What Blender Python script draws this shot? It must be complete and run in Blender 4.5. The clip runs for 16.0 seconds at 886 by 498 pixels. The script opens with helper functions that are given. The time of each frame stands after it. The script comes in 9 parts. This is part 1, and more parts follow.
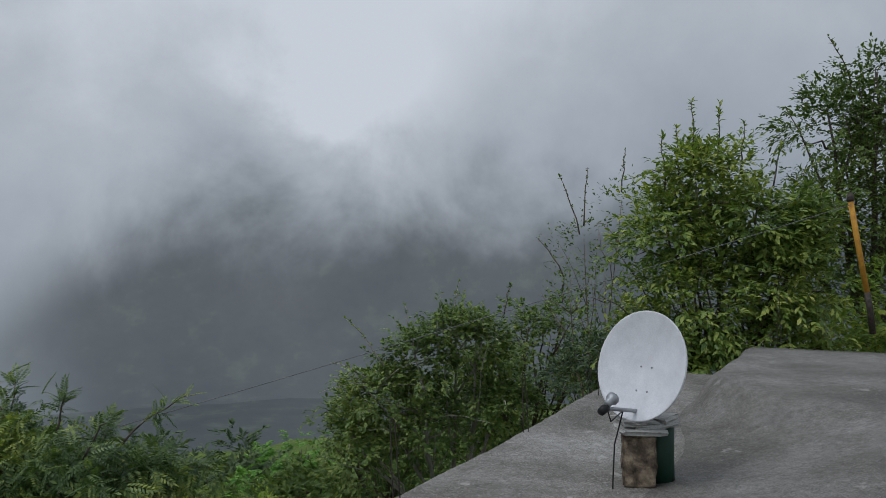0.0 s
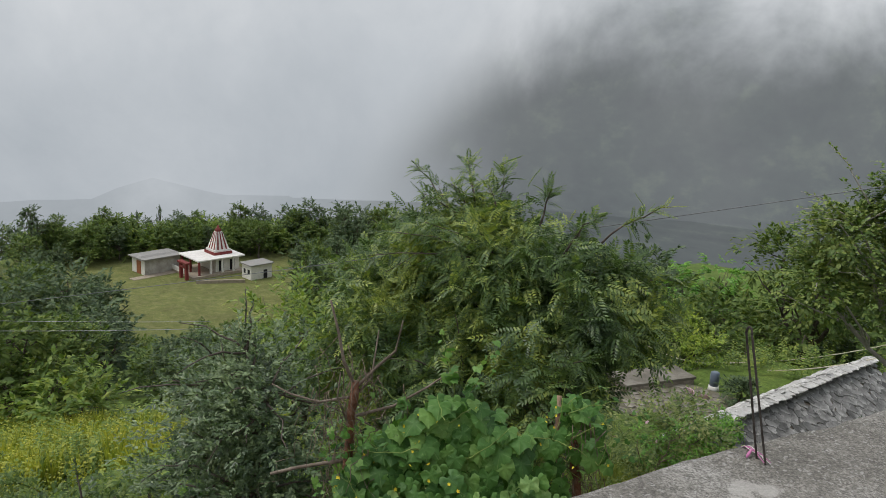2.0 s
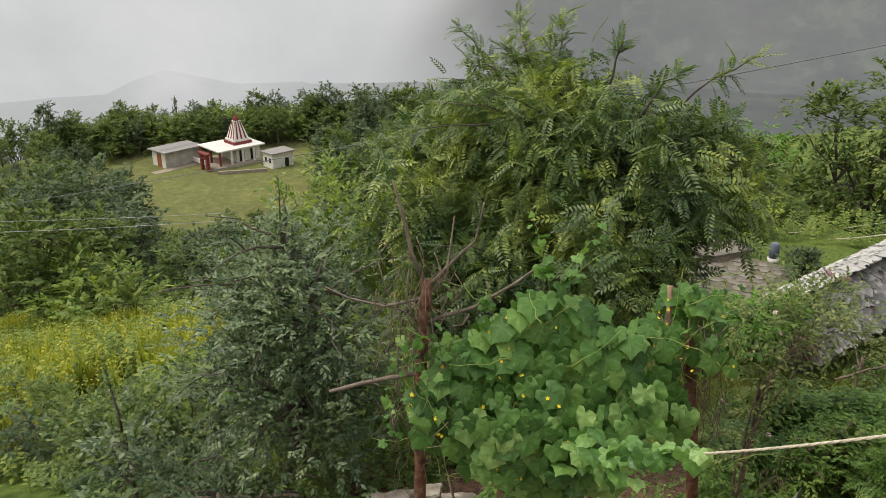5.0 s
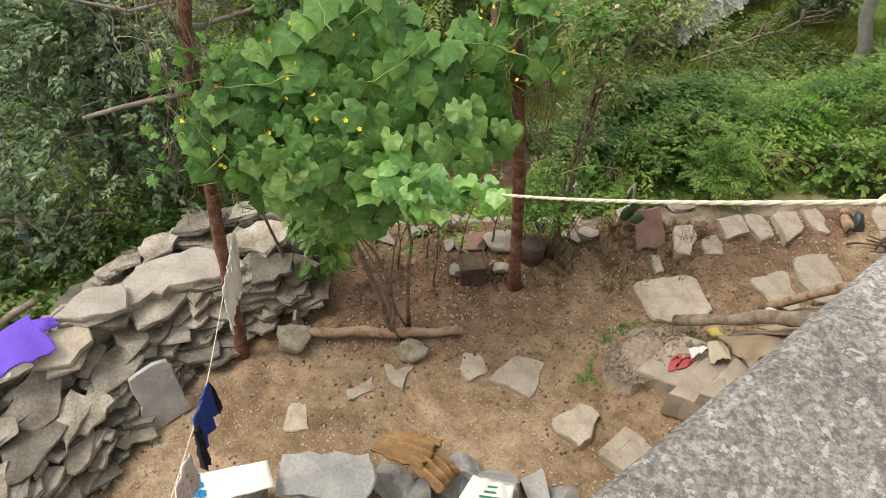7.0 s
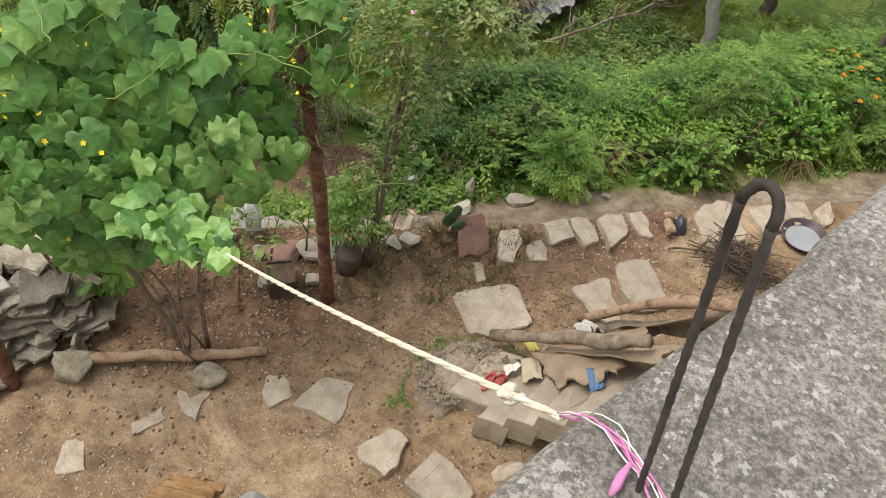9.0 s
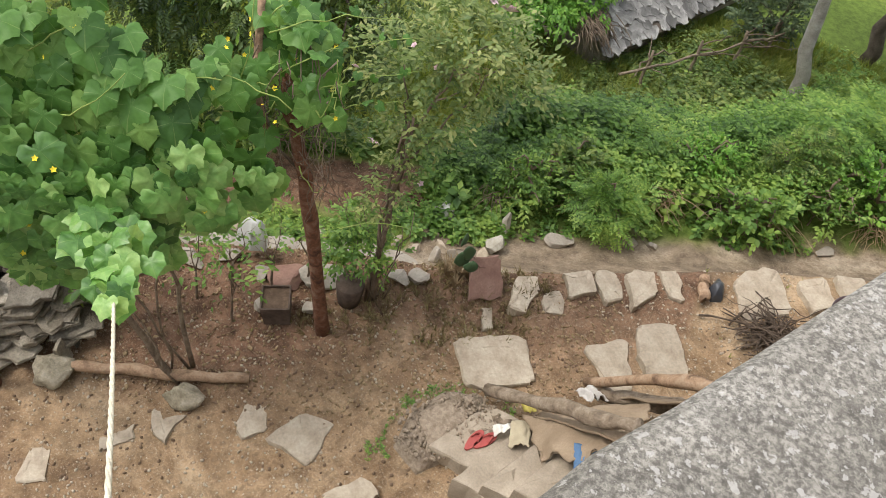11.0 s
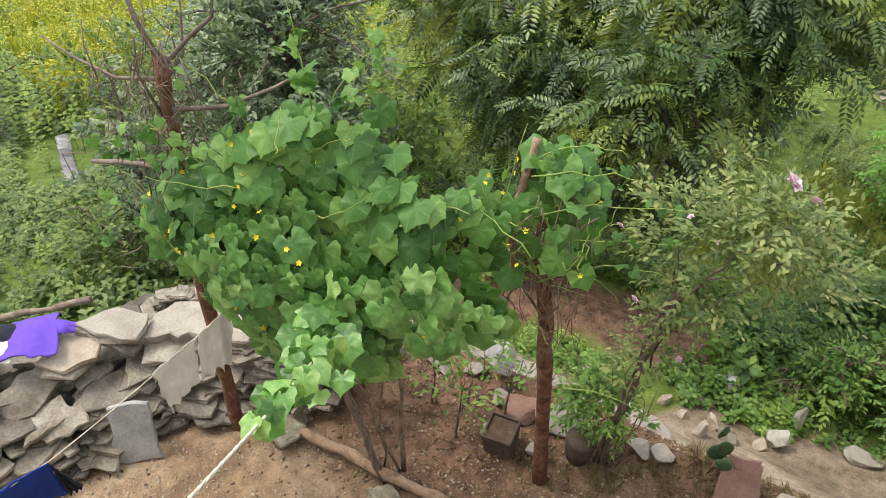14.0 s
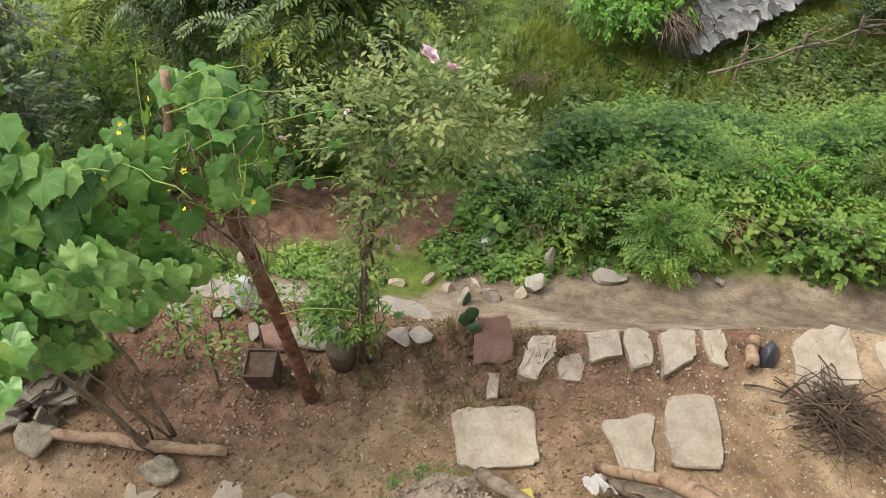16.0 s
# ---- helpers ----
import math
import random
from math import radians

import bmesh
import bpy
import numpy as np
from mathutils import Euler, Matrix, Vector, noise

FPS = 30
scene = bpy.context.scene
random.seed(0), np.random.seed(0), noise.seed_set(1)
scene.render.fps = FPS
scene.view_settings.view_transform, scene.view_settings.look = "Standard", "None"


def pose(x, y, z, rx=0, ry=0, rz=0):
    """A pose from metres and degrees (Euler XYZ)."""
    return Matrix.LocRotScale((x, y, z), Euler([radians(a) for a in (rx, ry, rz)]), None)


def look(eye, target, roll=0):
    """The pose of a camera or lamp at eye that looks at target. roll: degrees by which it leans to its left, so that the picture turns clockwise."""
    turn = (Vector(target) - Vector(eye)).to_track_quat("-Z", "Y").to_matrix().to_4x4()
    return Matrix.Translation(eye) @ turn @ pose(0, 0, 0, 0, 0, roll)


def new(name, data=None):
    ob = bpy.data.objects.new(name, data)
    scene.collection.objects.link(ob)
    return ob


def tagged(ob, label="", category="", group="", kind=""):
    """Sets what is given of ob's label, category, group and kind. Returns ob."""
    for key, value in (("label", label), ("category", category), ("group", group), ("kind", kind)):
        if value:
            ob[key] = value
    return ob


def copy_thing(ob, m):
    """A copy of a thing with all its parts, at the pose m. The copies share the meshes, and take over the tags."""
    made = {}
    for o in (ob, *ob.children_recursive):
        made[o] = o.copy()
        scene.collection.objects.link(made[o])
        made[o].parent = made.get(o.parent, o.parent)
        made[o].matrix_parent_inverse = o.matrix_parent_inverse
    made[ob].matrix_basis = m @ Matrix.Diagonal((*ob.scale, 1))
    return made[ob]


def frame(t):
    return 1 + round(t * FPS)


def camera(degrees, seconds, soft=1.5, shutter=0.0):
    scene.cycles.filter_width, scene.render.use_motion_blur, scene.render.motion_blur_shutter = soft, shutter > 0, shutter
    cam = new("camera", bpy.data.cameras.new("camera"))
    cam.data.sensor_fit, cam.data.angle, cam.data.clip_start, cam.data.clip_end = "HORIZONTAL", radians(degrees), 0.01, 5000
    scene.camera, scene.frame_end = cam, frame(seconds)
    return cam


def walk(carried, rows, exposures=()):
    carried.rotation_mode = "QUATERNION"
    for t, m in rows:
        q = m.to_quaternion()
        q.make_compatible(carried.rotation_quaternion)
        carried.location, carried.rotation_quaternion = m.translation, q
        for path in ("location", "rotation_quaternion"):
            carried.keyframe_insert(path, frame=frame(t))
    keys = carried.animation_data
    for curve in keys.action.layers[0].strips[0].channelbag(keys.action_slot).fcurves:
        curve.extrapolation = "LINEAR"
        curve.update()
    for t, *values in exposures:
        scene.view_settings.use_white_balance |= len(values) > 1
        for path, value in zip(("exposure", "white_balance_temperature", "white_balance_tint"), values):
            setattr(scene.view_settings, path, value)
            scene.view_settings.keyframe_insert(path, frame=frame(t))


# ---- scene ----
cam = camera(58.6, 16.0, 0.65)
PATH = [
    (0, (-0.009, -0.046, 1.514), (-0.013, 1.954, 1.531), -0.3),
    (0.1, (-0.061, 0.025, 1.509), (-0.137, 2.023, 1.498), -0.4),
    (0.5, (-0.265, 0.241, 1.451), (-0.667, 2.196, 1.322), -1.3),
    (1, (-0.596, 0.286, 1.41), (-1.25, 2.162, 1.178), -1.1),
    (1.5, (-0.944, 0.293, 1.377), (-1.708, 2.108, 1.029), 1.3),
    (1.6, (-1.012, 0.288, 1.37), (-1.8, 2.087, 0.992), 1.5),
    (2, (-1.293, 0.301, 1.333), (-2.23, 2.007, 0.87), 3.0),
    (2.5, (-1.623, 0.275, 1.294), (-2.664, 1.912, 0.805), 4.9),
    (3, (-1.915, 0.217, 1.287), (-3.01, 1.813, 0.783), 5.2),
    (3.2, (-1.992, 0.239, 1.261), (-3.106, 1.811, 0.726), 4.2),
    (5.5, (-2.465, 1.64, 0.705), (-3.269, 3.234, -0.197), -1.2),
    (6, (-2.487, 1.907, 0.603), (-3.059, 3.45, -0.535), 1.5),
    (6.5, (-2.433, 2.189, 0.592), (-2.891, 3.632, -0.715), 4.5),
    (7, (-2.303, 2.425, 0.601), (-2.761, 3.765, -0.812), 4.8),
    (7.5, (-2.224, 2.675, 0.602), (-2.608, 3.984, -0.86), 7.5),
    (8, (-2.133, 2.947, 0.65), (-2.362, 4.305, -0.801), 11.4),
    (8.5, (-2.026, 3.111, 0.676), (-2.191, 4.491, -0.762), 12.8),
    (8.7, (-1.966, 3.182, 0.664), (-2.126, 4.554, -0.783), 13.1),
    (11, (-1.37, 3.965, 0.652), (-1.743, 5.275, -0.813), 12.7),
    (11.5, (-1.346, 4.147, 0.632), (-1.944, 5.472, -0.741), 11.2),
    (12, (-1.348, 4.256, 0.69), (-2.33, 5.485, -0.545), 6.8),
    (12.5, (-1.306, 4.369, 0.707), (-2.554, 5.386, -0.48), 2.6),
    (13, (-1.219, 4.464, 0.717), (-2.512, 5.354, -0.522), 0.2),
    (13.5, (-1.21, 4.583, 0.695), (-2.437, 5.459, -0.619), 1.5),
    (14, (-1.24, 4.719, 0.682), (-2.361, 5.65, -0.688), 3.3),
    (14.5, (-1.177, 4.84, 0.684), (-2.224, 5.858, -0.682), 1.2),
    (15, (-1.014, 4.986, 0.712), (-1.968, 6.082, -0.663), -1.1),
    (15.5, (-0.912, 5.117, 0.691), (-1.7, 6.245, -0.761), 0.2),
    (16, (-0.82, 5.318, 0.668), (-1.464, 6.441, -0.856), 2.0),
]
EXPOSURES = [(0.0, -0.6, 5950, 10), (0.5, -0.5, 6000, 10), (1.0, -0.3, 6200, 10), (1.5, -0.1, 6400, 10), (2.5, 0.05, 6500, 10), (3.2, 0.1, 6550, 10), (5.3, 0.5, 7150, 12), (6.0, 0.86, 7250, 12), (6.5, 1.0, 7200, 12), (7.0, 0.87, 6950, 12), (7.6, 0.86, 6900, 12), (8.7, 0.86, 6850, 12), (11.0, 0.96, 6750, 12), (12.5, 1.03, 6700, 12), (13.5, 1.07, 6700, 12), (16.0, 1.05, 6800, 12)]
walk(cam, [(t, look(eye, target, roll)) for t, eye, target, roll in PATH], EXPOSURES)

# ---- exposure, world, sun ----
scene.view_settings.exposure = 0.0


def make_world():
    w = bpy.data.worlds.new("overcast_sky")
    scene.world = w
    w.use_nodes = True
    nt = w.node_tree
    nt.nodes.clear()
    out = nt.nodes.new("ShaderNodeOutputWorld")
    sky = nt.nodes.new("ShaderNodeTexSky")
    sky.sky_type = "NISHITA"
    sky.sun_disc = False
    sky.sun_elevation, sky.sun_rotation = radians(SUN_EL), radians(SUN_AZ)
    bg_sky = nt.nodes.new("ShaderNodeBackground")
    bg_sky.inputs[1].default_value = 0.08
    nt.links.new(sky.outputs[0], bg_sky.inputs[0])
    tc = nt.nodes.new("ShaderNodeTexCoord")
    nz = nt.nodes.new("ShaderNodeTexNoise")
    nz.inputs["Scale"].default_value, nz.inputs["Detail"].default_value = 2.2, 5
    nt.links.new(tc.outputs["Generated"], nz.inputs["Vector"])
    rp = nt.nodes.new("ShaderNodeValToRGB")
    e = rp.color_ramp.elements
    e[0].position, e[0].color = 0.3, (0.66, 0.67, 0.68, 1)
    e[1].position, e[1].color = 0.72, (0.97, 0.97, 0.96, 1)
    nt.links.new(nz.outputs[0], rp.inputs[0])
    bg = nt.nodes.new("ShaderNodeBackground")
    bg.inputs[1].default_value = CLOUD
    nt.links.new(rp.outputs[0], bg.inputs[0])
    add = nt.nodes.new("ShaderNodeAddShader")
    nt.links.new(bg_sky.outputs[0], add.inputs[0])
    nt.links.new(bg.outputs[0], add.inputs[1])
    nt.links.new(add.outputs[0], out.inputs[0])
    sun = new("sun", bpy.data.lights.new("sun", "SUN"))
    sun.data.energy, sun.data.angle, sun.data.color = SUN, radians(24), (1.0, 0.96, 0.9)
    el, az = radians(SUN_EL), radians(SUN_AZ)
    away = Vector((math.sin(az) * math.cos(el), math.cos(az) * math.cos(el), math.sin(el)))
    sun.matrix_world = look(away * 60, (0, 0, 0))


SUN, SUN_EL, SUN_AZ, CLOUD = 1.5, 58.0, -120.0, 0.78
make_world()


# ---- small tools ----
def lattice(ix, iy, seed):
    h = (ix.astype(np.int64) * 374761393 + iy.astype(np.int64) * 668265263 + seed * 974634777) & 0xFFFFFFFF
    h = ((h ^ (h >> 13)) * 1274126177) & 0xFFFFFFFF
    return ((h ^ (h >> 16)) & 0xFFFF) / 65535.0


def vnoise(x, y, seed=0):
    """Smooth value noise on the plane, 0 to 1."""
    x, y = np.asarray(x, float), np.asarray(y, float)
    ix, iy = np.floor(x), np.floor(y)
    fx, fy = x - ix, y - iy
    fx, fy = fx * fx * (3 - 2 * fx), fy * fy * (3 - 2 * fy)
    a, b = lattice(ix, iy, seed), lattice(ix + 1, iy, seed)
    c, d = lattice(ix, iy + 1, seed), lattice(ix + 1, iy + 1, seed)
    return (a * (1 - fx) + b * fx) * (1 - fy) + (c * (1 - fx) + d * fx) * fy


def fbm(x, y, octaves=4, seed=0):
    total, amp, top = 0.0, 1.0, 0.0
    for k in range(octaves):
        total = total + amp * vnoise(np.asarray(x) * 2 ** k + 17.3 * k, np.asarray(y) * 2 ** k - 9.1 * k, seed + k)
        top += amp
        amp *= 0.5
    return total / top


def step(a, b, x):
    k = np.clip((np.asarray(x, float) - a) / (b - a), 0, 1)
    return k * k * (3 - 2 * k)


class Buf:
    """Gathers triangles and quads into one mesh, with leaf coordinates as UV."""

    def __init__(self):
        self.v, self.tri, self.quad, self.uv, self.n = [], [], [], [], 0

    def add(self, v, f, uv=None):
        v, f = np.asarray(v, float), np.asarray(f, int)
        self.v.append(v)
        self.uv.append(np.zeros((len(v), 2)) if uv is None else np.asarray(uv, float))
        (self.tri if f.shape[1] == 3 else self.quad).append(f + self.n)
        self.n += len(v)

    def mesh(self, name, material, smooth=True):
        me = bpy.data.meshes.new(name)
        v, uv = np.concatenate(self.v), np.concatenate(self.uv)
        tri = np.concatenate(self.tri) if self.tri else np.zeros((0, 3), int)
        quad = np.concatenate(self.quad) if self.quad else np.zeros((0, 4), int)
        loops = np.concatenate([tri.ravel(), quad.ravel()])
        me.vertices.add(len(v))
        me.vertices.foreach_set("co", v.ravel())
        me.loops.add(len(loops))
        me.loops.foreach_set("vertex_index", loops.astype(np.int32))
        me.polygons.add(len(tri) + len(quad))
        starts = np.concatenate([np.arange(len(tri)) * 3, len(tri) * 3 + np.arange(len(quad)) * 4])
        me.polygons.foreach_set("loop_start", starts.astype(np.int32))
        layer = me.uv_layers.new(name="leaf")
        layer.data.foreach_set("uv", uv[loops].ravel())
        me.materials.append(material)
        me.update(calc_edges=True)
        me.validate()
        if smooth:
            me.polygons.foreach_set("use_smooth", np.ones(len(me.polygons), bool))
        return me


def thing(name, label, category, group="", kind="", at=(0, 0, 0)):
    ob = new(name)
    ob.empty_display_size = 0.1
    ob.location = at
    return tagged(ob, label, category, group, kind)


def part(name, data, material, parent, label="", smooth=False):
    """Links a bmesh, a Buf or a mesh as one object under a thing or a part."""
    if isinstance(data, Buf):
        data = data.mesh(name, material)
    elif isinstance(data, bmesh.types.BMesh):
        me = bpy.data.meshes.new(name)
        data.to_mesh(me)
        data.free()
        me.materials.append(material)
        if smooth:
            me.polygons.foreach_set("use_smooth", np.ones(len(me.polygons), bool))
        data = me
    ob = new(name, data)
    if parent:
        ob.parent = parent
    if label:
        ob["label"] = label
    return ob


def lone(name, data, material, label, category, group="", kind="", smooth=False):
    return tagged(part(name, data, material, None, "", smooth), label, category, group, kind)


def tube(points, radii, sides=7, closed=True, wob=0.0, rng=None):
    """A tapered round tube along points: vertices and quads."""
    p = np.asarray(points, float)
    r = np.broadcast_to(np.asarray(radii, float), (len(p),))
    d = np.gradient(p, axis=0)
    d /= np.linalg.norm(d, axis=1)[:, None] + 1e-9
    ref = np.array([0.31, 0.17, 0.93]) if abs(d[0, 2]) < 0.8 else np.array([0.93, 0.21, 0.3])
    u = np.cross(d, ref)
    u /= np.linalg.norm(u, axis=1)[:, None] + 1e-9
    w = np.cross(d, u)
    a = np.arange(sides) * 2 * math.pi / sides
    ring = np.cos(a)[None, :, None] * u[:, None] + np.sin(a)[None, :, None] * w[:, None]
    rr = r[:, None] * np.ones(sides)[None]
    if wob:
        rr = rr * (1 + wob * (rng.random((len(p), sides)) - 0.5))
    v = (p[:, None] + rr[..., None] * ring).reshape(-1, 3)
    i = np.arange(len(p) - 1)[:, None] * sides
    j = np.arange(sides)[None]
    k = (j + 1) % sides
    f = np.stack([i + j, i + k, i + sides + k, i + sides + j], -1).reshape(-1, 4)
    if closed:
        v = np.concatenate([v, p[:1], p[-1:]])
        n = len(p) * sides
        caps = [[n, (q + 1) % sides, q, q] for q in range(sides)]
        last = (len(p) - 1) * sides
        caps += [[n + 1, last + q, last + (q + 1) % sides, last + (q + 1) % sides] for q in range(sides)]
        t = np.array(caps)[:, :3]
        return v, f, t
    return v, f, np.zeros((0, 3), int)


def add_tube(buf, points, radii, sides=7, wob=0.0, rng=None):
    v, f, t = tube(points, radii, sides, True, wob, rng)
    n = buf.n
    buf.add(v, f)
    if len(t):
        buf.tri.append(t + n)


def bend(a, b, n=6, sag=0.0, jit=0.0, rng=None):
    """Points from a to b, hanging by sag and shaken by jit."""
    k = np.linspace(0, 1, n)[:, None]
    p = np.asarray(a, float) * (1 - k) + np.asarray(b, float) * k
    p[:, 2] -= sag * 4 * (k * (1 - k))[:, 0]
    if jit:
        p[1:-1] += rng.normal(0, jit, (n - 2, 3))
    return p


def basis(axis, up):
    """Rotation matrices whose y is axis and whose z leans to up."""
    y = axis / (np.linalg.norm(axis, axis=1)[:, None] + 1e-9)
    x = np.cross(y, up)
    x /= np.linalg.norm(x, axis=1)[:, None] + 1e-9
    z = np.cross(x, y)
    return np.stack([x, y, z], -1)


def strew(buf, template, place, rot, size):
    """Many copies of a template (vertices, faces, uv) at places."""
    tv, tf, tuv = template
    n, k = len(place), len(tv)
    v = np.einsum("nij,kj->nki", rot, tv) * np.asarray(size).reshape(-1, 1, 1) + place[:, None]
    f = (np.asarray(tf)[None] + (np.arange(n) * k)[:, None, None]).reshape(-1, np.asarray(tf).shape[1])
    buf.add(v.reshape(-1, 3), f, np.tile(tuv, (n, 1)))


def unit(rng, n):
    d = rng.normal(0, 1, (n, 3))
    return d / np.linalg.norm(d, axis=1)[:, None]


# leaf shapes: base at the origin, tip along y, face up along z
def oval_leaf(wide=0.22, fold=0.06, droop=0.08):
    v = [(0, 0, 0), (wide * 0.75, 0.28, fold), (wide, 0.55, fold), (0, 1, -droop), (-wide, 0.55, fold), (-wide * 0.75, 0.28, fold), (0, 0.5, 0.0)]
    f = [(0, 1, 6), (1, 2, 6), (2, 3, 6), (3, 4, 6), (4, 5, 6), (5, 0, 6)]
    v = np.array(v, float)
    return v, np.array(f), v[:, :2] + (0.5, 0)


def small_leaf(wide=0.24, fold=0.07):
    v = np.array([(0, 0, 0), (wide, 0.48, fold), (0, 1, -0.05), (-wide, 0.48, fold)], float)
    return v, np.array([(0, 1, 2), (0, 2, 3)]), v[:, :2] + (0.5, 0)


def join(parts):
    v, f, uv, n = [], [], [], 0
    for a, b, c in parts:
        v.append(a)
        f.append(np.asarray(b) + n)
        uv.append(c)
        n += len(a)
    return np.concatenate(v), np.concatenate(f), np.concatenate(uv)


def posed(template, place, axis, up, size):
    v, f, uv = template
    r = basis(np.array([axis], float), np.array([up], float))[0]
    return v @ r.T * size + np.array(place), f, uv


def pinnate_leaf(pairs=6, droop=0.25, leaflet=0.30, wide=0.19):
    base, out = small_leaf(wide, 0.05), []
    for k in range(pairs):
        y = 0.18 + 0.74 * k / (pairs - 1)
        z = -droop * y * y
        s = leaflet * (1 - 0.35 * abs(k / (pairs - 1) - 0.4))
        for side in (-1, 1):
            out.append(posed(base, (0, y, z), (side * 0.85, 0.5, -0.25), (0, 0.2, 1), s))
    out.append(posed(base, (0, 0.95, -droop * 0.9), (0, 1, -0.4), (0, 0.2, 1), leaflet))
    return join(out)


def herb(rng, leaves=9, size=0.34, spread=0.5):
    """An upright weed: leaves round a stem of height 1."""
    base, out = small_leaf(0.3, 0.05), []
    for k in range(leaves):
        z = 0.2 + 0.75 * k / leaves
        a = k * 2.4 + rng.random()
        s = size * (1.15 - 0.6 * k / leaves)
        out.append(posed(base, (0, 0, z), (math.cos(a), math.sin(a), rng.uniform(-0.2, spread)), (0, 0, 1), s))
    v = np.array([(-0.012, 0, 0), (0.012, 0, 0), (0, 0, 1.0)], float)
    out.append((v, np.array([(0, 1, 2)]), v[:, :2] + 0.5))
    return join(out)


def tuft(rng, blades=9, spread=0.45):
    out = []
    for k in range(blades):
        a, l = rng.random() * 6.28, rng.uniform(0.6, 1)
        dx, dy = math.cos(a) * spread * l, math.sin(a) * spread * l
        w = 0.018
        v = np.array([(-w, 0, 0), (w, 0, 0), (dx * 0.4 + w, dy * 0.4, l * 0.6), (dx * 0.4 - w, dy * 0.4, l * 0.6), (dx, dy, l * 0.92)], float)
        out.append((v, np.array([(0, 1, 2), (0, 2, 3), (3, 2, 4)]), v[:, :2] + 0.5))
    return join(out)


# ---- materials ----
def shader(name):
    m = bpy.data.materials.new(name)
    m.use_nodes = True
    nt = m.node_tree
    return m, nt, nt.nodes["Principled BSDF"], nt.nodes["Material Output"]


def ramp(nt, src, stops):
    r = nt.nodes.new("ShaderNodeValToRGB")
    el = r.color_ramp.elements
    while len(el) < len(stops):
        el.new(0.5)
    for q, (p, c) in zip(el, stops):
        q.position, q.color = p, (*c, 1)
    nt.links.new(src, r.inputs[0])
    return r.outputs[0]


def grain(nt, scale, detail=4, rough=0.6, coord="Object", dist=0.0):
    tc = nt.nodes.new("ShaderNodeTexCoord")
    n = nt.nodes.new("ShaderNodeTexNoise")
    n.inputs["Scale"].default_value, n.inputs["Detail"].default_value = scale, detail
    n.inputs["Roughness"].default_value, n.inputs["Distortion"].default_value = rough, dist
    nt.links.new(tc.outputs[coord], n.inputs["Vector"])
    return n.outputs[0]


def blend(nt, fac, a, b, mode="MIX"):
    n = nt.nodes.new("ShaderNodeMix")
    n.data_type, n.blend_type = "RGBA", mode
    for s, q in ((n.inputs[0], fac), (n.inputs[6], a), (n.inputs[7], b)):
        if isinstance(q, (int, float)):
            s.default_value = q
        elif isinstance(q, tuple):
            s.default_value = (*q, 1)
        else:
            nt.links.new(q, s)
    return n.outputs[2]


def math_node(nt, op, a, b=0.0, clamp=False):
    n = nt.nodes.new("ShaderNodeMath")
    n.operation, n.use_clamp = op, clamp
    for s, q in ((n.inputs[0], a), (n.inputs[1], b)):
        if isinstance(q, (int, float)):
            s.default_value = q
        else:
            nt.links.new(q, s)
    return n.outputs[0]


def bump(nt, b, height, strength=0.4, dist=0.02):
    n = nt.nodes.new("ShaderNodeBump")
    n.inputs["Strength"].default_value, n.inputs["Distance"].default_value = strength, dist
    nt.links.new(height, n.inputs["Height"])
    nt.links.new(n.outputs[0], b.inputs["Normal"])


def surface(name, stops, scale=3.0, fine=40.0, rough=0.85, fine_amount=0.35, relief=0.4, relief_dist=0.02, per_object=0.0, metal=0.0, coord="Object", dist=0.3):
    """A worn mineral, wood or cloth surface: broad patches, fine grain, relief."""
    m, nt, b, out = shader(name)
    broad, small = grain(nt, scale, 5, 0.6, coord, dist), grain(nt, fine, 4, 0.65, coord)
    col = ramp(nt, broad, stops)
    dark = ramp(nt, small, [(0.3, (0.55, 0.55, 0.55)), (0.7, (1.25, 1.25, 1.25))])
    col = blend(nt, fine_amount, col, blend(nt, 1.0, col, dark, "MULTIPLY"))
    if per_object:
        oi = nt.nodes.new("ShaderNodeObjectInfo")
        g = ramp(nt, oi.outputs["Random"], [(0, (1 - per_object,) * 3), (1, (1 + per_object,) * 3)])
        col = blend(nt, 1.0, col, g, "MULTIPLY")
    nt.links.new(col, b.inputs["Base Color"])
    b.inputs["Roughness"].default_value, b.inputs["Metallic"].default_value = rough, metal
    b.inputs["Specular IOR Level"].default_value = 0.3
    if relief:
        bump(nt, b, blend(nt, 0.5, broad, small), relief, relief_dist)
    return m


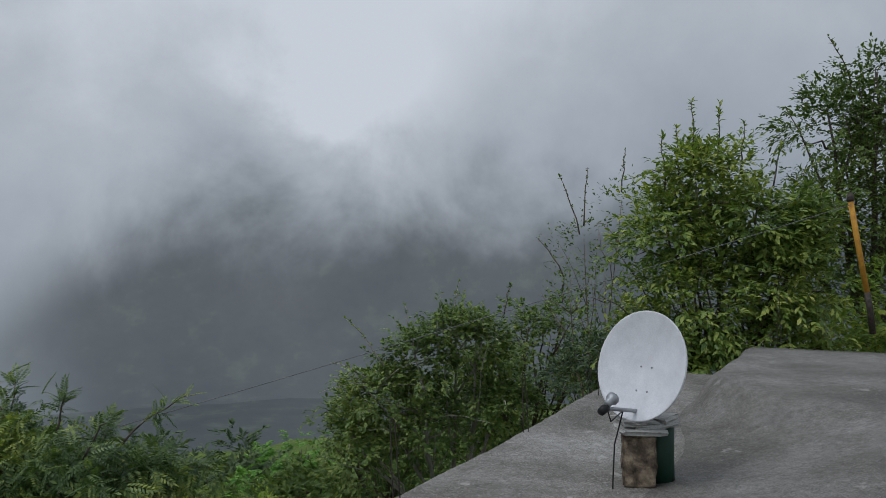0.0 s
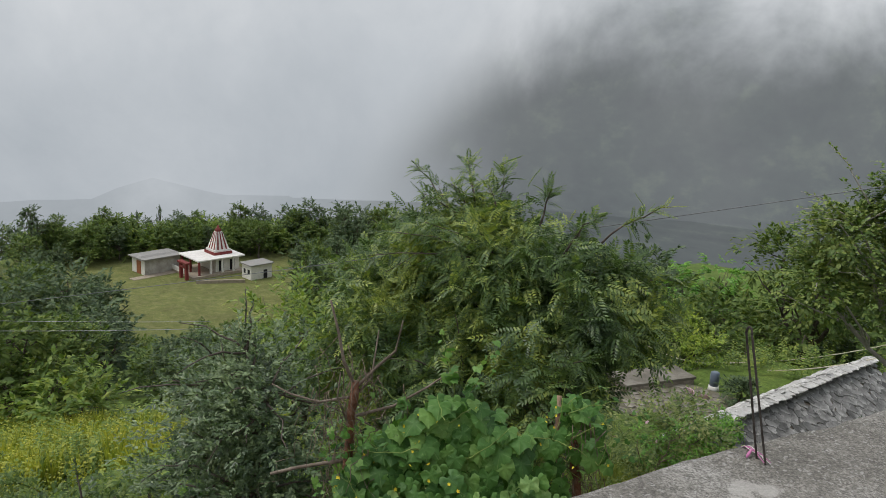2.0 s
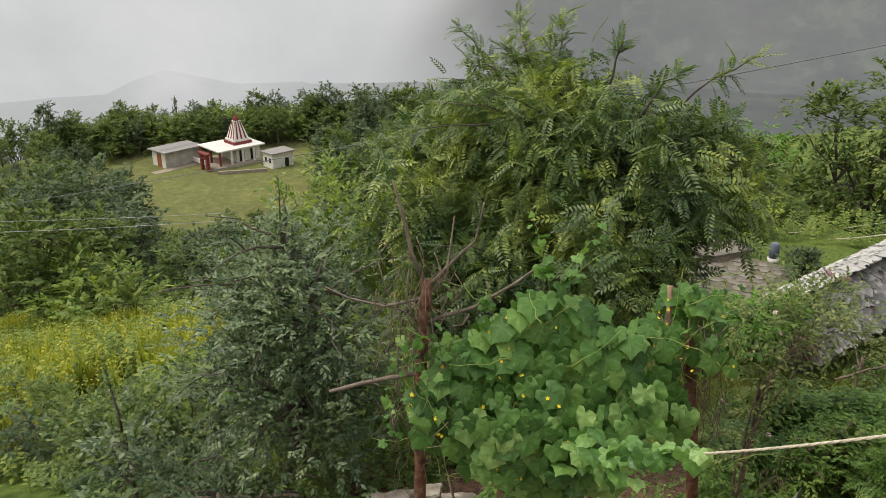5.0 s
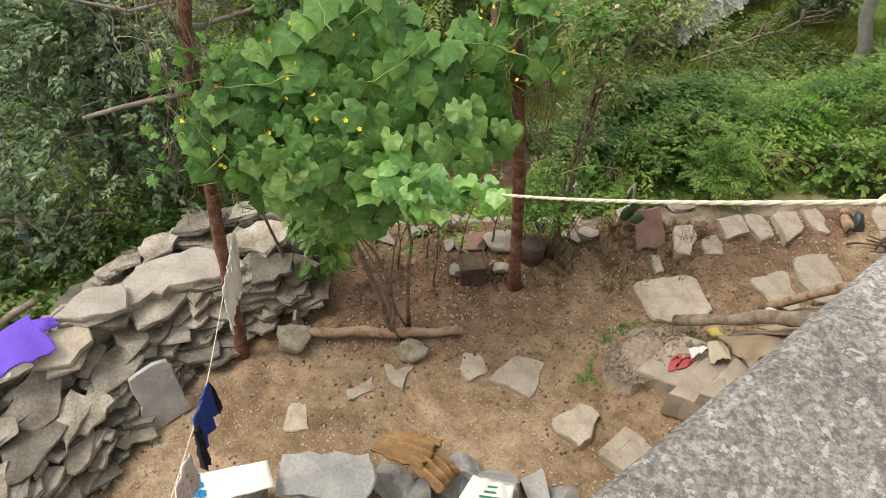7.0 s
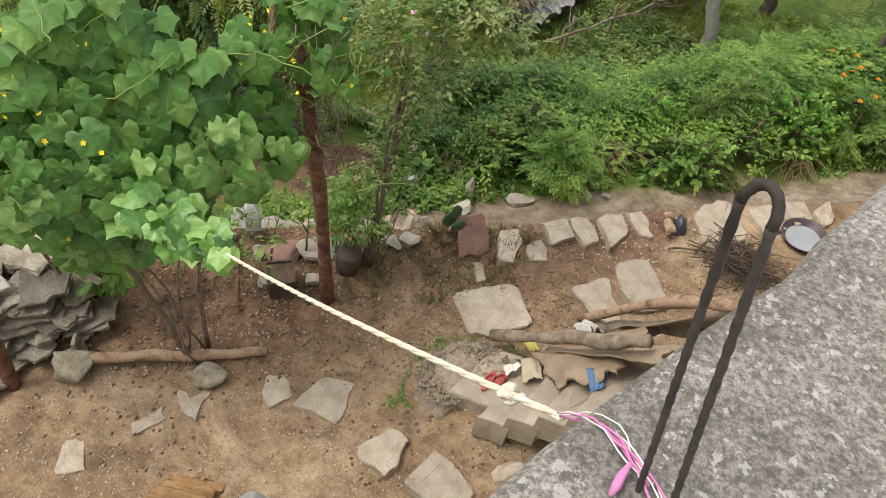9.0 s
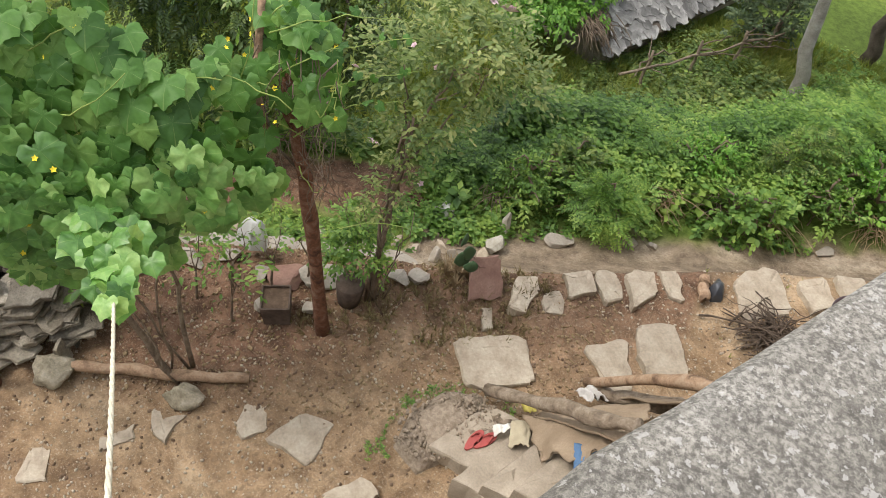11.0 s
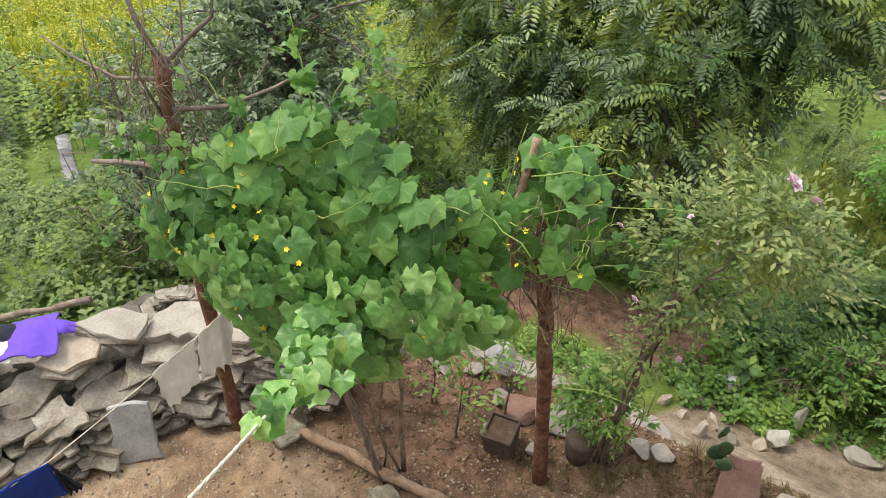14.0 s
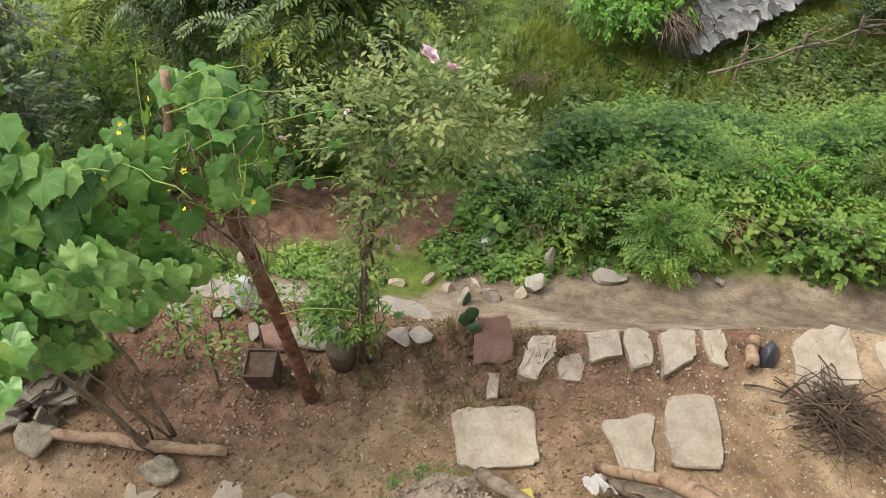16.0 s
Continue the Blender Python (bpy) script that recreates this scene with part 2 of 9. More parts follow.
def foliage(name, dark, mid, light, through_light=0.35, rough=0.5, veins=False, single=False, patch=0.7, gloss=0.35, lump=0.0):
    """Leaves: shade varies from leaf to leaf and over metres; light passes through."""
    m, nt, b, out = shader(name)
    if single:
        rnd = nt.nodes.new("ShaderNodeObjectInfo").outputs["Random"]
    else:
        rnd = nt.nodes.new("ShaderNodeNewGeometry").outputs["Random Per Island"]
    # lump strengthens broad patches, painting lit and shaded leaf clusters into the colour
    mix = math_node(nt, "ADD", math_node(nt, "MULTIPLY", rnd, 0.52 - 0.2 * lump), math_node(nt, "MULTIPLY", math_node(nt, "SUBTRACT", grain(nt, patch, 3), 0.18 + 0.12 * lump), 0.85 + 0.9 * lump))
    col = ramp(nt, mix, [(0.2, dark), (0.52, mid), (0.88, light)])
    if veins:
        tc = nt.nodes.new("ShaderNodeTexCoord")
        sep = nt.nodes.new("ShaderNodeSeparateXYZ")
        nt.links.new(tc.outputs["UV"], sep.inputs[0])
        x, y = math_node(nt, "SUBTRACT", sep.outputs[0], 0.5), math_node(nt, "SUBTRACT", sep.outputs[1], 0.28)
        ang = math_node(nt, "ARCTAN2", x, y)
        rib = math_node(nt, "ABSOLUTE", math_node(nt, "SINE", math_node(nt, "MULTIPLY", ang, 2.25)))
        line = ramp(nt, rib, [(0.0, (1, 1, 1)), (0.10, (0, 0, 0))])
        col = blend(nt, math_node(nt, "MULTIPLY", line, 0.26), col, (0.42, 0.5, 0.2))
        mottled = grain(nt, 9.0, 3, 0.6, "UV")
        col = blend(nt, 0.3, col, blend(nt, 1.0, col, ramp(nt, mottled, [(0.35, (0.7, 0.75, 0.7)), (0.65, (1.25, 1.2, 1.2))]), "MULTIPLY"))
        bump(nt, b, rib, 0.14, 0.006)
    nt.links.new(col, b.inputs["Base Color"])
    b.inputs["Roughness"].default_value, b.inputs["Specular IOR Level"].default_value = rough, gloss
    tr = nt.nodes.new("ShaderNodeBsdfTranslucent")
    nt.links.new(blend(nt, 1.0, col, (1.25, 1.3, 0.6), "MULTIPLY"), tr.inputs[0])
    mx = nt.nodes.new("ShaderNodeMixShader")
    mx.inputs[0].default_value = through_light
    nt.links.new(b.outputs[0], mx.inputs[1])
    nt.links.new(tr.outputs[0], mx.inputs[2])
    nt.links.new(mx.outputs[0], out.inputs[0])
    return m


BARK = surface("bark", [(0.3, (0.07, 0.055, 0.045)), (0.7, (0.17, 0.14, 0.115))], 6, 60, 0.9, 0.5, 0.7, 0.03)
PALE_BARK = surface("pale_bark", [(0.3, (0.24, 0.22, 0.19)), (0.7, (0.42, 0.40, 0.36))], 6, 50, 0.9, 0.5, 0.6, 0.03)
POST_WOOD = surface("red_brown_post_wood", [(0.3, (0.07, 0.035, 0.024)), (0.5, (0.18, 0.08, 0.045)), (0.72, (0.27, 0.175, 0.125))], 14, 70, 0.9, 0.5, 0.8, 0.02)
LOG_WOOD = surface("debarked_log_wood", [(0.3, (0.13, 0.08, 0.05)), (0.5, (0.33, 0.22, 0.14)), (0.8, (0.43, 0.33, 0.235))], 11, 60, 0.85, 0.5, 0.8, 0.02)
GREY_WOOD = surface("grey_weathered_wood", [(0.3, (0.11, 0.08, 0.055)), (0.5, (0.23, 0.18, 0.13)), (0.72, (0.34, 0.285, 0.22))], 12, 60, 0.9, 0.5, 0.9, 0.02)
TWIG = surface("dry_twig", [(0.3, (0.10, 0.075, 0.055)), (0.7, (0.25, 0.19, 0.14))], 10, 60, 0.9)
STEM = surface("green_vine_stem", [(0.3, (0.16, 0.24, 0.05)), (0.7, (0.30, 0.38, 0.10))], 8, 60, 0.7)
STONE = surface("pale_slate_stone", [(0.3, (0.085, 0.07, 0.05)), (0.42, (0.19, 0.165, 0.125)), (0.58, (0.30, 0.27, 0.215)), (0.78, (0.45, 0.41, 0.335))], 2.6, 30, 0.88, 0.7, 1.0, 0.04, 0.5)
FLAG = surface("sandy_flagstone", [(0.25, (0.25, 0.20, 0.145)), (0.5, (0.40, 0.34, 0.26)), (0.8, (0.49, 0.435, 0.345))], 5.0, 35, 0.9, 0.4, 0.8, 0.02, 0.14)
GREY_ROCK = surface("grey_rubble_stone", [(0.25, (0.20, 0.20, 0.19)), (0.55, (0.33, 0.325, 0.30)), (0.8, (0.44, 0.43, 0.39))], 4, 40, 0.85, 0.4, 0.6, 0.02, 0.2)
PALE_LEDGE = surface("pale_bedrock", [(0.3, (0.25, 0.22, 0.18)), (0.55, (0.37, 0.335, 0.28)), (0.8, (0.46, 0.43, 0.37))], 2.5, 40, 0.9, 0.4, 0.5, 0.02, 0.1)
BOULDER = surface("speckled_boulder", [(0.28, (0.15, 0.135, 0.09)), (0.5, (0.33, 0.29, 0.21)), (0.75, (0.47, 0.425, 0.34))], 9, 50, 0.92, 0.6, 1.0, 0.03)
RED_STONE = surface("reddish_stone", [(0.3, (0.20, 0.11, 0.085)), (0.7, (0.33, 0.21, 0.165))], 5, 50, 0.9, 0.35, 0.5, 0.015)
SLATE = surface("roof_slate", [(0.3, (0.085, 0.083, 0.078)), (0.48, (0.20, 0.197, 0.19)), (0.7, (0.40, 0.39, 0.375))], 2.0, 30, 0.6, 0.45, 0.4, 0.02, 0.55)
# pale ridge slate, lightened further to paint the far slope as lit
PALE_LIT_SLATE = surface("pale_lit_slate", [(0.3, (0.38, 0.37, 0.35)), (0.7, (0.62, 0.61, 0.58))], 3.0, 30, 0.6, 0.35, 0.4, 0.02, 0.25)


def concrete_roof(name, tone):
    m, nt, b, out = shader(name)
    broad, mid, fine = grain(nt, 0.7, 7, 0.6), grain(nt, 13, 6, 0.7), grain(nt, 90, 4, 0.7)
    col = ramp(nt, broad, [(0.36, (0.15, 0.14, 0.118)), (0.5, (0.245, 0.232, 0.204)), (0.63, (0.35, 0.34, 0.312))])
    col = blend(nt, 0.9, col, blend(nt, 1.0, col, ramp(nt, mid, [(0.34, (0.68, 0.67, 0.65)), (0.6, (1.15, 1.15, 1.15))]), "MULTIPLY"))
    col = blend(nt, 0.85, col, blend(nt, 1.0, col, ramp(nt, fine, [(0.38, (0.4, 0.39, 0.38)), (0.62, (1.45, 1.45, 1.45))]), "MULTIPLY"))
    for scale, lo, hi, amount in ((1.6, 0.55, 0.68, 0.3), (24, 0.57, 0.62, 0.35), (70, 0.55, 0.60, 0.62), (190, 0.57, 0.62, 0.6)):
        lichen = ramp(nt, grain(nt, scale, 5, 0.65), [(lo, (0, 0, 0)), (hi, (1, 1, 1))])
        col = blend(nt, math_node(nt, "MULTIPLY", lichen, amount), col, (0.075, 0.07, 0.06))
    chips = ramp(nt, grain(nt, 48, 3, 0.6), [(0.6, (0, 0, 0)), (0.64, (1, 1, 1))])
    col = blend(nt, math_node(nt, "MULTIPLY", chips, 0.5), col, (0.5, 0.49, 0.46))
    worn = ramp(nt, grain(nt, 2.3, 7, 0.68), [(0.62, (0, 0, 0)), (0.66, (1, 1, 1))])
    col = blend(nt, math_node(nt, "MULTIPLY", worn, 0.6), col, (0.46, 0.44, 0.40))
    col = blend(nt, 1.0, col, (tone, tone, tone), "MULTIPLY")
    nt.links.new(col, b.inputs["Base Color"])
    b.inputs["Roughness"].default_value = 0.92
    bump(nt, b, blend(nt, 0.6, mid, fine), 0.22, 0.006)
    return m


def ground_material():
    """Trodden earth in the yard and on paths, green turf and leaf litter elsewhere."""
    m, nt, b, out = shader("earth_and_turf")
    bare = nt.nodes.new("ShaderNodeAttribute")
    bare.attribute_name = "bare"
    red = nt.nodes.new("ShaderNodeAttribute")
    red.attribute_name = "dark_red_soil"
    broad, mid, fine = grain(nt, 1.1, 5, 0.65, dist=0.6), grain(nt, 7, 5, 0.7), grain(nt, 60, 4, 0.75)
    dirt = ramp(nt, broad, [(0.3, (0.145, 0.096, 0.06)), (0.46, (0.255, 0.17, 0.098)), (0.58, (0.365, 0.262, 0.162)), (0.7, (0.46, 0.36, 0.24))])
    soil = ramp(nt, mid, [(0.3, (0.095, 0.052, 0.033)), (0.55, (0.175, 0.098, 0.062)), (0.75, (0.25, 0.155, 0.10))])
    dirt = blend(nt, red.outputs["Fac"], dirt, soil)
    packed = nt.nodes.new("ShaderNodeAttribute")
    packed.attribute_name = "packed"
    lane = ramp(nt, broad, [(0.35, (0.17, 0.145, 0.112)), (0.5, (0.26, 0.228, 0.182)), (0.66, (0.37, 0.34, 0.285))])
    dirt = blend(nt, math_node(nt, "MULTIPLY", packed.outputs["Fac"], 0.55), dirt, lane)
    dirt = blend(nt, 0.8, dirt, blend(nt, 1.0, dirt, ramp(nt, mid, [(0.36, (0.5, 0.48, 0.46)), (0.6, (1.16, 1.16, 1.16))]), "MULTIPLY"))
    dirt = blend(nt, 0.5, dirt, blend(nt, 1.0, dirt, ramp(nt, fine, [(0.35, (0.5, 0.5, 0.5)), (0.65, (1.35, 1.35, 1.35))]), "MULTIPLY"))
    for scale, lo, hi, tone, amount in ((150, 0.60, 0.65, (0.47, 0.40, 0.30), 0.4), (120, 0.60, 0.65, (0.08, 0.056, 0.038), 0.5), (45, 0.63, 0.67, (0.44, 0.38, 0.29), 0.4), (14, 0.62, 0.66, (0.10, 0.07, 0.045), 0.45)):
        speck = ramp(nt, grain(nt, scale, 2, 0.5), [(lo, (0, 0, 0)), (hi, (1, 1, 1))])
        dirt = blend(nt, math_node(nt, "MULTIPLY", speck, amount), dirt, tone)
    turf = ramp(nt, grain(nt, 0.35, 5, 0.7), [(0.3, (0.07, 0.108, 0.026)), (0.55, (0.105, 0.158, 0.036)), (0.75, (0.19, 0.225, 0.06))])
    turf = blend(nt, 0.7, turf, blend(nt, 1.0, turf, ramp(nt, fine, [(0.35, (0.45, 0.5, 0.4)), (0.65, (1.5, 1.45, 1.3))]), "MULTIPLY"))
    turf = blend(nt, 0.6, turf, blend(nt, 1.0, turf, ramp(nt, mid, [(0.35, (0.5, 0.5, 0.5)), (0.65, (1.4, 1.4, 1.3))]), "MULTIPLY"))
    wild = nt.nodes.new("ShaderNodeAttribute")
    wild.attribute_name = "forest"
    forest = ramp(nt, grain(nt, 0.01, 6, 0.7), [(0.35, (0.008, 0.014, 0.012)), (0.55, (0.025, 0.036, 0.028)), (0.7, (0.075, 0.095, 0.06))])
    turf = blend(nt, wild.outputs["Fac"], turf, forest)
    nt.links.new(blend(nt, bare.outputs["Fac"], turf, dirt), b.inputs["Base Color"])
    b.inputs["Roughness"].default_value, b.inputs["Specular IOR Level"].default_value = 0.95, 0.15
    bump(nt, b, blend(nt, 0.5, mid, fine), 0.5, 0.025)
    return m


ROOF, OLD_ROOF = concrete_roof("weathered_roof_concrete", 0.85), concrete_roof("dark_weathered_roof_concrete", 0.66)
PLASTER = surface("limewashed_plaster", [(0.3, (0.62, 0.6, 0.55)), (0.7, (0.76, 0.74, 0.69))], 2, 30, 0.9, 0.25, 0.2, 0.01)

# ---- the lie of the land ----
RIM = [(-6.5, -40.0), (-6.9, 2.5), (-7.2, 4.0), (-7.2, 5.2), (-6.9, 6.1), (-6.2, 6.9), (-5.4, 7.55), (-4.6, 8.0), (-3.8, 8.4), (-2.9, 8.75), (-2.4, 8.95),
       (-1.64, 9.35), (-0.85, 9.85), (-0.06, 10.35), (1.35, 11.05), (3.0, 12.1), (6.0, 14.2), (40.0, 37.0)]


def outside(x, y):
    """Signed distance from the rim of the yard; positive beyond it, downhill."""
    x, y = np.asarray(x, float), np.asarray(y, float)
    best, sign = np.full(x.shape, 1e9), np.ones(x.shape)
    for (ax, ay), (bx, by) in zip(RIM, RIM[1:]):
        dx, dy = bx - ax, by - ay
        k = np.clip(((x - ax) * dx + (y - ay) * dy) / (dx * dx + dy * dy), 0, 1)
        qx, qy = x - ax - k * dx, y - ay - k * dy
        d = np.hypot(qx, qy)
        near = d < best - 1e-6
        best = np.where(near, d, best)
        sign = np.where(near, np.where(dx * qy - dy * qx > 0, 1.0, -1.0), sign)
    return best * sign


MEADOW = (-84.0, 76.0)


def land(x, y):
    x, y = np.asarray(x, float), np.asarray(y, float)
    s = outside(x, y)
    yard = -5.14 + 0.09 * np.clip(y - 6.5, -1.5, 3.5) + 0.05 * (fbm(x * 0.8, y * 0.8, 3, 5) - 0.5) + 0.045 * (fbm(x * 4, y * 4, 3, 9) - 0.5)
    out = -6.33 - 0.34 * np.clip(s - 2.3, 0, 40) - 0.27 * np.clip(s - 42.3, 0, 38) - 0.5 * np.clip(s - 118, 0, 560)
    out = out + 0.3 * step(2.0, 3.0, s) * (1 - step(4.2, 6.5, s)) * step(-4.3, -2.9, x)
    out = out + 0.35 * (fbm(x * 0.25, y * 0.25, 3, 11) - 0.5) * step(1.5, 6, s) + 0.10 * (fbm(x * 1.5, y * 1.5, 3, 12) - 0.5)
    out = out + 6.0 * (fbm(x * 0.02, y * 0.02, 3, 21) - 0.5) * step(25, 80, s)
    near = np.hypot(x - MEADOW[0], (y - MEADOW[1]))
    out = out * step(24, 44, near) + -30.0 * (1 - step(24, 44, near))
    out = out + 0.3 * np.clip(x - 3, 0, 14) * step(0.5, 7, s)
    k = np.clip(((x + 3.2) * 2.0 + (y - 17.5) * 7.0) / 53.0, 0, 1)
    shelf = np.hypot(x + 3.2 - 2.0 * k, y - 17.5 - 7.0 * k)
    flat = (1 - step(4.4, 7.0, shelf)) * step(4.0, 6.5, s)
    out = out * (1 - flat) - 8.05 * flat
    az = np.degrees(np.arctan2(x, y))
    far = np.hypot(x, y)
    hills = 122 * np.exp(-((az + 49.5) / 5.2) ** 2) + 88 * np.exp(-((az + 40.5) / 5.0) ** 2) + 92 * np.exp(-((az + 62.5) / 6.5) ** 2) + 80 * np.exp(-((az + 74) / 6.0) ** 2)
    ridge = (hills + 26 * (vnoise(az * 0.9, far * 0.004, 44) - 0.3)) * np.exp(-((far - 1180) / 230) ** 2) * step(-27, -33, az)
    massif = step(-112, -88, az)
    peak = (60 + 3600 * massif) * step(1800, 3500, far) * (0.55 + 0.9 * fbm(x * 0.0013, y * 0.0013, 5, 31))
    out = out + np.where(far > 1000, peak, 0) + ridge
    # a sheer drop behind the stone wall, a worn slope down to the lane elsewhere
    slope = np.interp(s, [-0.12, 0.0, 0.12, 0.4, 0.8, 1.3, 1.65], [0.0, 0.05, 0.19, 0.48, 0.75, 0.96, 1.0])
    gentle = step(6.6, 7.8, y)
    return yard + (out - yard) * (gentle * slope + (1 - gentle) * step(-0.02, 0.3, s))


def spaced(a, b, fine, reach, grow=1.085):
    mid = list(np.arange(a, b + 1e-6, fine))
    lo, hi, d = [a], [b], fine
    while hi[-1] < reach:
        d *= grow
        lo.append(lo[-1] - d)
        hi.append(hi[-1] + d)
    return np.array(lo[:0:-1] + mid + hi[1:])


def make_ground():
    gx, gy = spaced(-8, 2.4, 0.085, 4600), spaced(4, 13.2, 0.085, 4600)
    X, Y = np.meshgrid(gx, gy, indexing="ij")
    Z = land(X, Y)
    ny = len(gy)
    i, j = np.meshgrid(np.arange(len(gx) - 1), np.arange(ny - 1), indexing="ij")
    a = (i * ny + j).ravel()
    buf = Buf()
    buf.add(np.stack([X, Y, Z], -1).reshape(-1, 3), np.stack([a, a + ny, a + ny + 1, a + 1], -1))
    me = buf.mesh("ground", ground_material())
    s = outside(X, Y)
    ragged = 0.5 * (fbm(X * 2.5, Y * 2.5, 3, 41) - 0.5)
    lane = np.where(X > -3.5, 1 - step(1.6, 2.0, s + ragged), (1 - step(0.85, 1.25, s + ragged)) * step(-6.6, -5.6, X + ragged))
    red_lane = (1 - step(0.55, 0.85, np.abs((Y - 10.35) - 0.62 * (X + 5.2)) + ragged)) * (X < -3.6) * (X > -9)
    bare = np.maximum(np.where(s < 0.25, 1.0, lane), red_lane)
    meadow_soil = (1 - step(3, 5, np.hypot(X + 92, (Y - 60) * 0.8))) * 0.9
    bare = np.clip(np.maximum(np.maximum(bare, meadow_soil), 0.3 * (1 - step(20, 34, np.hypot(X - MEADOW[0], Y - MEADOW[1])))), 0, 1)
    # darker, redder soil under the vine, on the red lane and inside the rim
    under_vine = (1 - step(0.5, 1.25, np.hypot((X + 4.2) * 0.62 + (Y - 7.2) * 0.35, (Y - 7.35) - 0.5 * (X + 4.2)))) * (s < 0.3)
    dark_red_soil = np.clip(np.maximum(np.maximum(under_vine, red_lane), 0.85 * (1 - step(0.3, 1.7, -s)) * (X < -0.4) * (1 - step(0.1, 0.4, s))), 0, 1)
    for name, val in (("bare", bare), ("dark_red_soil", dark_red_soil), ("packed", np.clip(lane * step(0.02, 0.3, s), 0, 1)), ("forest", step(150, 400, np.hypot(X, Y)))):
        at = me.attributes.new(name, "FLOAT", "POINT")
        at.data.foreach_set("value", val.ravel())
    return tagged(new("ground", me), "sloping hillside of trodden earth and green turf", "ground", "", "structure")


make_ground()


# ---- mist over the valley ----
# see-through glowing shell; cloud brightness and haze are painted in its shader
def make_mist(radius, thin):
    m, nt, b, out = shader("valley_mist")
    nt.nodes.remove(b)
    tc = nt.nodes.new("ShaderNodeTexCoord")
    sep = nt.nodes.new("ShaderNodeSeparateXYZ")
    nt.links.new(tc.outputs["Object"], sep.inputs[0])
    az = math_node(nt, "MULTIPLY", math_node(nt, "ARCTAN2", sep.outputs[0], sep.outputs[1]), 57.2958)
    el = math_node(nt, "MULTIPLY", sep.outputs[2], 57.2958 / radius)
    cloud = grain(nt, 4.0 / radius, 7, 0.6, dist=0.2)
    wisp = grain(nt, 1.3 / radius, 4, 0.6, dist=0.25)

    def soft(value, lo, hi):
        n = nt.nodes.new("ShaderNodeMapRange")
        n.interpolation_type = "SMOOTHSTEP"
        n.inputs["From Min"].default_value, n.inputs["From Max"].default_value = lo, hi
        nt.links.new(value, n.inputs["Value"])
        return n.outputs[0]

    ragged = math_node(nt, "MULTIPLY", math_node(nt, "SUBTRACT", cloud, 0.5), 34.0)
    drift = math_node(nt, "MULTIPLY", math_node(nt, "SUBTRACT", wisp, 0.5), 26.0)
    shift = math_node(nt, "ADD", ragged, drift)
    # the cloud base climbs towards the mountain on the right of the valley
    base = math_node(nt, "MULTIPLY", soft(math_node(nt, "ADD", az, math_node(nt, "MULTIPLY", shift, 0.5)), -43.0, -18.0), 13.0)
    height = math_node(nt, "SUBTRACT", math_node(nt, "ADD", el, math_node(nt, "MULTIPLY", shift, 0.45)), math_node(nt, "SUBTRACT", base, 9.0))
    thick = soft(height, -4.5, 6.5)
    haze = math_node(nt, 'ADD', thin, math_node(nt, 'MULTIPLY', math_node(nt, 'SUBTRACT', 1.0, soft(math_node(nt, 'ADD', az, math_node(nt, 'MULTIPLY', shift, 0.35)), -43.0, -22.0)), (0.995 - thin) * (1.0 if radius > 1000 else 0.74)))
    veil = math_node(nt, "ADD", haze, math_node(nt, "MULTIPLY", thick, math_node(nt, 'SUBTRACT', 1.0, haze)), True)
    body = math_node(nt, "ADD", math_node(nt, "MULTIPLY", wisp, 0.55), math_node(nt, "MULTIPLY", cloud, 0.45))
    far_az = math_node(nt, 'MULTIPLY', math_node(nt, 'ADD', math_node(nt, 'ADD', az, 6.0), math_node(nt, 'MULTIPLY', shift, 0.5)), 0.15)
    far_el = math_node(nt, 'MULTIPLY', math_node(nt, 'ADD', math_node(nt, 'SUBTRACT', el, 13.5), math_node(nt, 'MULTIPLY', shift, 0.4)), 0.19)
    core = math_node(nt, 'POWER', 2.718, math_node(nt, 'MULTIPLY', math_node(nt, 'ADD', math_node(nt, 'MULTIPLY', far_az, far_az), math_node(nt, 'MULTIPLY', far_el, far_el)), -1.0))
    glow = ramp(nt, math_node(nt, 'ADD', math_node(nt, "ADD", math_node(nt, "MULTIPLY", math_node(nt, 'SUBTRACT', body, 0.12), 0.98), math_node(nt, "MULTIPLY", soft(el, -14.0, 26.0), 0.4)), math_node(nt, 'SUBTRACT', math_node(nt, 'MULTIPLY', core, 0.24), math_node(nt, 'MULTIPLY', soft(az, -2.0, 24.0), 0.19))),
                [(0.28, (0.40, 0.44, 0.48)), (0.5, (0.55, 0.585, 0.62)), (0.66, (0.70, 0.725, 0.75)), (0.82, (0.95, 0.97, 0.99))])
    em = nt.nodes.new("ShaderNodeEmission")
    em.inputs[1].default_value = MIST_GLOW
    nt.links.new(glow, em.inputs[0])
    tr = nt.nodes.new("ShaderNodeBsdfTransparent")
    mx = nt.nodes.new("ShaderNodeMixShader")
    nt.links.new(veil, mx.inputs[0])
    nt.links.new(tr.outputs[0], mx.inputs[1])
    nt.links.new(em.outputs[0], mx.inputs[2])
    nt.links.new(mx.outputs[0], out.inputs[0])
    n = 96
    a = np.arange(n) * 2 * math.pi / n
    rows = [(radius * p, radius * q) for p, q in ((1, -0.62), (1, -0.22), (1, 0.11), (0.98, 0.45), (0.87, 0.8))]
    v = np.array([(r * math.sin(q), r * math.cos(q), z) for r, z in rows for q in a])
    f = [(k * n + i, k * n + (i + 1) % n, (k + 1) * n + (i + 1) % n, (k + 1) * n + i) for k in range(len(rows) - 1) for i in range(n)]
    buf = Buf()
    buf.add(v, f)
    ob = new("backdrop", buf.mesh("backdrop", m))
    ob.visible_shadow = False
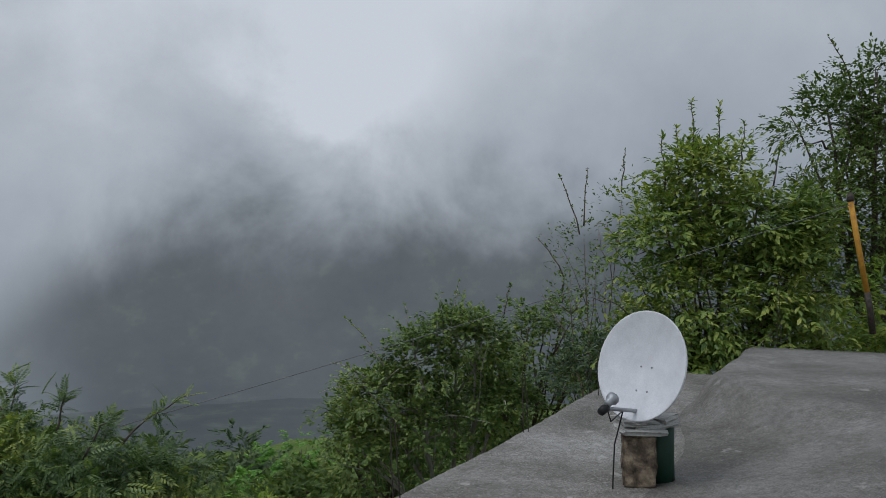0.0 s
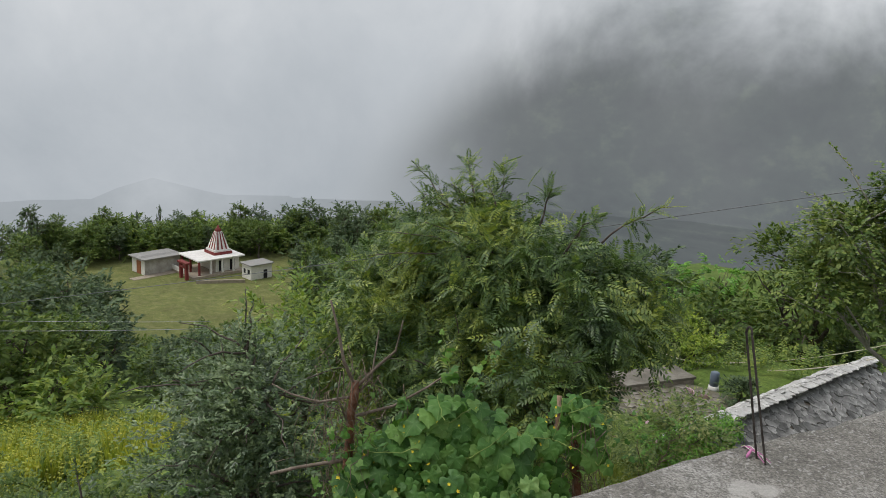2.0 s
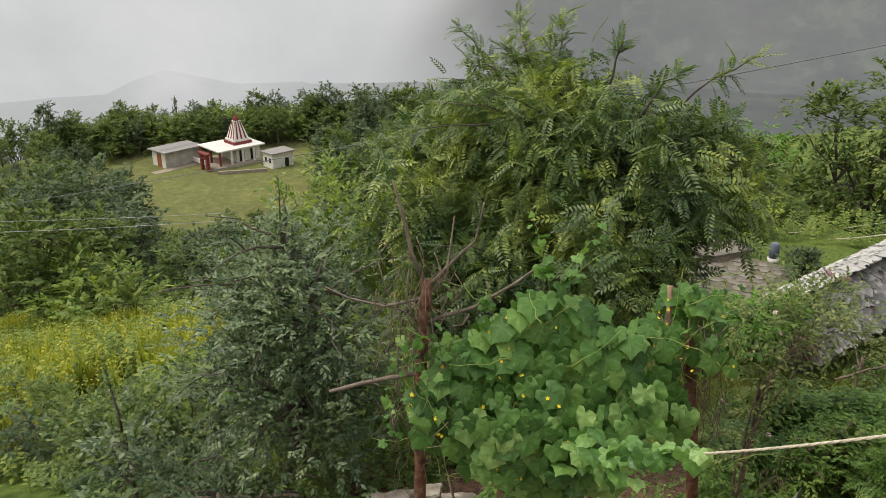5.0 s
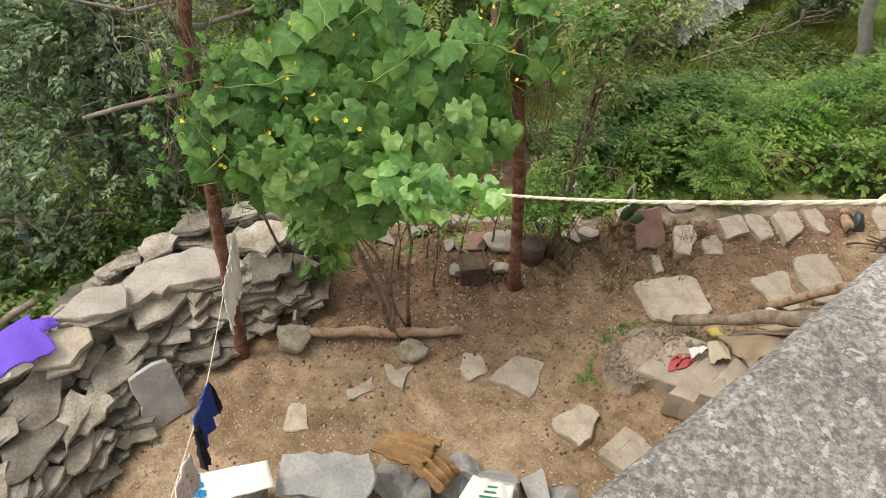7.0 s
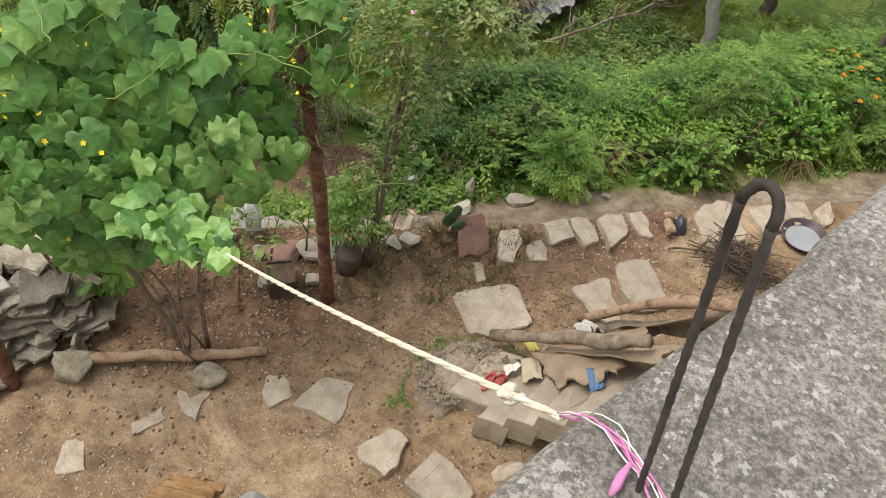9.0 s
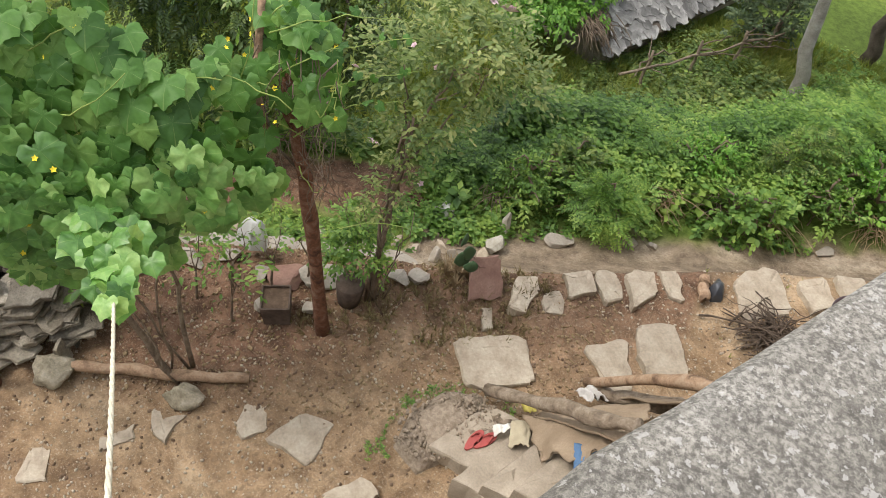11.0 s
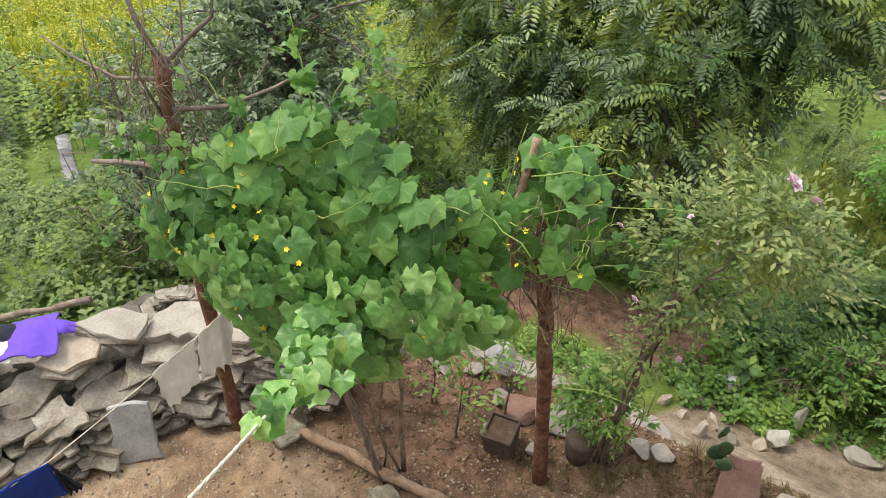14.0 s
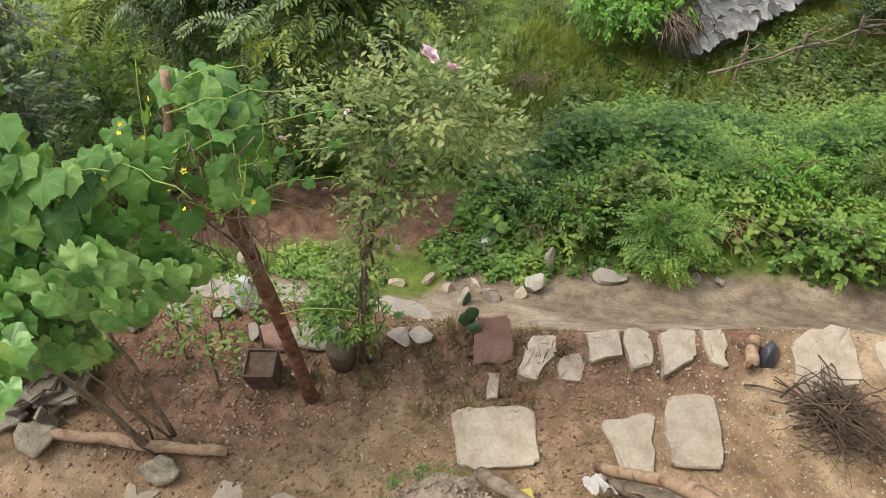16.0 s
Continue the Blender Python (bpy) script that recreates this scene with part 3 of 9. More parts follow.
    return tagged(ob, "glowing backdrop shell painted as grey cloud and mist over a valley", "mist", "", "structure")


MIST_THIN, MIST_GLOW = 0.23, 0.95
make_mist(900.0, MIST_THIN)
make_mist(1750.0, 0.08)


# ---- the house with its two roof levels ----
EDGE = Vector((0.4865, 0.8737, 0))
INN = Vector((0.8737, -0.4865, 0))
CORNER = Vector((-2.38, 2.79, 0))


def edge_point(along, inward, z):
    p = CORNER + EDGE * along + INN * inward
    return (p.x, p.y, z)


def prism(bm, pts, z0, z1, inset_top=0.0):
    lo = [bm.verts.new((x, y, z0)) for x, y in pts]
    hi = [bm.verts.new((x, y, z1)) for x, y in pts]
    n = len(pts)
    for i in range(n):
        bm.faces.new((lo[i], lo[(i + 1) % n], hi[(i + 1) % n], hi[i]))
    bm.faces.new(hi)
    bm.faces.new(lo[::-1])


def make_house():
    house = thing("house", "stone house with a flat weathered concrete roof", "house", kind="")
    rng = np.random.default_rng(4)
    # lower slab: a long strip along the yard with a chipped edge
    bm = bmesh.new()
    n = 220
    zt, zb = -0.36, -0.50
    rows = []
    for k in range(n + 1):
        a = -9 + 20.45 * k / n
        w = 0.014 * (vnoise(np.array(a * 6.0), np.array(0.0), 3) - 0.5) + 0.05 * (vnoise(np.array(a * 0.7), np.array(2.0), 4) - 0.5)
        w += np.interp(a, [-1, 0.2, 1, 1.5, 2, 2.9, 4, 5.4, 7.2, 9.2, 11], [-0.05, -0.03, -0.01, 0.02, 0.08, 0.104, 0.115, 0.07, 0, -0.07, -0.12])  # the edge is not quite straight
        chip = 0.016 + 0.012 * rng.random()
        rows.append([bm.verts.new(edge_point(a, i, z)) for i, z in
                     ((w + 0.01, zb), (w, zt - chip - 0.03), (w + 0.006, zt - chip), (w + chip, zt - 0.004), (w + chip + 0.05, zt), (0.9, zt), (4.5, zt), (4.5, zb))])
    for p, q in zip(rows, rows[1:]):
        for i in range(len(p) - 1):
            bm.faces.new((p[i], p[i + 1], q[i + 1], q[i]))
    bm.faces.new(rows[0][::-1])
    bm.faces.new(rows[-1])
    bmesh.ops.recalc_face_normals(bm, faces=bm.faces)
    part("roof", bm, ROOF, house, "grey concrete roof slab with a chipped edge")
    # upper slab, with a worn sloping step down to the strip
    bm = bmesh.new()
    rows = []
    for k in range(61):
        a = -9 + 20.8 * k / 60
        w = 0.10 * (vnoise(np.array(a * 1.3), np.array(0.0), 7) - 0.5)
        ease = 1 - float(step(5.8, 8.8, a))
        foot = 1.3 + w + 0.5 * ease
        run = 0.34 + 2.0 * ease
        rows.append([bm.verts.new(edge_point(a, i, z)) for i, z in
                     ((foot, -0.40), *((foot + run * q, -0.357 + 0.42 * q * q * (3 - 2 * q)) for q in (0, 0.12, 0.25, 0.4, 0.55, 0.7, 0.85, 1)), (foot + run + 2, 0.07), (12.5, 0.07), (12.5, -0.5))])
    for p, q in zip(rows, rows[1:]):
        for i in range(len(p) - 1):
            bm.faces.new((p[i], p[i + 1], q[i + 1], q[i]))
    bm.faces.new(rows[0][::-1])
    bm.faces.new(rows[-1])
    bmesh.ops.recalc_face_normals(bm, faces=bm.faces)
    part("roof", bm, OLD_ROOF, house, "higher dark grey concrete roof slab", True)
    bm = bmesh.new()
    prism(bm, [edge_point(-8.8, 0.3, 0)[:2], edge_point(-8.8, 12.3, 0)[:2], edge_point(11.2, 12.3, 0)[:2], edge_point(11.2, 0.3, 0)[:2]][::-1], -6.6, -0.5)
    part("wall", bm, STONE_WALL, house, "rough stone house wall")
    return house


STONE_WALL = surface("rubble_house_wall", [(0.3, (0.2, 0.17, 0.13)), (0.7, (0.38, 0.34, 0.28))], 4, 30, 0.9, 0.5, 0.8, 0.05)
make_house()


# ---- stones ----
def slab_mesh(outline, thick, rng, rough=0.012, dome=0.0):
    """A flat broken stone: a ragged outline with rounded arrises; its top lies at z = 0."""
    pts = []
    n = len(outline)
    for i in range(n):
        a, b = np.array(outline[i]), np.array(outline[(i + 1) % n])
        m = max(2, int(np.linalg.norm(b - a) / 0.09))
        for k in range(m):
            q = a + (b - a) * (k / m)
            if k:
                q = q + rng.normal(0, rough, 2)
            pts.append(q)
    pts = np.array(pts)
    c = pts.mean(0)
    bm = bmesh.new()
    rings = []
    for grow, z in ((0.97, -thick), (1.0, -thick * 0.55), (1.0, -0.012), (0.965, 0.0), (0.55, dome)):
        q = c + (pts - c) * grow
        if grow > 0.99:
            q = q + rng.normal(0, rough * 0.5, q.shape)
        rings.append([bm.verts.new((x, y, z + rng.normal(0, 0.0015 + thick * 0.012))) for x, y in q])
    for p, q in zip(rings, rings[1:]):
        for i in range(len(p)):
            bm.faces.new((p[i], p[(i + 1) % len(p)], q[(i + 1) % len(p)], q[i]))
    bm.faces.new(rings[-1])
    bm.faces.new(rings[0][::-1])
    return bm


def rock_mesh(rng, sx, sy, sz, rough=0.25, sub=2, angular=False):
    bm = bmesh.new()
    bmesh.ops.create_icosphere(bm, subdivisions=sub, radius=1)
    off = Vector(rng.uniform(-50, 50, 3))
    cuts = [(Vector(d), rng.uniform(0.36, 0.62) if angular else rng.uniform(0.55, 0.85)) for d in unit(rng, 11 if angular else 7)]
    for v in bm.verts:
        p = v.co.copy()
        for d, k in cuts:
            over = p.dot(d) - k
            if over > 0:
                p -= d * over * (1.0 if angular else 0.9)
        p *= 1 + rough * noise.noise(v.co * 2.1 + off) + 0.3 * rough * noise.noise(v.co * 5 + off)
        v.co = Vector((p.x * sx, p.y * sy, p.z * sz))
    return bm


def zland(x, y):
    return float(land(np.array(float(x)), np.array(float(y))))


def rounded(outline):
    """The outline with its corners cut, as weathering leaves them."""
    o = [np.array(p, float) for p in outline]
    out = []
    for a, b in zip(o, o[1:] + o[:1]):
        out += [a * 0.91 + b * 0.09, a * 0.09 + b * 0.91]
    return out


def lay(name, outline, thick, proud, material, label, category, seed, group="", tilt=(0, 0), rough=0.012):
    rng = np.random.default_rng(seed)
    proud = min(proud, 0.03 + 0.3 * proud)  # well bedded
    c = np.mean(outline, axis=0)
    ob = lone(name, slab_mesh([np.array(p) - c for p in rounded(outline)], thick, rng, rough), material, label, category, group)
    ob.matrix_basis = pose(c[0], c[1], zland(*c) + proud, tilt[0], tilt[1], 0)
    return ob


FLAGS = [
    [(-3.05, 6.86), (-2.77, 6.9), (-2.75, 6.48), (-3.18, 6.5)],
    [(-3.49, 6.7), (-3.33, 6.78), (-3.22, 6.59), (-3.33, 6.42), (-3.45, 6.52)],
    [(-4.1, 6.31), (-3.97, 6.28), (-3.83, 6.39), (-3.84, 6.12), (-3.97, 6.15)],
    [(-4.28, 5.91), (-4.2, 6.02), (-4.13, 6.15), (-4.05, 6.03), (-4.2, 5.83)],
    [(-4.68, 5.63), (-4.55, 5.7), (-4.41, 5.48), (-4.59, 5.36)],
]
for k, o in enumerate(FLAGS):
    lay("flagstone", o, 0.07, 0.018, FLAG, "flat sandy stepping stone sunk in trodden earth", "stone", 100 + k, "stepping stones in the yard")
lay("flagstone", [(-2.57, 6.31), (-2.35, 6.6), (-2.18, 6.55), (-2.19, 6.3), (-2.25, 6.18)], 0.16, 0.13, FLAG, "thick angular stone block at the foot of the steps", "stone", 110, "stepping stones in the yard", (3, -4))
lay("flagstone", [(-2.11, 6.19), (-1.95, 6.55), (-1.74, 6.48), (-1.55, 6.34), (-1.55, 6.15), (-1.75, 6.05)], 0.14, 0.10, FLAG, "thick angular stone block below the steps", "stone", 111, "stepping stones in the yard", (-3, 3))
lay("stone_slab", [(-2.27, 8.06), (-1.71, 8.43), (-1.44, 8.02), (-1.97, 7.68)], 0.06, 0.075, FLAG, "large square pale stone slab lying on the earth", "stone slab", 112, "", (2, 1))
lay("stone_slab", [(-1.22, 8.58), (-0.87, 8.89), (-0.66, 8.34), (-0.83, 8.26)], 0.06, 0.05, FLAG, "pale wedge-shaped stone slab lying on the earth", "stone slab", 113, "", (1, 2))
lay("stone_slab", [(-0.84, 9.06), (-0.53, 9.26), (-0.39, 9.04), (-0.25, 8.69), (-0.59, 8.51), (-0.73, 8.72)], 0.08, 0.07, FLAG, "pale oblong stone slab with a broken edge", "stone slab", 114)
RIM_STONES = [
    [(-1.96, 8.59), (-2.04, 9.0), (-1.86, 9.13), (-1.78, 8.96), (-1.81, 8.65)],
    [(-1.74, 8.95), (-1.6, 9.07), (-1.49, 8.82), (-1.65, 8.75)],
    [(-1.64, 9.23), (-1.43, 9.4), (-1.29, 9.2), (-1.5, 8.99)],
    [(-1.39, 9.44), (-1.31, 9.54), (-1.17, 9.51), (-1.05, 9.25), (-1.18, 9.11)],
    [(-1.12, 9.54), (-1.05, 9.68), (-0.86, 9.77), (-0.76, 9.5), (-0.93, 9.17)],
    [(-0.82, 9.77), (-0.67, 9.88), (-0.52, 9.53), (-0.64, 9.51)],
    [(-0.13, 10.03), (-0.06, 10.24), (0.23, 10.42), (0.49, 9.97), (0.06, 9.61)],
    [(0.44, 10.39), (0.71, 10.62), (0.86, 10.25), (0.64, 10.05)],
    [(0.78, 10.68), (1.08, 10.84), (1.17, 10.53), (0.96, 10.34)],
    [(1.17, 10.68), (1.35, 10.96), (1.42, 10.68), (1.28, 10.49)],
]
for k, o in enumerate(RIM_STONES):
    lay("edging_stone", o, 0.24, (0.06, 0.025, 0.10, 0.05, 0.05, 0.04, 0.06, 0.05, 0.05, 0.08)[k], FLAG, "pale rough edging stone along the yard rim", "stone", 130 + k, "edging stones along the yard", ((-4, 3), (2, 2), (6, 2), (-3, -2))[k % 4])
lay("edging_stone", [(-2.08, 8.29), (-2.16, 8.52), (-2.1, 8.56), (-2.0, 8.34)], 0.1, 0.05, FLAG, "small pale stone by the yard rim", "stone", 145)
red = lay("stone_plate", [(-0.17, -0.2), (-0.15, 0.2), (0.14, 0.21), (0.17, -0.18)], 0.035, 0, RED_STONE, "reddish stone plate leaning at the yard rim", "stone", 146)
red.matrix_basis = pose(-2.26, 8.72, zland(-2.26, 8.7) + 0.17, 48, 6, 40)


def rock_thing(name, place, size, seed, material, label, sunk=0.3, rz=0, rough=0.25, group="", category="stone", z=None, angular=False, smooth=False):
    rng = np.random.default_rng(seed)
    if angular:
        size = tuple(1.15 * q for q in size)
    ob = lone(name, rock_mesh(rng, size[0], size[1], size[2], rough * (0.3 if angular else 1), 3 if angular or smooth else 2, angular), material, label, category, group, smooth=smooth)
    base = zland(*place) if z is None else z
    ob.matrix_basis = pose(place[0], place[1], base + size[2] * (1 - 2 * sunk), 0, 0, rz)
    return ob


rock_thing("boulder", (-4.93, 6.19), (0.175, 0.165, 0.135), 1, BOULDER, "rounded pale boulder at the end of a log", 0.16, smooth=True)
rock_thing("boulder", (-3.92, 6.50), (0.155, 0.12, 0.11), 2, BOULDER, "rounded pale boulder beside a log", 0.16, 15, smooth=True)


def add_log(name, a, b, r0, r1, material, label, seed, sag=0.0, group="", jit=0.012, category="log", z_from_land=True):
    rng = np.random.default_rng(seed)
    pa = (a[0], a[1], zland(*a[:2]) + a[2]) if z_from_land else a
    pb = (b[0], b[1], zland(*b[:2]) + b[2]) if z_from_land else b
    buf = Buf()
    pts = bend(pa, pb, 12, sag, jit, rng)
    add_tube(buf, pts, np.linspace(r0, r1, 12) * (1 + 0.12 * rng.normal(0, 1, 12)), 10, 0.12, rng)
    return lone(name, buf, material, label, category, group)


add_log("log", (-4.83, 6.27, 0.10), (-3.57, 6.87, 0.07), 0.052, 0.042, LOG_WOOD, "debarked log lying between two boulders", 7)


# ---- dry stone wall on the side of the yard ----
def make_dry_wall():
    wall = thing("dry_stone_wall", "collapsing dry stone wall of stacked pale slabs", "stone wall")
    rng = np.random.default_rng(22)
    spine = [(-6.25, 2.4), (-6.4, 3.5), (-6.32, 4.4), (-6.3, 5.1), (-6.35, 5.7), (-6.05, 6.25), (-5.7, 6.7), (-5.35, 7.0)]
    lengths = [0]
    for p, q in zip(spine, spine[1:]):
        lengths.append(lengths[-1] + math.hypot(q[0] - p[0], q[1] - p[1]))
    total = lengths[-1]

    def at(s):
        return np.array([np.interp(s, lengths, [p[0] for p in spine]), np.interp(s, lengths, [p[1] for p in spine])])

    protos = []
    for k in range(26):
        n = int(rng.integers(4, 7))
        a = np.sort(rng.random(n) * 0.7 + np.arange(n)) / n * 2 * math.pi
        big = rng.uniform(0.85, 1.15)
        outline = [(0.31 * big * math.cos(t) * rng.uniform(0.75, 1.2), 0.22 * big * math.sin(t) * rng.uniform(0.75, 1.2)) for t in a]
        me = bpy.data.meshes.new("stone")
        bm = slab_mesh(outline, rng.uniform(0.028, 0.06), rng, 0.016)
        bm.to_mesh(me)
        bm.free()
        me.materials.append(STONE)
        protos.append(me)
    core = Buf()
    for a, b in zip(spine, spine[1:]):  # packed rubble inside
        for k in np.linspace(0, 1, 5)[:-1]:
            x, y = a[0] + (b[0] - a[0]) * k, a[1] + (b[1] - a[1]) * k
            for z in (0.05, 0.22):
                q = rock_mesh(rng, 0.34 - 0.5 * z, 0.34 - 0.5 * z, 0.18, 0.3)
                v = np.array([e.co[:] for e in q.verts]) + (x, y, zland(x, y) + z)
                core.add(v, [[e.index for e in f.verts] for f in q.faces])
                q.free()
    part("core", core, STONE, wall, "packed rubble inside the wall")
    n_layers = 8
    for layer in range(n_layers + 1):
        top = layer == n_layers
        s = rng.uniform(0, 0.3)
        while s < total:
            c, d = at(s), at(min(s + 0.1, total)) - at(max(s - 0.1, 0))
            d /= np.linalg.norm(d)
            side = np.array([d[1], -d[0]])
            tall = 0.50 + 0.07 * math.sin(s * 1.7) - 0.14 * float(step(total - 1.1, total, s))
            width = 0.60 * (1 - 0.5 * layer / n_layers)
            for lane in (() if top and 2.55 < s < 4.1 else (0.25,) if top else (-1, 0, 1) if layer > 5 else (-1, 1)):
                place = c + side * (lane * width * rng.uniform(0.82, 1.16)) + d * rng.uniform(-0.06, 0.06)
                ob = new("stone", protos[int(rng.integers(len(protos)))])
                ob.parent = wall
                z = zland(*c) + 0.07 + tall * (layer + 0.45) / n_layers + rng.uniform(-0.018, 0.018)
                yaw = math.degrees(math.atan2(d[1], d[0])) + rng.uniform(-26, 26) + (180 if rng.random() < 0.5 else 0)
                dip = (rng.uniform(-2, 10) if top else rng.uniform(1, 18)) * (1 if lane > 0 else -1)
                tip = Matrix.Rotation(radians(dip), 4, Vector((d[0], d[1], 0))) @ Matrix.Rotation(radians(rng.uniform(-9, 9)), 4, Vector((side[0], side[1], 0)))
                big = rng.uniform(0.85, 1.2) if top else rng.uniform(0.55, 1.0)
                ob.matrix_basis = Matrix.Translation((place[0], place[1], z)) @ tip @ pose(0, 0, 0, 0, 0, yaw) @ Matrix.Diagonal((big, big, rng.uniform(0.8, 1.25) * (1.5 if top else 1), 1))
            s += rng.uniform(0.5, 0.74) if top else rng.uniform(0.3, 0.48)
    # broad capstones near the post, and a short stack of plates beside them
    big_cap = [(-6.05, 5.5), (-6.24, 5.7), (-6.27, 5.9), (-6.0, 6.3), (-5.66, 6.42), (-5.47, 6.35), (-5.62, 6.1), (-5.9, 5.85)]
    low_cap = [(-5.92, 5.42), (-6.2, 5.6), (-6.1, 5.95), (-5.8, 5.95), (-5.78, 5.66)]
    stack = [(-6.44, 5.1), (-6.42, 5.45), (-6.2, 5.64), (-6.0, 5.45), (-6.24, 5.2)]
    front = [(-6.3, 4.7), (-6.46, 4.97), (-6.28, 5.25), (-6.1, 5.12), (-6.1, 4.86)]
    for outline, z, thick, dip, yaw, mat_ in ((big_cap, -4.5, 0.11, 5, 0, PALE_LEDGE), (low_cap, -4.6, 0.07, 9, 0, STONE), (stack, -4.4, 0.055, 3, 0, PALE_LEDGE), (stack, -4.465, 0.05, 6, 9, STONE), (stack, -4.53, 0.06, 5, -12, STONE), (front, -4.5, 0.06, 9, 0, FLAG),
                                              (front, -4.57, 0.05, 12, 20, STONE)):
        c = np.mean(outline, 0)
        me = bpy.data.meshes.new("stone")
        bm = slab_mesh([tuple(np.array(q) - c) for q in outline], thick, rng, 0.014)
        bm.to_mesh(me)
        bm.free()
        me.materials.append(mat_)
        ob = new("stone", me)
        ob.parent = wall
        ob.matrix_basis = pose(c[0], c[1], z, 0, dip, yaw)
    for _ in range(90):  # wedges and chips between the courses
        s = rng.uniform(0.1, total - 0.1)
        c, d = at(s), at(min(s + 0.1, total)) - at(max(s - 0.1, 0))
        d /= np.linalg.norm(d)
        k = rng.random()
        place = c + np.array([d[1], -d[0]]) * (0.62 - 0.36 * k + rng.uniform(0, 0.12))
        ob = new("stone", protos[int(rng.integers(len(protos)))])
        ob.parent = wall
        q = rng.uniform(0.3, 0.6)
        ob.matrix_basis = pose(place[0], place[1], zland(*c) + 0.04 + 0.42 * k, rng.uniform(-14, 14), rng.uniform(-14, 14), rng.uniform(0, 360)) @ Matrix.Diagonal((q, q, q * 1.4, 1))
    return wall


make_dry_wall()
lean = lone("leaning_slab", slab_mesh([(-0.18, -0.28), (-0.19, 0.27), (0.14, 0.3), (0.19, -0.24)], 0.05, np.random.default_rng(9)), GREY_ROCK, "grey slate slab leaning against a dry stone wall", "stone slab")
lean.matrix_basis = pose(-5.56, 5.13, zland(-5.6, 5.1) + 0.27, 70, 0, 58)

# ---- low wall of rough blocks on the house side of the yard ----
NEAR_ROCKS = [(-4.75, 4.35, 0.2, 0.18, 0.2), (-4.48, 4.62, 0.17, 0.15, 0.2), (-3.55, 5.25, 0.2, 0.15, 0.22), (-3.78, 5.16, 0.18, 0.14, 0.2), (-3.28, 5.2, 0.17, 0.14, 0.2), (-3.07, 5.44, 0.19, 0.15, 0.24),
              (-2.9, 5.42, 0.14, 0.13, 0.2), (-2.68, 5.45, 0.19, 0.17, 0.26), (-2.45, 5.58, 0.16, 0.15, 0.2), (-2.27, 5.62, 0.15, 0.13, 0.16), (-2.35, 5.4, 0.17, 0.13, 0.14), (-2.15, 5.46, 0.14, 0.13, 0.13), (-4.15, 4.98, 0.2, 0.14, 0.16), (-5.1, 4.05, 0.22, 0.18, 0.18)]
for k, (x, y, a, b, c) in enumerate(NEAR_ROCKS):
    rock_thing("rubble_block", (x, y), (a * 1.25, b * 1.25, c * 1.3), 300 + k, GREY_ROCK, "angular grey block in a low rubble wall", 0.2, k * 47, 0.18, "blocks of the low rubble wall", angular=True)
big = lone("stone_slab", slab_mesh([(-0.36, -0.14), (-0.33, 0.14), (0.3, 0.17), (0.36, -0.02), (0.3, -0.16)], 0.14, np.random.default_rng(31)), GREY_ROCK, "long grey slate slab on the rubble wall", "stone slab")
big.matrix_basis = pose(-3.87, 4.86, -4.58, 22, 0, 22)


BRANCH_WOOD = surface("grey_brown_branch", [(0.3, (0.10, 0.075, 0.055)), (0.7, (0.27, 0.22, 0.175))], 9, 70, 0.9, 0.5, 0.6, 0.012)


# ---- posts, dead branches and stakes of the vine frame ----
def add_post(name, pts, r0, r1, material, label, seed, category="post", branches=()):
    rng = np.random.default_rng(seed)
    th = thing(name, label, category, at=pts[0])
    o = np.array(pts[0])
    buf = Buf()
    q = np.array(pts, float)
    k = np.linspace(0, len(q) - 1, 18)
    path = np.stack([np.interp(k, np.arange(len(q)), q[:, i]) for i in range(3)], -1)
    path[1:-1] += rng.normal(0, min(0.008, 0.12 * r1), (16, 3))
    add_tube(buf, path - o, np.linspace(r0, r1, 18) * (1 + 0.06 * rng.normal(0, 1, 18)), 10, 0.14, rng)
    part("pole", buf, material, th)
    for br, a, b in branches:
        buf = Buf()
        add_tube(buf, np.array(br) - o, np.linspace(a, b, len(br)) * 0.56, 6, 0.15, rng)
        part("branch", buf, BRANCH_WOOD, th, "grey-brown dead branch")
    return th


Y1, Y2 = zland(-5.29, 5.9), zland(-3.3, 7.6)
add_post("trellis_post", [(-5.29, 5.9, Y1 - 0.1), (-5.3, 5.88, -3.9), (-5.29, 5.9, -2.5), (-5.24, 5.93, -1.6)], 0.058, 0.04, POST_WOOD, "red-brown forked tree-trunk post carrying a vine", 51, "post", [
    ([(-5.24, 5.93, -1.65), (-5.33, 5.87, -1.4), (-5.38, 5.84, -1.1), (-5.44, 5.8, -0.82)], 0.034, 0.016),
    ([(-5.26, 5.91, -1.7), (-5.08, 6.05, -1.45), (-4.95, 6.15, -1.3), (-4.9, 6.18, -1.0)], 0.03, 0.014),
    ([(-5.2, 5.95, -1.7), (-5.12, 6.02, -1.55), (-5.08, 6.06, -1.1)], 0.022, 0.01),
    ([(-5.25, 5.92, -1.95), (-4.95, 6.15, -1.85), (-4.7, 6.33, -1.66), (-4.5, 6.48, -1.48)], 0.03, 0.012),
    ([(-5.27, 5.9, -1.75), (-5.5, 5.73, -1.8), (-5.72, 5.58, -1.72), (-5.85, 5.48, -1.62)], 0.024, 0.01),
    ([(-5.28, 5.9, -2.4), (-5.5, 5.78, -2.45), (-5.7, 5.66, -2.5), (-5.92, 5.54, -2.58)], 0.034, 0.026),
    ([(-5.28, 5.88, -2.0), (-5.36, 5.82, -1.75), (-5.34, 5.84, -1.5)], 0.02, 0.01)])
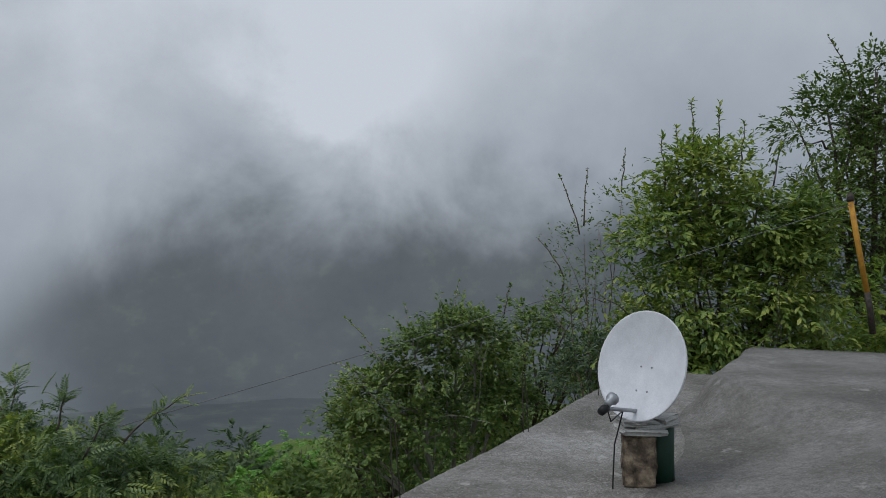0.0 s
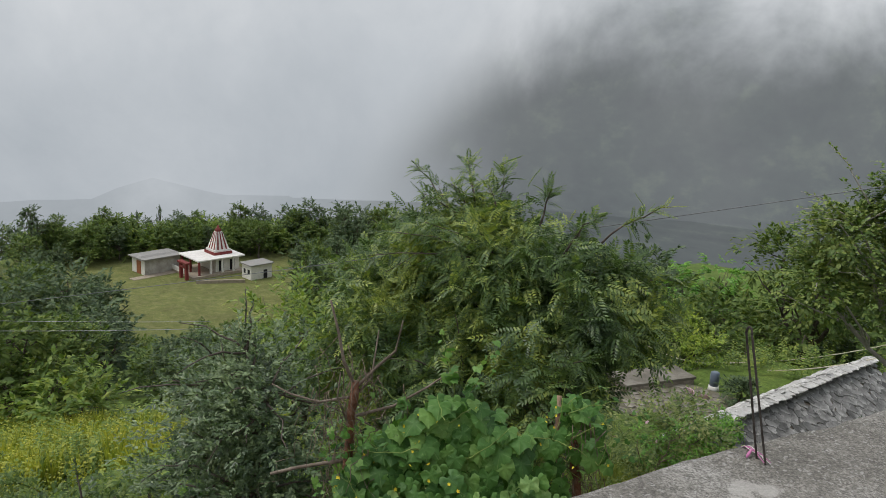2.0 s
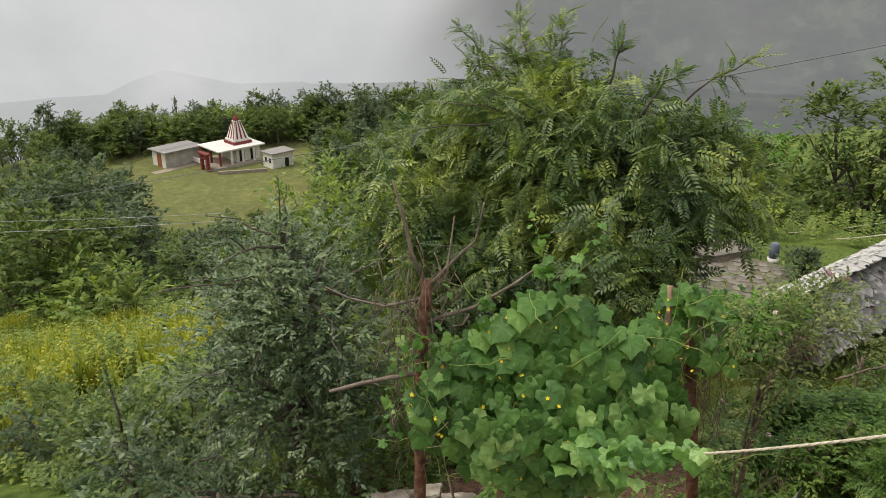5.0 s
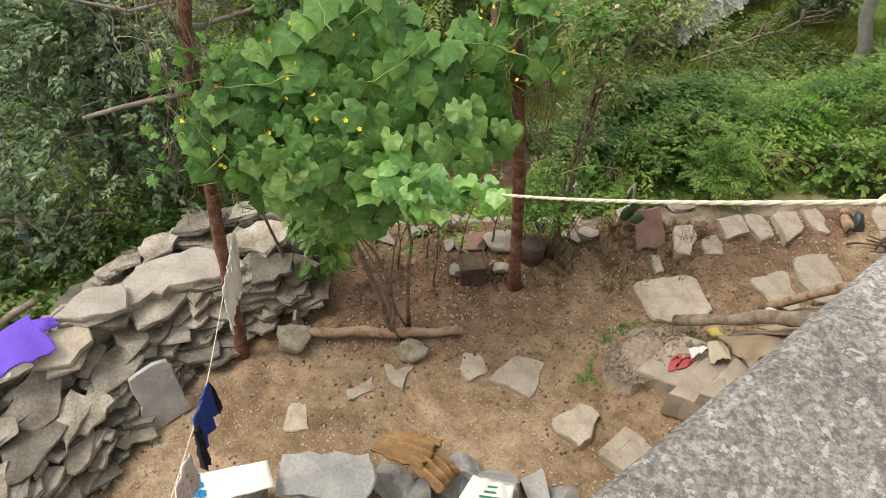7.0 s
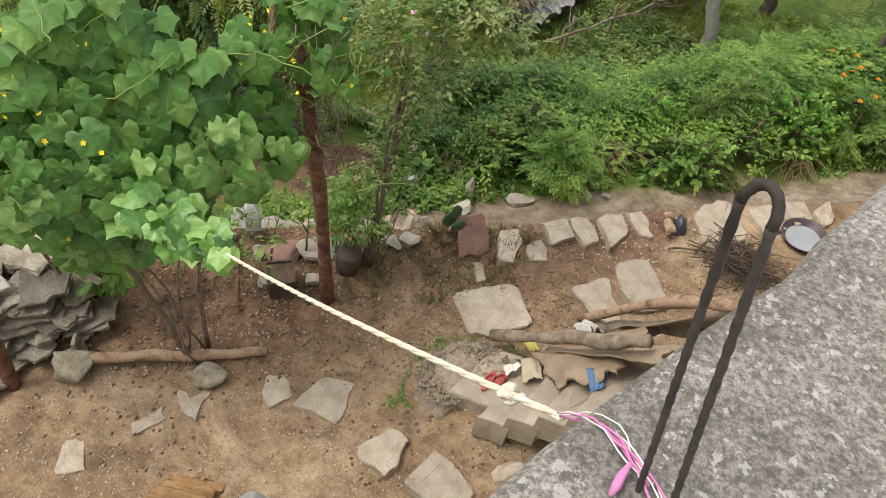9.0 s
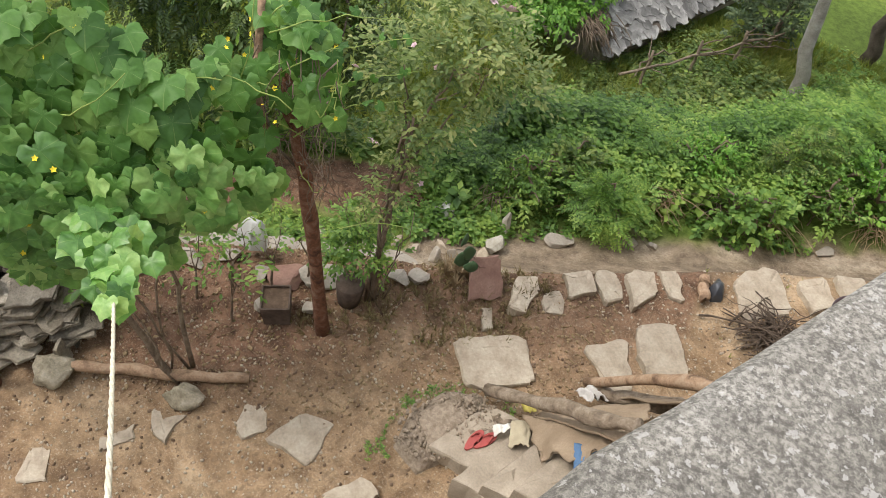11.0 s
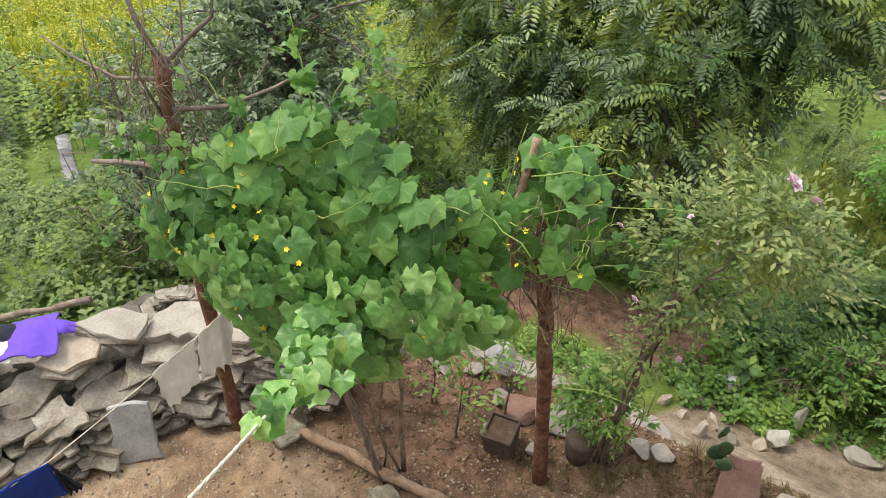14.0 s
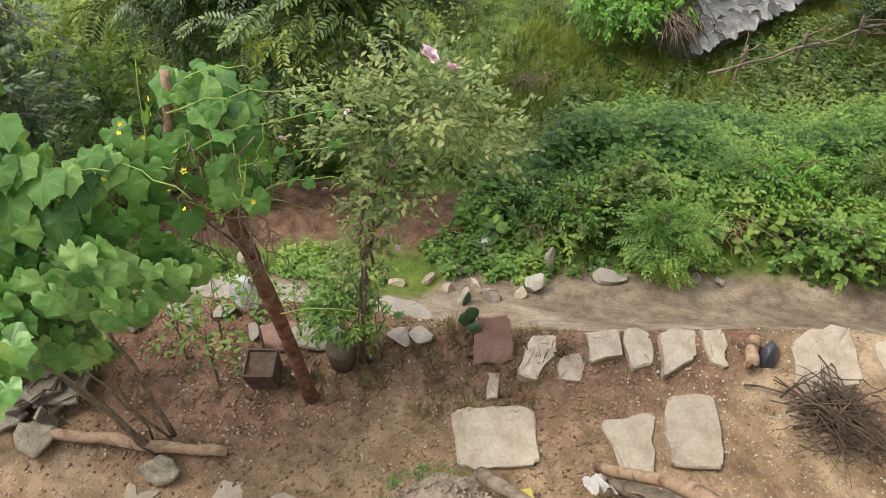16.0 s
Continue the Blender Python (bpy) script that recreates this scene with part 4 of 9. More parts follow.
add_post("trellis_post", [(-3.3, 7.6, Y2 - 0.1), (-3.41, 7.51, -3.7), (-3.49, 7.46, -2.95), (-3.55, 7.41, -2.55), (-3.57, 7.42, -2.3)], 0.058, 0.042, POST_WOOD, "leaning red-brown tree-trunk post carrying a vine", 52, "post", [
    ([(-3.45, 7.48, -3.2), (-3.62, 7.36, -2.9), (-3.7, 7.32, -2.5)], 0.02, 0.012),
    ([(-3.52, 7.43, -2.6), (-3.4, 7.5, -2.35), (-3.3, 7.56, -2.2)], 0.02, 0.01)])
add_post("stake", [(-3.66, 7.34, -2.95), (-3.72, 7.3, -2.4), (-3.80, 7.5, -1.93)], 0.022, 0.026, LOG_WOOD, "pale pointed stake sticking out of a vine", 53)
add_post("stake", [(-5.13, 6.7, zland(-5.13, 6.7)), (-5.28, 6.62, -4.5), (-5.4, 6.55, -3.9)], 0.018, 0.012, GREY_WOOD, "thin leaning stake in the earth", 54)


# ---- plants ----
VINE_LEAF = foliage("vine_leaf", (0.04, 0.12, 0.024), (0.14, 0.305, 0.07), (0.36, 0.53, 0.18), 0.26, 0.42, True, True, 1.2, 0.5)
# darker copy for inner leaves: the shade between leaves is in its colour
VINE_LEAF_SHADED = foliage("shaded_vine_leaf", (0.03, 0.09, 0.018), (0.085, 0.2, 0.04), (0.21, 0.36, 0.09), 0.25, 0.5, True, False, 1.2, 0.3)
WALNUT = foliage("pinnate_leaf", (0.032, 0.064, 0.022), (0.108, 0.175, 0.052), (0.36, 0.41, 0.085), 0.28, 0.4, patch=0.8, gloss=0.45, lump=1.0)
PEAR = foliage("dark_glossy_leaf", (0.03, 0.056, 0.026), (0.09, 0.145, 0.06), (0.26, 0.33, 0.16), 0.2, 0.4, patch=1.4, gloss=0.55, lump=0.7)
BROAD = foliage("broad_leaf", (0.065, 0.12, 0.032), (0.18, 0.26, 0.06), (0.38, 0.41, 0.10), 0.3, 0.4, patch=0.5)
LIGHT = foliage("light_green_leaf", (0.075, 0.135, 0.03), (0.175, 0.265, 0.055), (0.35, 0.39, 0.08), 0.35, 0.5, patch=0.4)
CREEPER = foliage("bright_creeper_leaf", (0.074, 0.178, 0.030), (0.147, 0.321, 0.052), (0.275, 0.464, 0.086), 0.35, 0.5, patch=0.4)
# bluish tint puts slight distance haze into the leaf colour
FAR_DARK = foliage("hazed_dark_leaf", (0.046, 0.078, 0.045), (0.098, 0.145, 0.075), (0.19, 0.235, 0.115), 0.2, 0.6, patch=0.12, gloss=0.2)
FAR_GREEN = foliage("distant_green_leaf", (0.064, 0.107, 0.034), (0.117, 0.178, 0.048), (0.223, 0.268, 0.069), 0.25, 0.6, patch=0.12, gloss=0.2)
WEED = foliage("weed_leaf", (0.042, 0.10, 0.022), (0.13, 0.245, 0.05), (0.31, 0.42, 0.095), 0.3, 0.5, patch=0.8, lump=0.7)
GRASS = foliage("grass_blade", (0.106, 0.161, 0.034), (0.211, 0.268, 0.052), (0.380, 0.374, 0.104), 0.3, 0.55, patch=0.5)
NETTLE = foliage("nettle_leaf", (0.034, 0.07, 0.02), (0.092, 0.16, 0.042), (0.22, 0.285, 0.08), 0.3, 0.5, patch=0.6, lump=0.5)
LIME = foliage("lime_green_leaf", (0.12, 0.20, 0.03), (0.26, 0.36, 0.06), (0.46, 0.50, 0.09), 0.35, 0.5, patch=0.8)
DRY_GRASS = foliage("dry_grass_blade", (0.10, 0.075, 0.035), (0.20, 0.16, 0.08), (0.33, 0.29, 0.15), 0.2, 0.7, patch=2.0)
GOLD = foliage("yellow_crop", (0.15, 0.21, 0.03), (0.33, 0.37, 0.055), (0.54, 0.49, 0.08), 0.3, 0.6, patch=0.5)
PETAL_Y = surface("yellow_petal", [(0.3, (0.78, 0.60, 0.03)), (0.7, (0.86, 0.74, 0.06))], 20, 90, 0.6)
PETAL_P = surface("pink_petal", [(0.3, (0.74, 0.42, 0.5)), (0.55, (0.84, 0.66, 0.7)), (0.8, (0.88, 0.83, 0.82))], 9, 60, 0.6)

L_OVAL, L_SMALL, L_PIN = oval_leaf(), small_leaf(), pinnate_leaf(7, 0.35, 0.29, 0.19)
L_BROAD = oval_leaf(0.2, 0.05, 0.12)


def crown_leaves(buf, rng, blobs, template, count, size, clump=0.3, droop=0.35, per=9, wild=0.3):
    """Leafy shoots that spring from boughs over the outside of balls of twigs, leaves set along both sides of each shoot, with gaps between the boughs."""
    vol = np.array([b[3] ** 2 for b in blobs])
    for (x, y, z, r), share in zip(blobs, vol / vol.sum()):
        n = max(1, int(count * share / per))
        boughs = int(8 + 9 * min(2.0, r))
        d = unit(rng, boughs)
        d[:, 2] = np.where(d[:, 2] < -0.55, -d[:, 2], d[:, 2])
        lump = np.array([0.84 + 0.5 * noise.noise(Vector(q) * 1.9 + Vector((x, y, z))) for q in d])
        heads = d * (lump * rng.uniform(0.7, 1.0, boughs))[:, None] * r
        pick = rng.integers(0, boughs, n)
        c = heads[pick] * rng.uniform(0.62, 1.0, n)[:, None] + rng.normal(0, 0.15 * r + 0.02, (n, 3)) * (1, 1, 0.75)
        loose = rng.random(n) < 0.2
        c[loose] = (unit(rng, n) * (r * rng.uniform(0.3, 0.9, n))[:, None])[loose]
        out = c / (np.linalg.norm(c, axis=1)[:, None] + 1e-6)
        way = 0.75 * out + 0.6 * unit(rng, n) + np.array([0, 0, 0.30 - 0.5 * droop])
        way /= np.linalg.norm(way, axis=1)[:, None] + 1e-6
        side = np.cross(way, np.array([0, 0, 1.0]) + 0.25 * unit(rng, n))
        side /= np.linalg.norm(side, axis=1)[:, None] + 1e-6
        long = clump * rng.uniform(0.9, 1.7, n)
        k = np.tile((np.arange(per) + 0.6) / per, n) + rng.normal(0, 0.04, n * per)
        left = np.tile(np.where(np.arange(per) % 2, 1.0, -1.0), n)[:, None]
        w, sd, lg = np.repeat(way, per, 0), np.repeat(side, per, 0), np.repeat(long, per)
        p = np.repeat(c, per, 0) + np.array([x, y, z]) + w * (lg * k)[:, None] + rng.normal(0, clump * 0.07, (n * per, 3))
        p[:, 2] -= droop * lg * k * k * 0.7
        axis = (0.9 - 0.5 * wild) * w + (0.8 - 0.5 * k)[:, None] * left * sd + wild * unit(rng, n * per) + np.array([0, 0, -0.7 * droop])
        up = 0.3 * np.repeat(out, per, 0) + np.array([0, 0, 0.9]) + (0.25 + 0.4 * wild) * unit(rng, n * per)
        strew(buf, template, p, basis(axis, up), size * rng.uniform(0.7, 1.2, n * per) * (1.1 - 0.35 * k))


def limbs(buf, rng, base, blobs, r, lean=(0, 0)):
    base = np.array(base, float)
    top = np.mean([b[:3] for b in blobs], axis=0)
    fork = base + (top - base) * 0.5 + np.array([lean[0], lean[1], 0])
    add_tube(buf, bend(base - (0, 0, 0.2), fork, 7, 0, r * 0.4, rng), np.linspace(r * 1.25, r * 0.75, 7), 9, 0.15, rng)
    for x, y, z, q in blobs:
        mid = fork + (np.array([x, y, z]) - fork) * 0.5 + rng.normal(0, 0.12 * q, 3)
        end = np.array([x, y, z]) + np.array([0, 0, 0.35 * q])
        pts = np.concatenate([bend(fork, mid, 4, 0, r * 0.3, rng), bend(mid, end, 4, 0, r * 0.3, rng)[1:]])
        add_tube(buf, pts, np.linspace(r * 0.6, r * 0.12, 7), 6, 0.15, rng)
        for _ in range(5):
            d = unit(rng, 1)[0] * (1, 1, 0.7)
            a = pts[int(rng.integers(2, 6))]
            add_tube(buf, bend(a, np.array([x, y, z]) + d * q * 0.85, 5, -0.1 * q, 0.05 * q, rng), np.linspace(r * 0.22, r * 0.05, 5), 5)


def add_tree(label, base, blobs, template, count, size, leaf, bark=BARK, r=0.12, seed=1, clump=0.3, droop=0.35, per=9, name="tree", sprays=(), category="tree", arching=0, wild=0.3):
    rng = np.random.default_rng(seed)
    o = np.array([base[0], base[1], zland(base[0], base[1])])
    rel = [(x - o[0], y - o[1], z - o[2], q) for x, y, z, q in blobs]
    th = thing(name, label, category, at=o)
    sprays = list(sprays)
    for _ in range(arching):  # long leafy tips that rise out of the crown and bow over
        x, y, z, q = blobs[int(rng.integers(len(blobs)))]
        d = unit(rng, 1)[0]
        d[2] = abs(d[2]) * 0.8 + 0.1
        sprays.append((np.array([x, y, z + 0.3 * q]), np.array([x, y, z]) + d * q * rng.uniform(1.15, 1.5)))
    buf = Buf()
    limbs(buf, rng, (0, 0, 0), rel, r)
    for a, b in sprays:
        add_tube(buf, bend(np.array(a) - o, np.array(b) - o, 6, -0.12, 0.02, rng), np.linspace(0.02, 0.006, 6), 5)
    part("trunk", buf, bark, th)
    buf = Buf()
    crown_leaves(buf, rng, rel, template, count, size, clump, droop, per, wild)
    for a, b in sprays:
        k = rng.uniform(0.3, 1.0, 26)
        p = (np.array(a) * (1 - k[:, None]) + np.array(b) * k[:, None]) - o + np.array([0, 0, 1]) * (0.12 * 4 * k * (1 - k))[:, None]
        way = np.array(b) - np.array(a)
        axis = way / np.linalg.norm(way) * 0.8 + unit(rng, 26) * 0.9
        strew(buf, template, p, basis(axis, np.tile([0, 0, 1.0], (26, 1)) + 0.4 * unit(rng, 26)), size * rng.uniform(0.45, 0.8, 26))
    part("crown", buf, leaf, th)
    return th


add_tree("large spreading tree with drooping feathered green leaves", (-6.6, 12.4),
         [(-7.9, 13.0, -2.5, 1.55), (-6.5, 12.3, -2.6, 1.8), (-5.3, 11.8, -2.4, 1.35), (-8.4, 11.2, -3.8, 1.3), (-6.7, 11.1, -4.2, 1.35), (-5.2, 10.9, -3.7, 1.15), (-4.6, 12.2, -2.4, 0.95), (-7.4, 12.6, -1.9, 1.05), (-9.0, 12.4, -3.2, 1.2), (-5.9, 11.4, -5.2, 1.1), (-7.6, 11.6, -5.2, 1.2)],
         L_PIN, 10500, 0.40, WALNUT, BARK, 0.17, 3, 0.30, 0.5, 4, arching=44, wild=1.0,
         sprays=[((-7.6, 12.9, -1.3), (-8.05, 13.4, -0.45)), ((-7.0, 12.6, -1.4), (-7.05, 12.9, -0.5)), ((-8.2, 13.2, -1.5), (-9.3, 13.6, -0.7)), ((-5.0, 12.0, -1.4), (-4.0, 12.6, -0.68)), ((-6.0, 12.1, -1.2), (-5.9, 12.2, -0.6)), ((-5.4, 11.7, -1.5), (-4.9, 11.6, -0.85))])
add_tree("dense rounded fruit tree with small dark glossy leaves", (-9.0, 8.5),
         [(-9.0, 8.5, -4.0, 1.5), (-8.25, 8.1, -3.8, 1.2), (-9.8, 8.9, -4.0, 1.15), (-8.8, 8.3, -5.2, 1.4), (-8.2, 7.8, -5.0, 1.1), (-9.6, 8.4, -5.2, 1.2), (-8.9, 8.4, -3.2, 0.9)],
         L_OVAL, 30000, 0.092, PEAR, BARK, 0.12, 4, 0.15, 0.2, 10, arching=30)
MIDGREEN = foliage("mid_green_leaf", (0.045, 0.088, 0.024), (0.125, 0.195, 0.052), (0.28, 0.33, 0.09), 0.3, 0.5, patch=0.5)
L_BROADER = oval_leaf(0.3, 0.05, 0.1)
add_tree("slender tree with fine green leaves and a pale forked trunk", (0.7, 18.8),
         [(0.24, 19.1, -0.54, 1.0), (-0.72, 18.4, -1.1, 1.05), (-1.56, 18.2, -1.86, 1.15), (-2.1, 17.9, -2.9, 1.0), (-0.5, 18.5, -2.7, 1.25), (0.75, 19.2, -0.8, 1.05), (1.2, 19.3, -2.2, 1.15)],
         L_BROADER, 23000, 0.125, MIDGREEN, PALE_BARK, 0.13, 5, 0.24, 0.35, 9, arching=26,
         sprays=[((0.1, 18.8, -0.4), (0.35, 19.2, 0.9)), ((-0.7, 18.3, -0.9), (-0.95, 18.4, 0.36)), ((-1.4, 18.0, -1.0), (-2.3, 18.0, 0.1)), ((-0.2, 18.6, -0.5), (-0.1, 18.7, 0.55))])
add_tree("green roadside tree with a narrow crown", (2.0, 22.0),
         [(1.2, 21.5, -1.2, 1.2), (2.3, 21.8, -0.9, 1.2), (3.2, 21.6, -0.6, 1.15), (1.8, 21.6, -2.9, 1.6), (3.2, 21.5, -2.7, 1.5), (0.4, 21.8, -2.9, 1.2), (1.5, 21.5, -4.6, 1.5), (3.9, 22.0, -1.6, 1.2)],
         L_BROADER, 11000, 0.145, MIDGREEN, BARK, 0.14, 6, 0.3, 0.3, 9, arching=14, sprays=[((1.6, 21.6, -0.2), (1.8, 21.6, 0.7)), ((3.2, 21.6, 0.2), (3.3, 21.6, 0.95))])
add_tree("leafy tree with large glossy leaves and upright shoots", (5.8, 16.6),
         [(5.6, 16.7, 2.9, 1.25), (4.7, 16.8, 1.8, 1.35), (6.5, 16.4, 2.0, 1.4), (5.2, 16.5, 0.4, 1.5), (6.9, 16.2, 0.7, 1.35), (4.3, 16.8, -0.6, 1.2), (6.8, 16.0, -0.5, 1.3), (7.5, 16.1, 1.9, 0.95), (5.6, 16.3, -1.2, 1.4)],
         L_BROAD, 25000, 0.205, BROAD, BARK, 0.13, 7, 0.32, 0.35, 7, arching=16,
         sprays=[((5.3, 16.7, 3.4), (5.25, 16.7, 4.75)), ((5.8, 16.7, 3.6), (5.85, 16.7, 4.7)), ((4.7, 16.8, 2.9), (4.65, 16.8, 4.1)), ((5.0, 16.8, 3.0), (4.95, 16.8, 4.25)), ((6.2, 16.5, 3.2), (6.3, 16.5, 4.3)), ((6.8, 16.3, 2.9), (7.0, 16.3, 3.8))])
add_tree("tall dark green tree behind the house", (11.4, 21.6),
         [(10.5, 21.6, 4.9, 1.7), (12.1, 20.9, 4.6, 1.8), (10.7, 21.5, 2.6, 2.0), (12.7, 20.7, 2.2, 2.0), (9.9, 21.8, 1.0, 1.6), (13.6, 20.4, 4.6, 1.7), (11.6, 21.1, 6.0, 1.1), (11.8, 20.8, 0.0, 2.0)],
         L_OVAL, 26000, 0.18, FAR_GREEN, BARK, 0.2, 8, 0.36, 0.3, 8, arching=20, sprays=[((11.0, 21.3, 6.2), (10.4, 21.3, 7.4)), ((12.4, 20.9, 6.0), (12.7, 20.9, 7.0))])
add_tree("thin shrub with sparse greyish leaves and bare twigs", (3.6, 18.8), [(3.3, 18.7, 1.6, 0.9), (2.9, 18.6, 0.5, 0.9), (4.2, 18.7, 2.5, 0.8), (3.8, 18.6, 0.8, 0.9)],
         L_SMALL, 900, 0.12, FAR_GREEN, TWIG, 0.05, 9, 0.3, 0.1, 4, name="shrub", category="shrub", sprays=[((3.2, 18.7, 2.0), (2.7, 18.6, 3.4)), ((4.2, 18.7, 3.0), (4.3, 18.7, 4.0)), ((2.8, 18.6, 1.0), (2.2, 18.6, 1.9)), ((3.3, 18.7, 2.2), (3.4, 18.7, 3.6))])
add_tree("dark purplish bush behind the roof", (3.1, 17.2), [(3.1, 17.0, -0.6, 0.75), (3.6, 17.0, -0.9, 0.7), (2.6, 17.1, -1.2, 0.7)], L_SMALL, 2600, 0.13, FAR_DARK, BARK, 0.05, 10, 0.2, 0.2, 8, name="bush", category="bush")
for k, (x, y, z, q) in enumerate([(8.4, 17.3, -0.2, 1.2), (9.9, 17.4, 0.1, 1.3), (11.6, 17.2, 0.0, 1.4)]):
    add_tree("green bush beyond the roof edge", (x, y), [(x, y, z, q), (x + 0.6, y, z - 1.0, q), (x - 0.5, y + 0.2, z - 1.2, q)], L_OVAL, 1600, 0.2, LIGHT, BARK, 0.05, 60 + k, 0.3, 0.3, 8, name="bush", category="bush")
add_tree("tree smothered in bright green creeper", (-9.2, 45.5), [(-10.2, 45, -11.2, 2.2), (-8.3, 45.5, -10.3, 2.0), (-9.2, 44.6, -13.2, 2.8), (-11.2, 45, -13.6, 2.2), (-7.2, 45, -13.0, 2.2), (-9.4, 44.4, -15.8, 2.8)],
         L_OVAL, 7000, 0.34, CREEPER, BARK, 0.25, 12, 0.35, 0.5, 9)
add_tree("dark broadleaf tree on the slope", (-3.4, 40), [(-4.6, 39.5, -7.2, 2.3), (-2.4, 39.8, -6.3, 2.4), (-3.5, 39.4, -9.8, 2.8), (-1.2, 39.6, -8.6, 2.4), (-5.0, 39.3, -11.2, 2.2)], L_OVAL, 6500, 0.36, FAR_GREEN, BARK, 0.25, 13, 0.5, 0.3, 9)
add_tree("dark broadleaf tree on the slope", (1.4, 33), [(0.6, 32.6, -5.0, 2.2), (2.0, 32.8, -4.2, 2.2), (1.2, 32.4, -7.4, 2.6), (3.0, 32.6, -6.6, 2.2)], L_OVAL, 5500, 0.32, FAR_GREEN, BARK, 0.22, 14, 0.5, 0.3, 9)
add_tree("rounded light green bush on the slope", (-5.0, 37.0), [(-5.0, 36.8, -11.2, 1.5), (-4.2, 36.9, -12.0, 1.3), (-5.8, 36.8, -12.2, 1.3)], L_OVAL, 2200, 0.26, LIGHT, BARK, 0.1, 15, 0.4, 0.3, 8, name="bush", category="bush")
add_tree("yellowish green tree on the terrace slope", (-14.6, 16.6), [(-15.2, 16.6, -6.2, 1.6), (-13.8, 16.2, -6.3, 1.5), (-14.6, 16.2, -7.6, 1.8), (-12.9, 16.6, -7.2, 1.3)], L_OVAL, 4200, 0.22, LIGHT, BARK, 0.12, 16, 0.4, 0.3, 8)
add_tree("small sapling with sparse dark leaves", (-10.6, 6.9), [(-10.6, 6.9, -5.5, 0.45), (-11.0, 6.9, -5.9, 0.5), (-10.3, 7.0, -5.9, 0.4), (-10.8, 6.8, -6.3, 0.5)], L_OVAL, 420, 0.14, PEAR, BARK, 0.04, 17, 0.2, 0.2, 5, name="sapling", sprays=[((-10.7, 6.9, -5.5), (-10.9, 6.95, -4.6))])
for k, (x, y, z, q) in enumerate([(-8.7, 10.1, -6.1, 0.75), (-9.7, 10.6, -6.0, 0.8), (-7.4, 9.4, -6.4, 0.55), (-10.9, 9.6, -6.2, 0.8), (-6.3, 9.9, -6.5, 0.5), (-11.6, 11.2, -6.2, 1.0)]):
    add_tree("light green undergrowth bush between the trees", (x, y), [(x, y, z, q), (x + 0.5 * q, y, z - 0.3, q * 0.8), (x - 0.6 * q, y + 0.2, z - 0.3, q * 0.8)], L_OVAL, 1300, 0.13, LIGHT if k % 3 else WEED, BARK, 0.03, 70 + k, 0.2, 0.2, 8, name="bush", category="bush", )


for k, (x, y, q) in enumerate([(-13.0, 8.2, 0.7), (-14.6, 9.0, 0.8), (-12.2, 9.3, 0.7), (-16.2, 7.8, 0.8), (-11.4, 7.9, 0.55), (-17.5, 9.2, 0.9), (-12.6, 8.4, 0.5)]):
    z = zland(x, y)
    add_tree("dark green scrub bush on the slope", (x, y), [(x, y, z + q, q), (x + q, y + 0.1, z + 0.7 * q, q * 0.8), (x - q, y - 0.2, z + 0.7 * q, q * 0.8)], L_OVAL, 1100, 0.14, (MIDGREEN, FAR_GREEN, MIDGREEN)[k % 3], BARK, 0.03, 170 + k, 0.2, 0.2, 8, name="bush", category="bush")


# ---- many trees on the slope and round the meadow ----
def far_proto(label, leaf, blobs, count, size, seed, name="tree"):
    rng = np.random.default_rng(seed)
    th = thing(name, label, "tree" if name == "tree" else "bush", "trees on the valley slope")
    buf = Buf()
    limbs(buf, rng, (0, 0, 0), blobs, 0.035 * max(b[2] for b in blobs))
    part("trunk", buf, BARK, th)
    buf = Buf()
    crown_leaves(buf, rng, blobs, L_SMALL, count, size, 0.42, 0.25, 10)
    part("crown", buf, leaf, th)
    return th


PROTOS = [
    far_proto("dark broadleaf tree on the valley slope", FAR_DARK, [(0, 0, 4.6, 1.5), (1.0, 0.3, 3.6, 1.5), (-1.0, -0.3, 3.5, 1.5), (0.1, 0.2, 2.3, 1.7)], 2600, 0.36, 201),
    far_proto("green broadleaf tree on the valley slope", FAR_GREEN, [(0, 0, 4.2, 1.6), (1.3, 0.3, 3.2, 1.4), (-1.3, 0.2, 3.0, 1.5), (0.3, -0.4, 2.2, 1.8), (0.4, 0.8, 4.4, 1.1)], 2600, 0.36, 202),
    far_proto("tall pine-like tree with tufted crown", FAR_DARK, [(0, 0, 5.4, 0.8), (0.5, 0.2, 4.4, 1.0), (-0.5, -0.1, 3.5, 1.1), (0.1, 0.2, 2.2, 1.2)], 1800, 0.34, 203),
    far_proto("light green leafy bush on the slope", LIGHT, [(0, 0, 1.6, 1.3), (1.1, 0.2, 1.2, 1.1), (-1.1, 0, 1.1, 1.1), (0.2, 0.8, 1.2, 1.1)], 2000, 0.26, 204, "bush"),
    far_proto("dark green bush on the slope", FAR_GREEN, [(0, 0, 1.7, 1.3), (1.0, 0.4, 1.2, 1.1), (-1.0, 0.3, 1.1, 1.2), (0, -0.8, 0.9, 1.0)], 2000, 0.26, 205, "bush"),
    far_proto("green tree with spreading crown", FAR_GREEN, [(0.8, 0, 4.3, 1.3), (-0.8, 0.2, 4.6, 1.2), (1.6, 0.4, 3.2, 1.2), (-1.7, -0.3, 3.4, 1.2), (0, 0.6, 3.0, 1.5)], 2400, 0.34, 206),
]


def in_crop(x, y):
    return -34.5 < x < -16.5 and 7.0 < y < 17.5 and y < 17.8 and (y - 7.5) > -0.15 * (x + 17)


